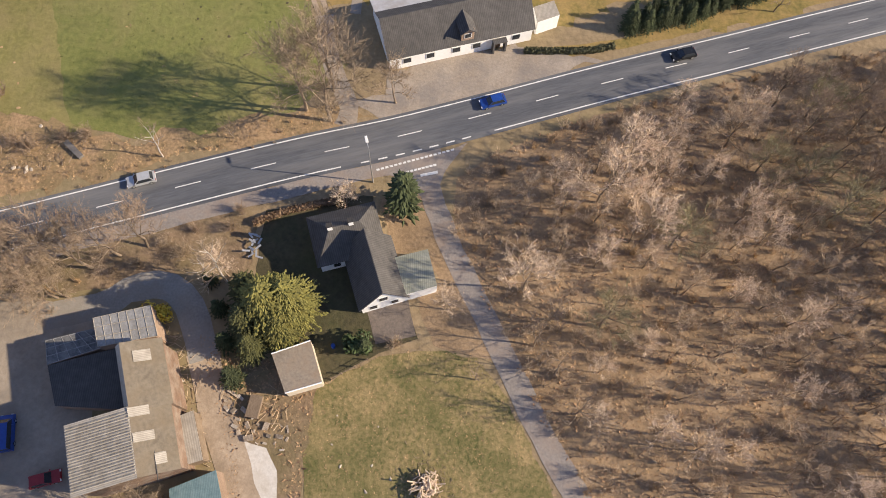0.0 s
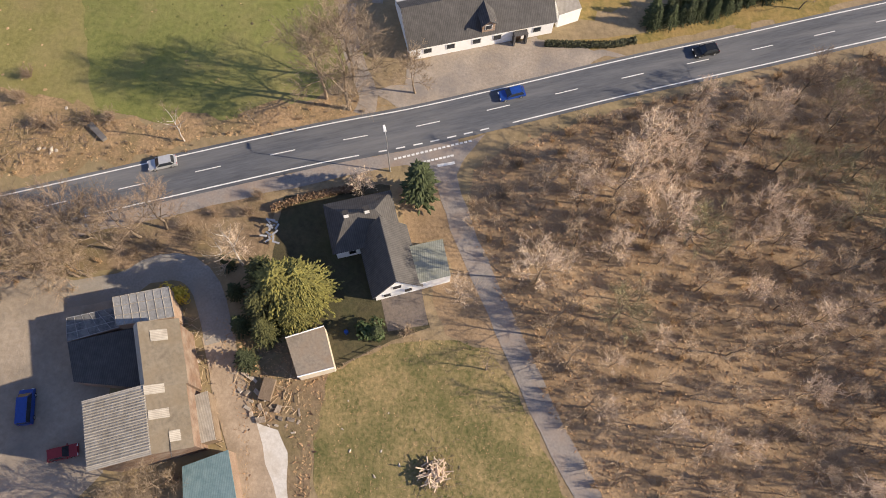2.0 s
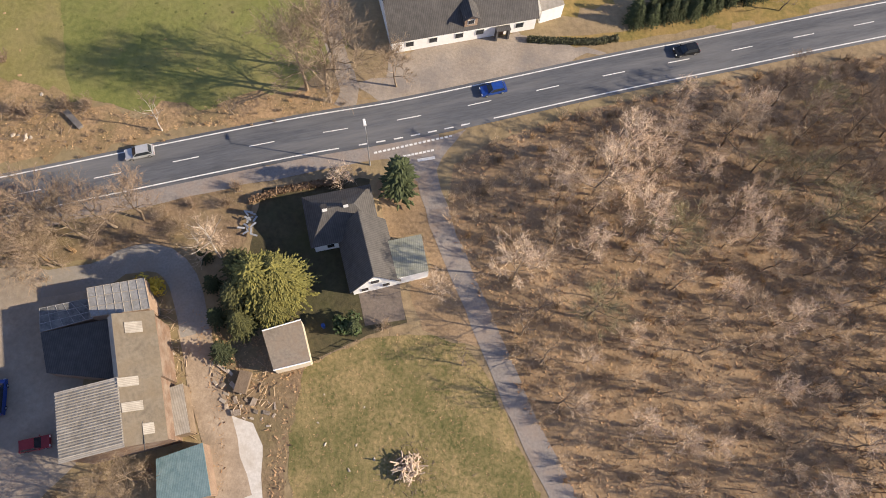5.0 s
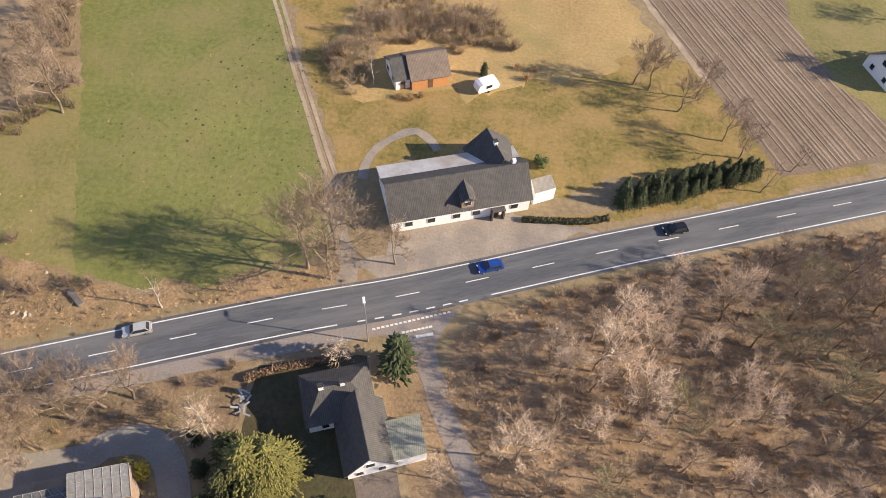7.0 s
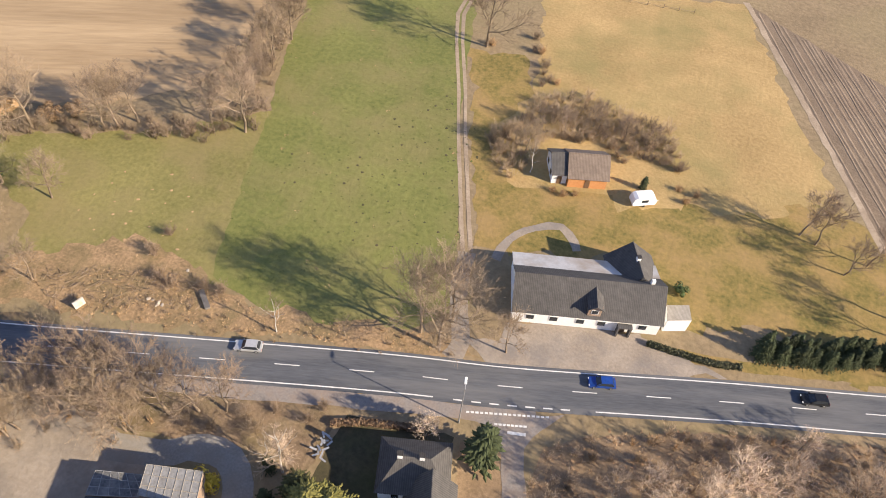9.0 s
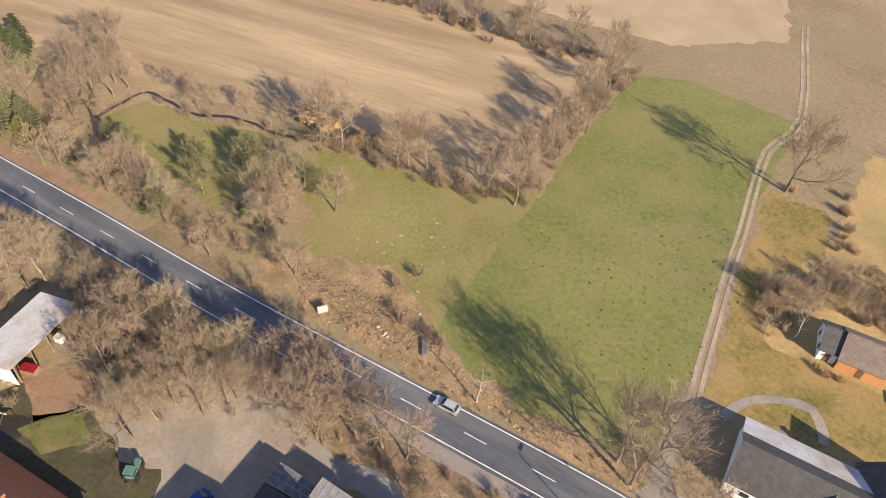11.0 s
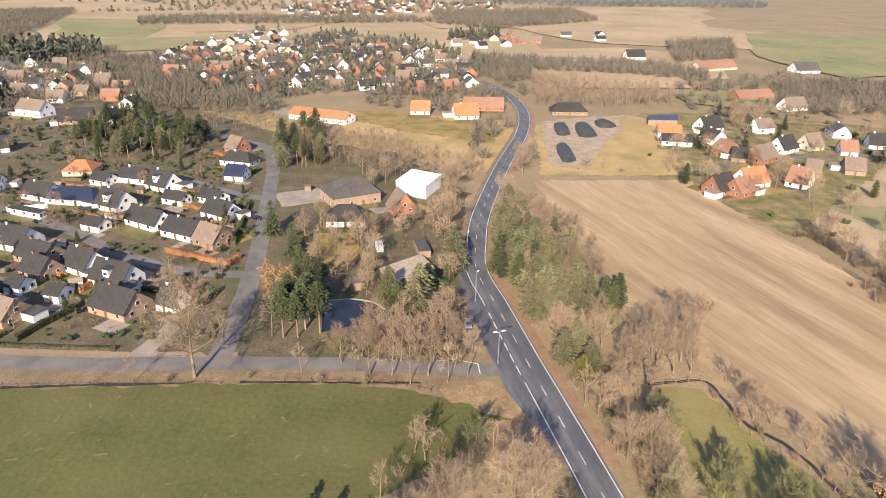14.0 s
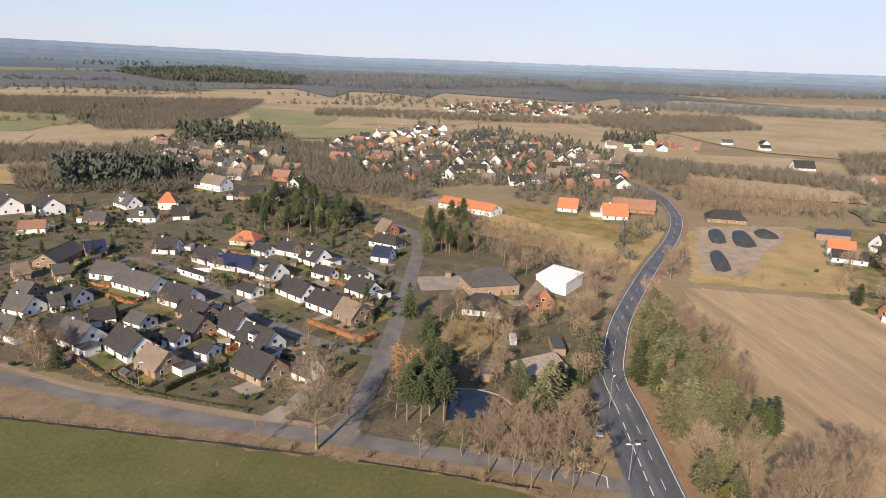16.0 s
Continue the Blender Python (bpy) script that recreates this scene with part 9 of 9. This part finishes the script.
for i in range(14):
    a = rng.uniform(0, 6.28)
    part("sheet", Geo().box(-.55, -.14, 0, .55, .14, .04).mesh("sheet", M_STEEL), scrap, Matrix.Translation((rng.gauss(0, .7), rng.gauss(0, 1.0), .2 + .06 * i)) @ Euler((rng.uniform(-.3, .3), rng.uniform(-.3, .3), a)).to_matrix().to_4x4())

tractor = thing("tractor", at(*(-65.5, 6.4), 0, 2.3), "faded green farm tractor parked by the trees", "tractor")
part("bonnet", Geo().box(.2, -.4, .8, 2.0, .4, 1.5).mesh("bonnet", M_TRACTOR), tractor)
part("cab", Geo().box(-1.0, -.7, .9, .2, .7, 1.7).mesh("cab", M_TRACTOR), tractor)
part("cab_glass", Geo().box(-.95, -.65, 1.7, .15, .65, 2.4).mesh("cab_glass", M_WINDOW), tractor)
part("cab_roof", Geo().box(-1.1, -.8, 2.4, .3, .8, 2.55).mesh("cab_roof", M_TRACTOR), tractor)
for px, r, y in ((-.7, .8, .95), (1.6, .45, .75)):
    for s in (-1, 1):
        part("wheel", Geo().beam((px, s * (y - .25), r), (px, s * y, r), r, r, 16).mesh("wheel", M_TYRE), tractor)

ruin = thing("burnt_shed", at(*(-89.0, -9.0), 0, 0.72), "burnt-out shed with charred posts and two pale fallen beams", "shed")
for px, py in ((-5.0, -3.4), (-5.0, 3.4), (0, -3.4), (0, 3.4), (5.0, -3.4), (5.0, 3.4)):
    part("post", Geo().box(px - .11, py - .11, -.1, px + .11, py + .11, rng.uniform(0.9, 2.2)).mesh("post", M_DARKWOOD), ruin)
for k in range(16):
    p = Vector((rng.uniform(-4.5, 4.5), rng.uniform(-3, 3), rng.uniform(.1, .5)))
    d = Vector((rng.gauss(0, 1), rng.gauss(0, 1), rng.gauss(0, .15))).normalized() * rng.uniform(.8, 2.2)
    part("charred_beam", Geo().beam(p - d, p + d, .1, .08, 4).mesh("charred_beam", M_DARKWOOD), ruin)
for a, b in (((-4.6, 3.4, 1.9), (5.0, 2.6, 1.2)), ((-2.6, -2.6, .5), (3.0, -3.4, .4))):
    part("beam", Geo().beam(a, b, .13, .11, 4).mesh("beam", M_PALE), ruin, None, "pale fallen beam")
for sy in (-3.4, 3.4):
    part("wall_stub", Geo().box(-5.0, sy - .15, -.1, 5.0, sy + .15, .7).mesh("wall_stub", M_DARKWOOD), ruin)
# posts of the open shed
for k in range(5):
    a, b = Vector((*(-91.9, -0.5), 0)), Vector((*(-98.2, 13.2), 0))
    q = a.lerp(b, .04 + .23 * k)
    c = open_shed.matrix_basis.translation
    part("post", Geo().box(-.1, -.1, 0, .1, .1, 4.25).mesh("post", M_WOOD), open_shed, at((q.x - c.x) * .97, (q.y - c.y) * .97))

# grass tufts, molehills and fallen twigs


def tuft_kind(seed, mat, height, width, blades):
    r = random.Random(seed)
    g = Geo()
    for i in range(blades):
        a, l = r.uniform(0, 6.283), r.uniform(.2, 1.0) * width
        b = Vector((math.cos(a) * l * .4, math.sin(a) * l * .4, 0))
        t = Vector((math.cos(a) * l, math.sin(a) * l, height * r.uniform(.5, 1)))
        s = Vector((-math.sin(a), math.cos(a), 0)) * width * .16
        g.add([tuple(b - s), tuple(b + s), tuple(t)], [(0, 1, 2)])
    return dict(meshes=[g.mesh("tuft", mat)])


def mound_kind(seed, mat):
    r = random.Random(seed)
    v = [(0, 0, .35)] + [(math.cos(6.283 * i / 7) * r.uniform(.7, 1.2), math.sin(6.283 * i / 7) * r.uniform(.7, 1.2), -.05) for i in range(7)]
    return dict(meshes=[Geo().add(v, [(0, 1 + i, 1 + (i + 1) % 7) for i in range(7)]).mesh("mound", mat)])


DRYTUFT = [tuft_kind(i, M_DRY, .16, .6, 11) for i in range(3)]
GREENTUFT = [tuft_kind(10 + i, M_GREENBLADE, .14, .6, 11) for i in range(3)]
TWIGTUFT = [tuft_kind(20 + i, M_BRUSH, .25, .9, 8) for i in range(3)]
MOUND = [mound_kind(i, M_GREENBLADE) for i in range(3)] + [mound_kind(5 + i, M_GARDEN) for i in range(2)]


def flat_kind(seed, mat):
    """A low, irregular patch of flattened grass."""
    r = random.Random(seed)
    v = [(0, 0, .07)] + [(math.cos(6.283 * i / 11) * r.uniform(.6, 2.6), math.sin(6.283 * i / 11) * r.uniform(.15, .7), .0) for i in range(11)]
    return dict(meshes=[Geo().add(v, [(0, 1 + i, 1 + (i + 1) % 11) for i in range(11)]).mesh("flat_grass", mat)])


FLAT = [flat_kind(30 + i, M_FLATGRASS) for i in range(5)]
PALEMOUND = [mound_kind(15 + i, M_DRY) for i in range(3)]
joined("grass_tufts", "dry and green grass tufts on the rough lawn", "grass", DRYTUFT * 2 + GREENTUFT, scatter(LAWN_POLY, .7, rng), .3, .75)
joined("leaf_litter", "twigs and dead bracken on the floor of the wood", "litter", TWIGTUFT + DRYTUFT[:1], scatter(WOOD_POLY, 1.0, rng), .5, 1.3)
joined("meadow_tufts", "dark grass tufts and molehills in the pasture", "grass", MOUND, scatter([(-63.5, 89.3), (-48.9, 106.7), (-36.7, 124.1), (-19.7, 81.0), (-32.3, 72.0), (-46.5, 77.1)], 1.9, rng), .12, .5)
joined("meadow_grass", "grass tufts over the green pasture", "grass", GREENTUFT * 3 + DRYTUFT[:1], scatter(FIELD_N, 2.0, rng, tries=9000), .5, 1.1)
joined("pale_tufts", "pale grass clumps in the meadow", "grass", PALEMOUND, scatter([(-88.8, 64.2), (-85.4, 78.2), (-72.8, 79.1), (-63.8, 62.5), (-77.0, 54.5)], 3.0, rng), .2, .5)
joined("track_tufts", "dark tufts beside the farm track", "grass", MOUND, along([(-19.8, 82.5), (-29.1, 106.8), (-39.2, 134.8)], .8, .4) + along([(-21.7, 99.5), (-25.6, 108.6), (-27.7, 115.6)], .8, 1.5), .15, .4)
joined("bank_grass", "long dry grass on the roadside bank", "grass", DRYTUFT, scatter([(-73.5, 44.0), (-41.7, 52.7), (-13.4, 60.1), (-21.1, 62.1), (-42.3, 56.0), (-62.4, 56.2), (-76.4, 53.9)], .9, rng), .6, 1.4)
joined("south_streaks", "pale flattened grass streaks on the pasture", "grass", FLAT, scatter([(-136.4, -103.4), (-139.0, -68.1), (-145.2, -31.5), (-115.5, -22.9), (-103.3, -84.8)], 5.0, rng, tries=2400), .15, .85, .035)
joined("scrub_grass", "dry grass and twigs on the scrubby ground", "grass", DRYTUFT + TWIGTUFT, scatter([(-32.0, 24.9), (-23.4, 21.9), (-14.1, 17.8), (-15.7, 9.5), (-15.7, -4.8), (-23.0, -5.0), (-27.5, 13.7)], .8, rng, [[(-25.2, 11.1), (-20.4, 10.5), (-18.0, 6.4), (-16.8, -4.8), (-23.0, -5.0)]]), .5, 1.2)
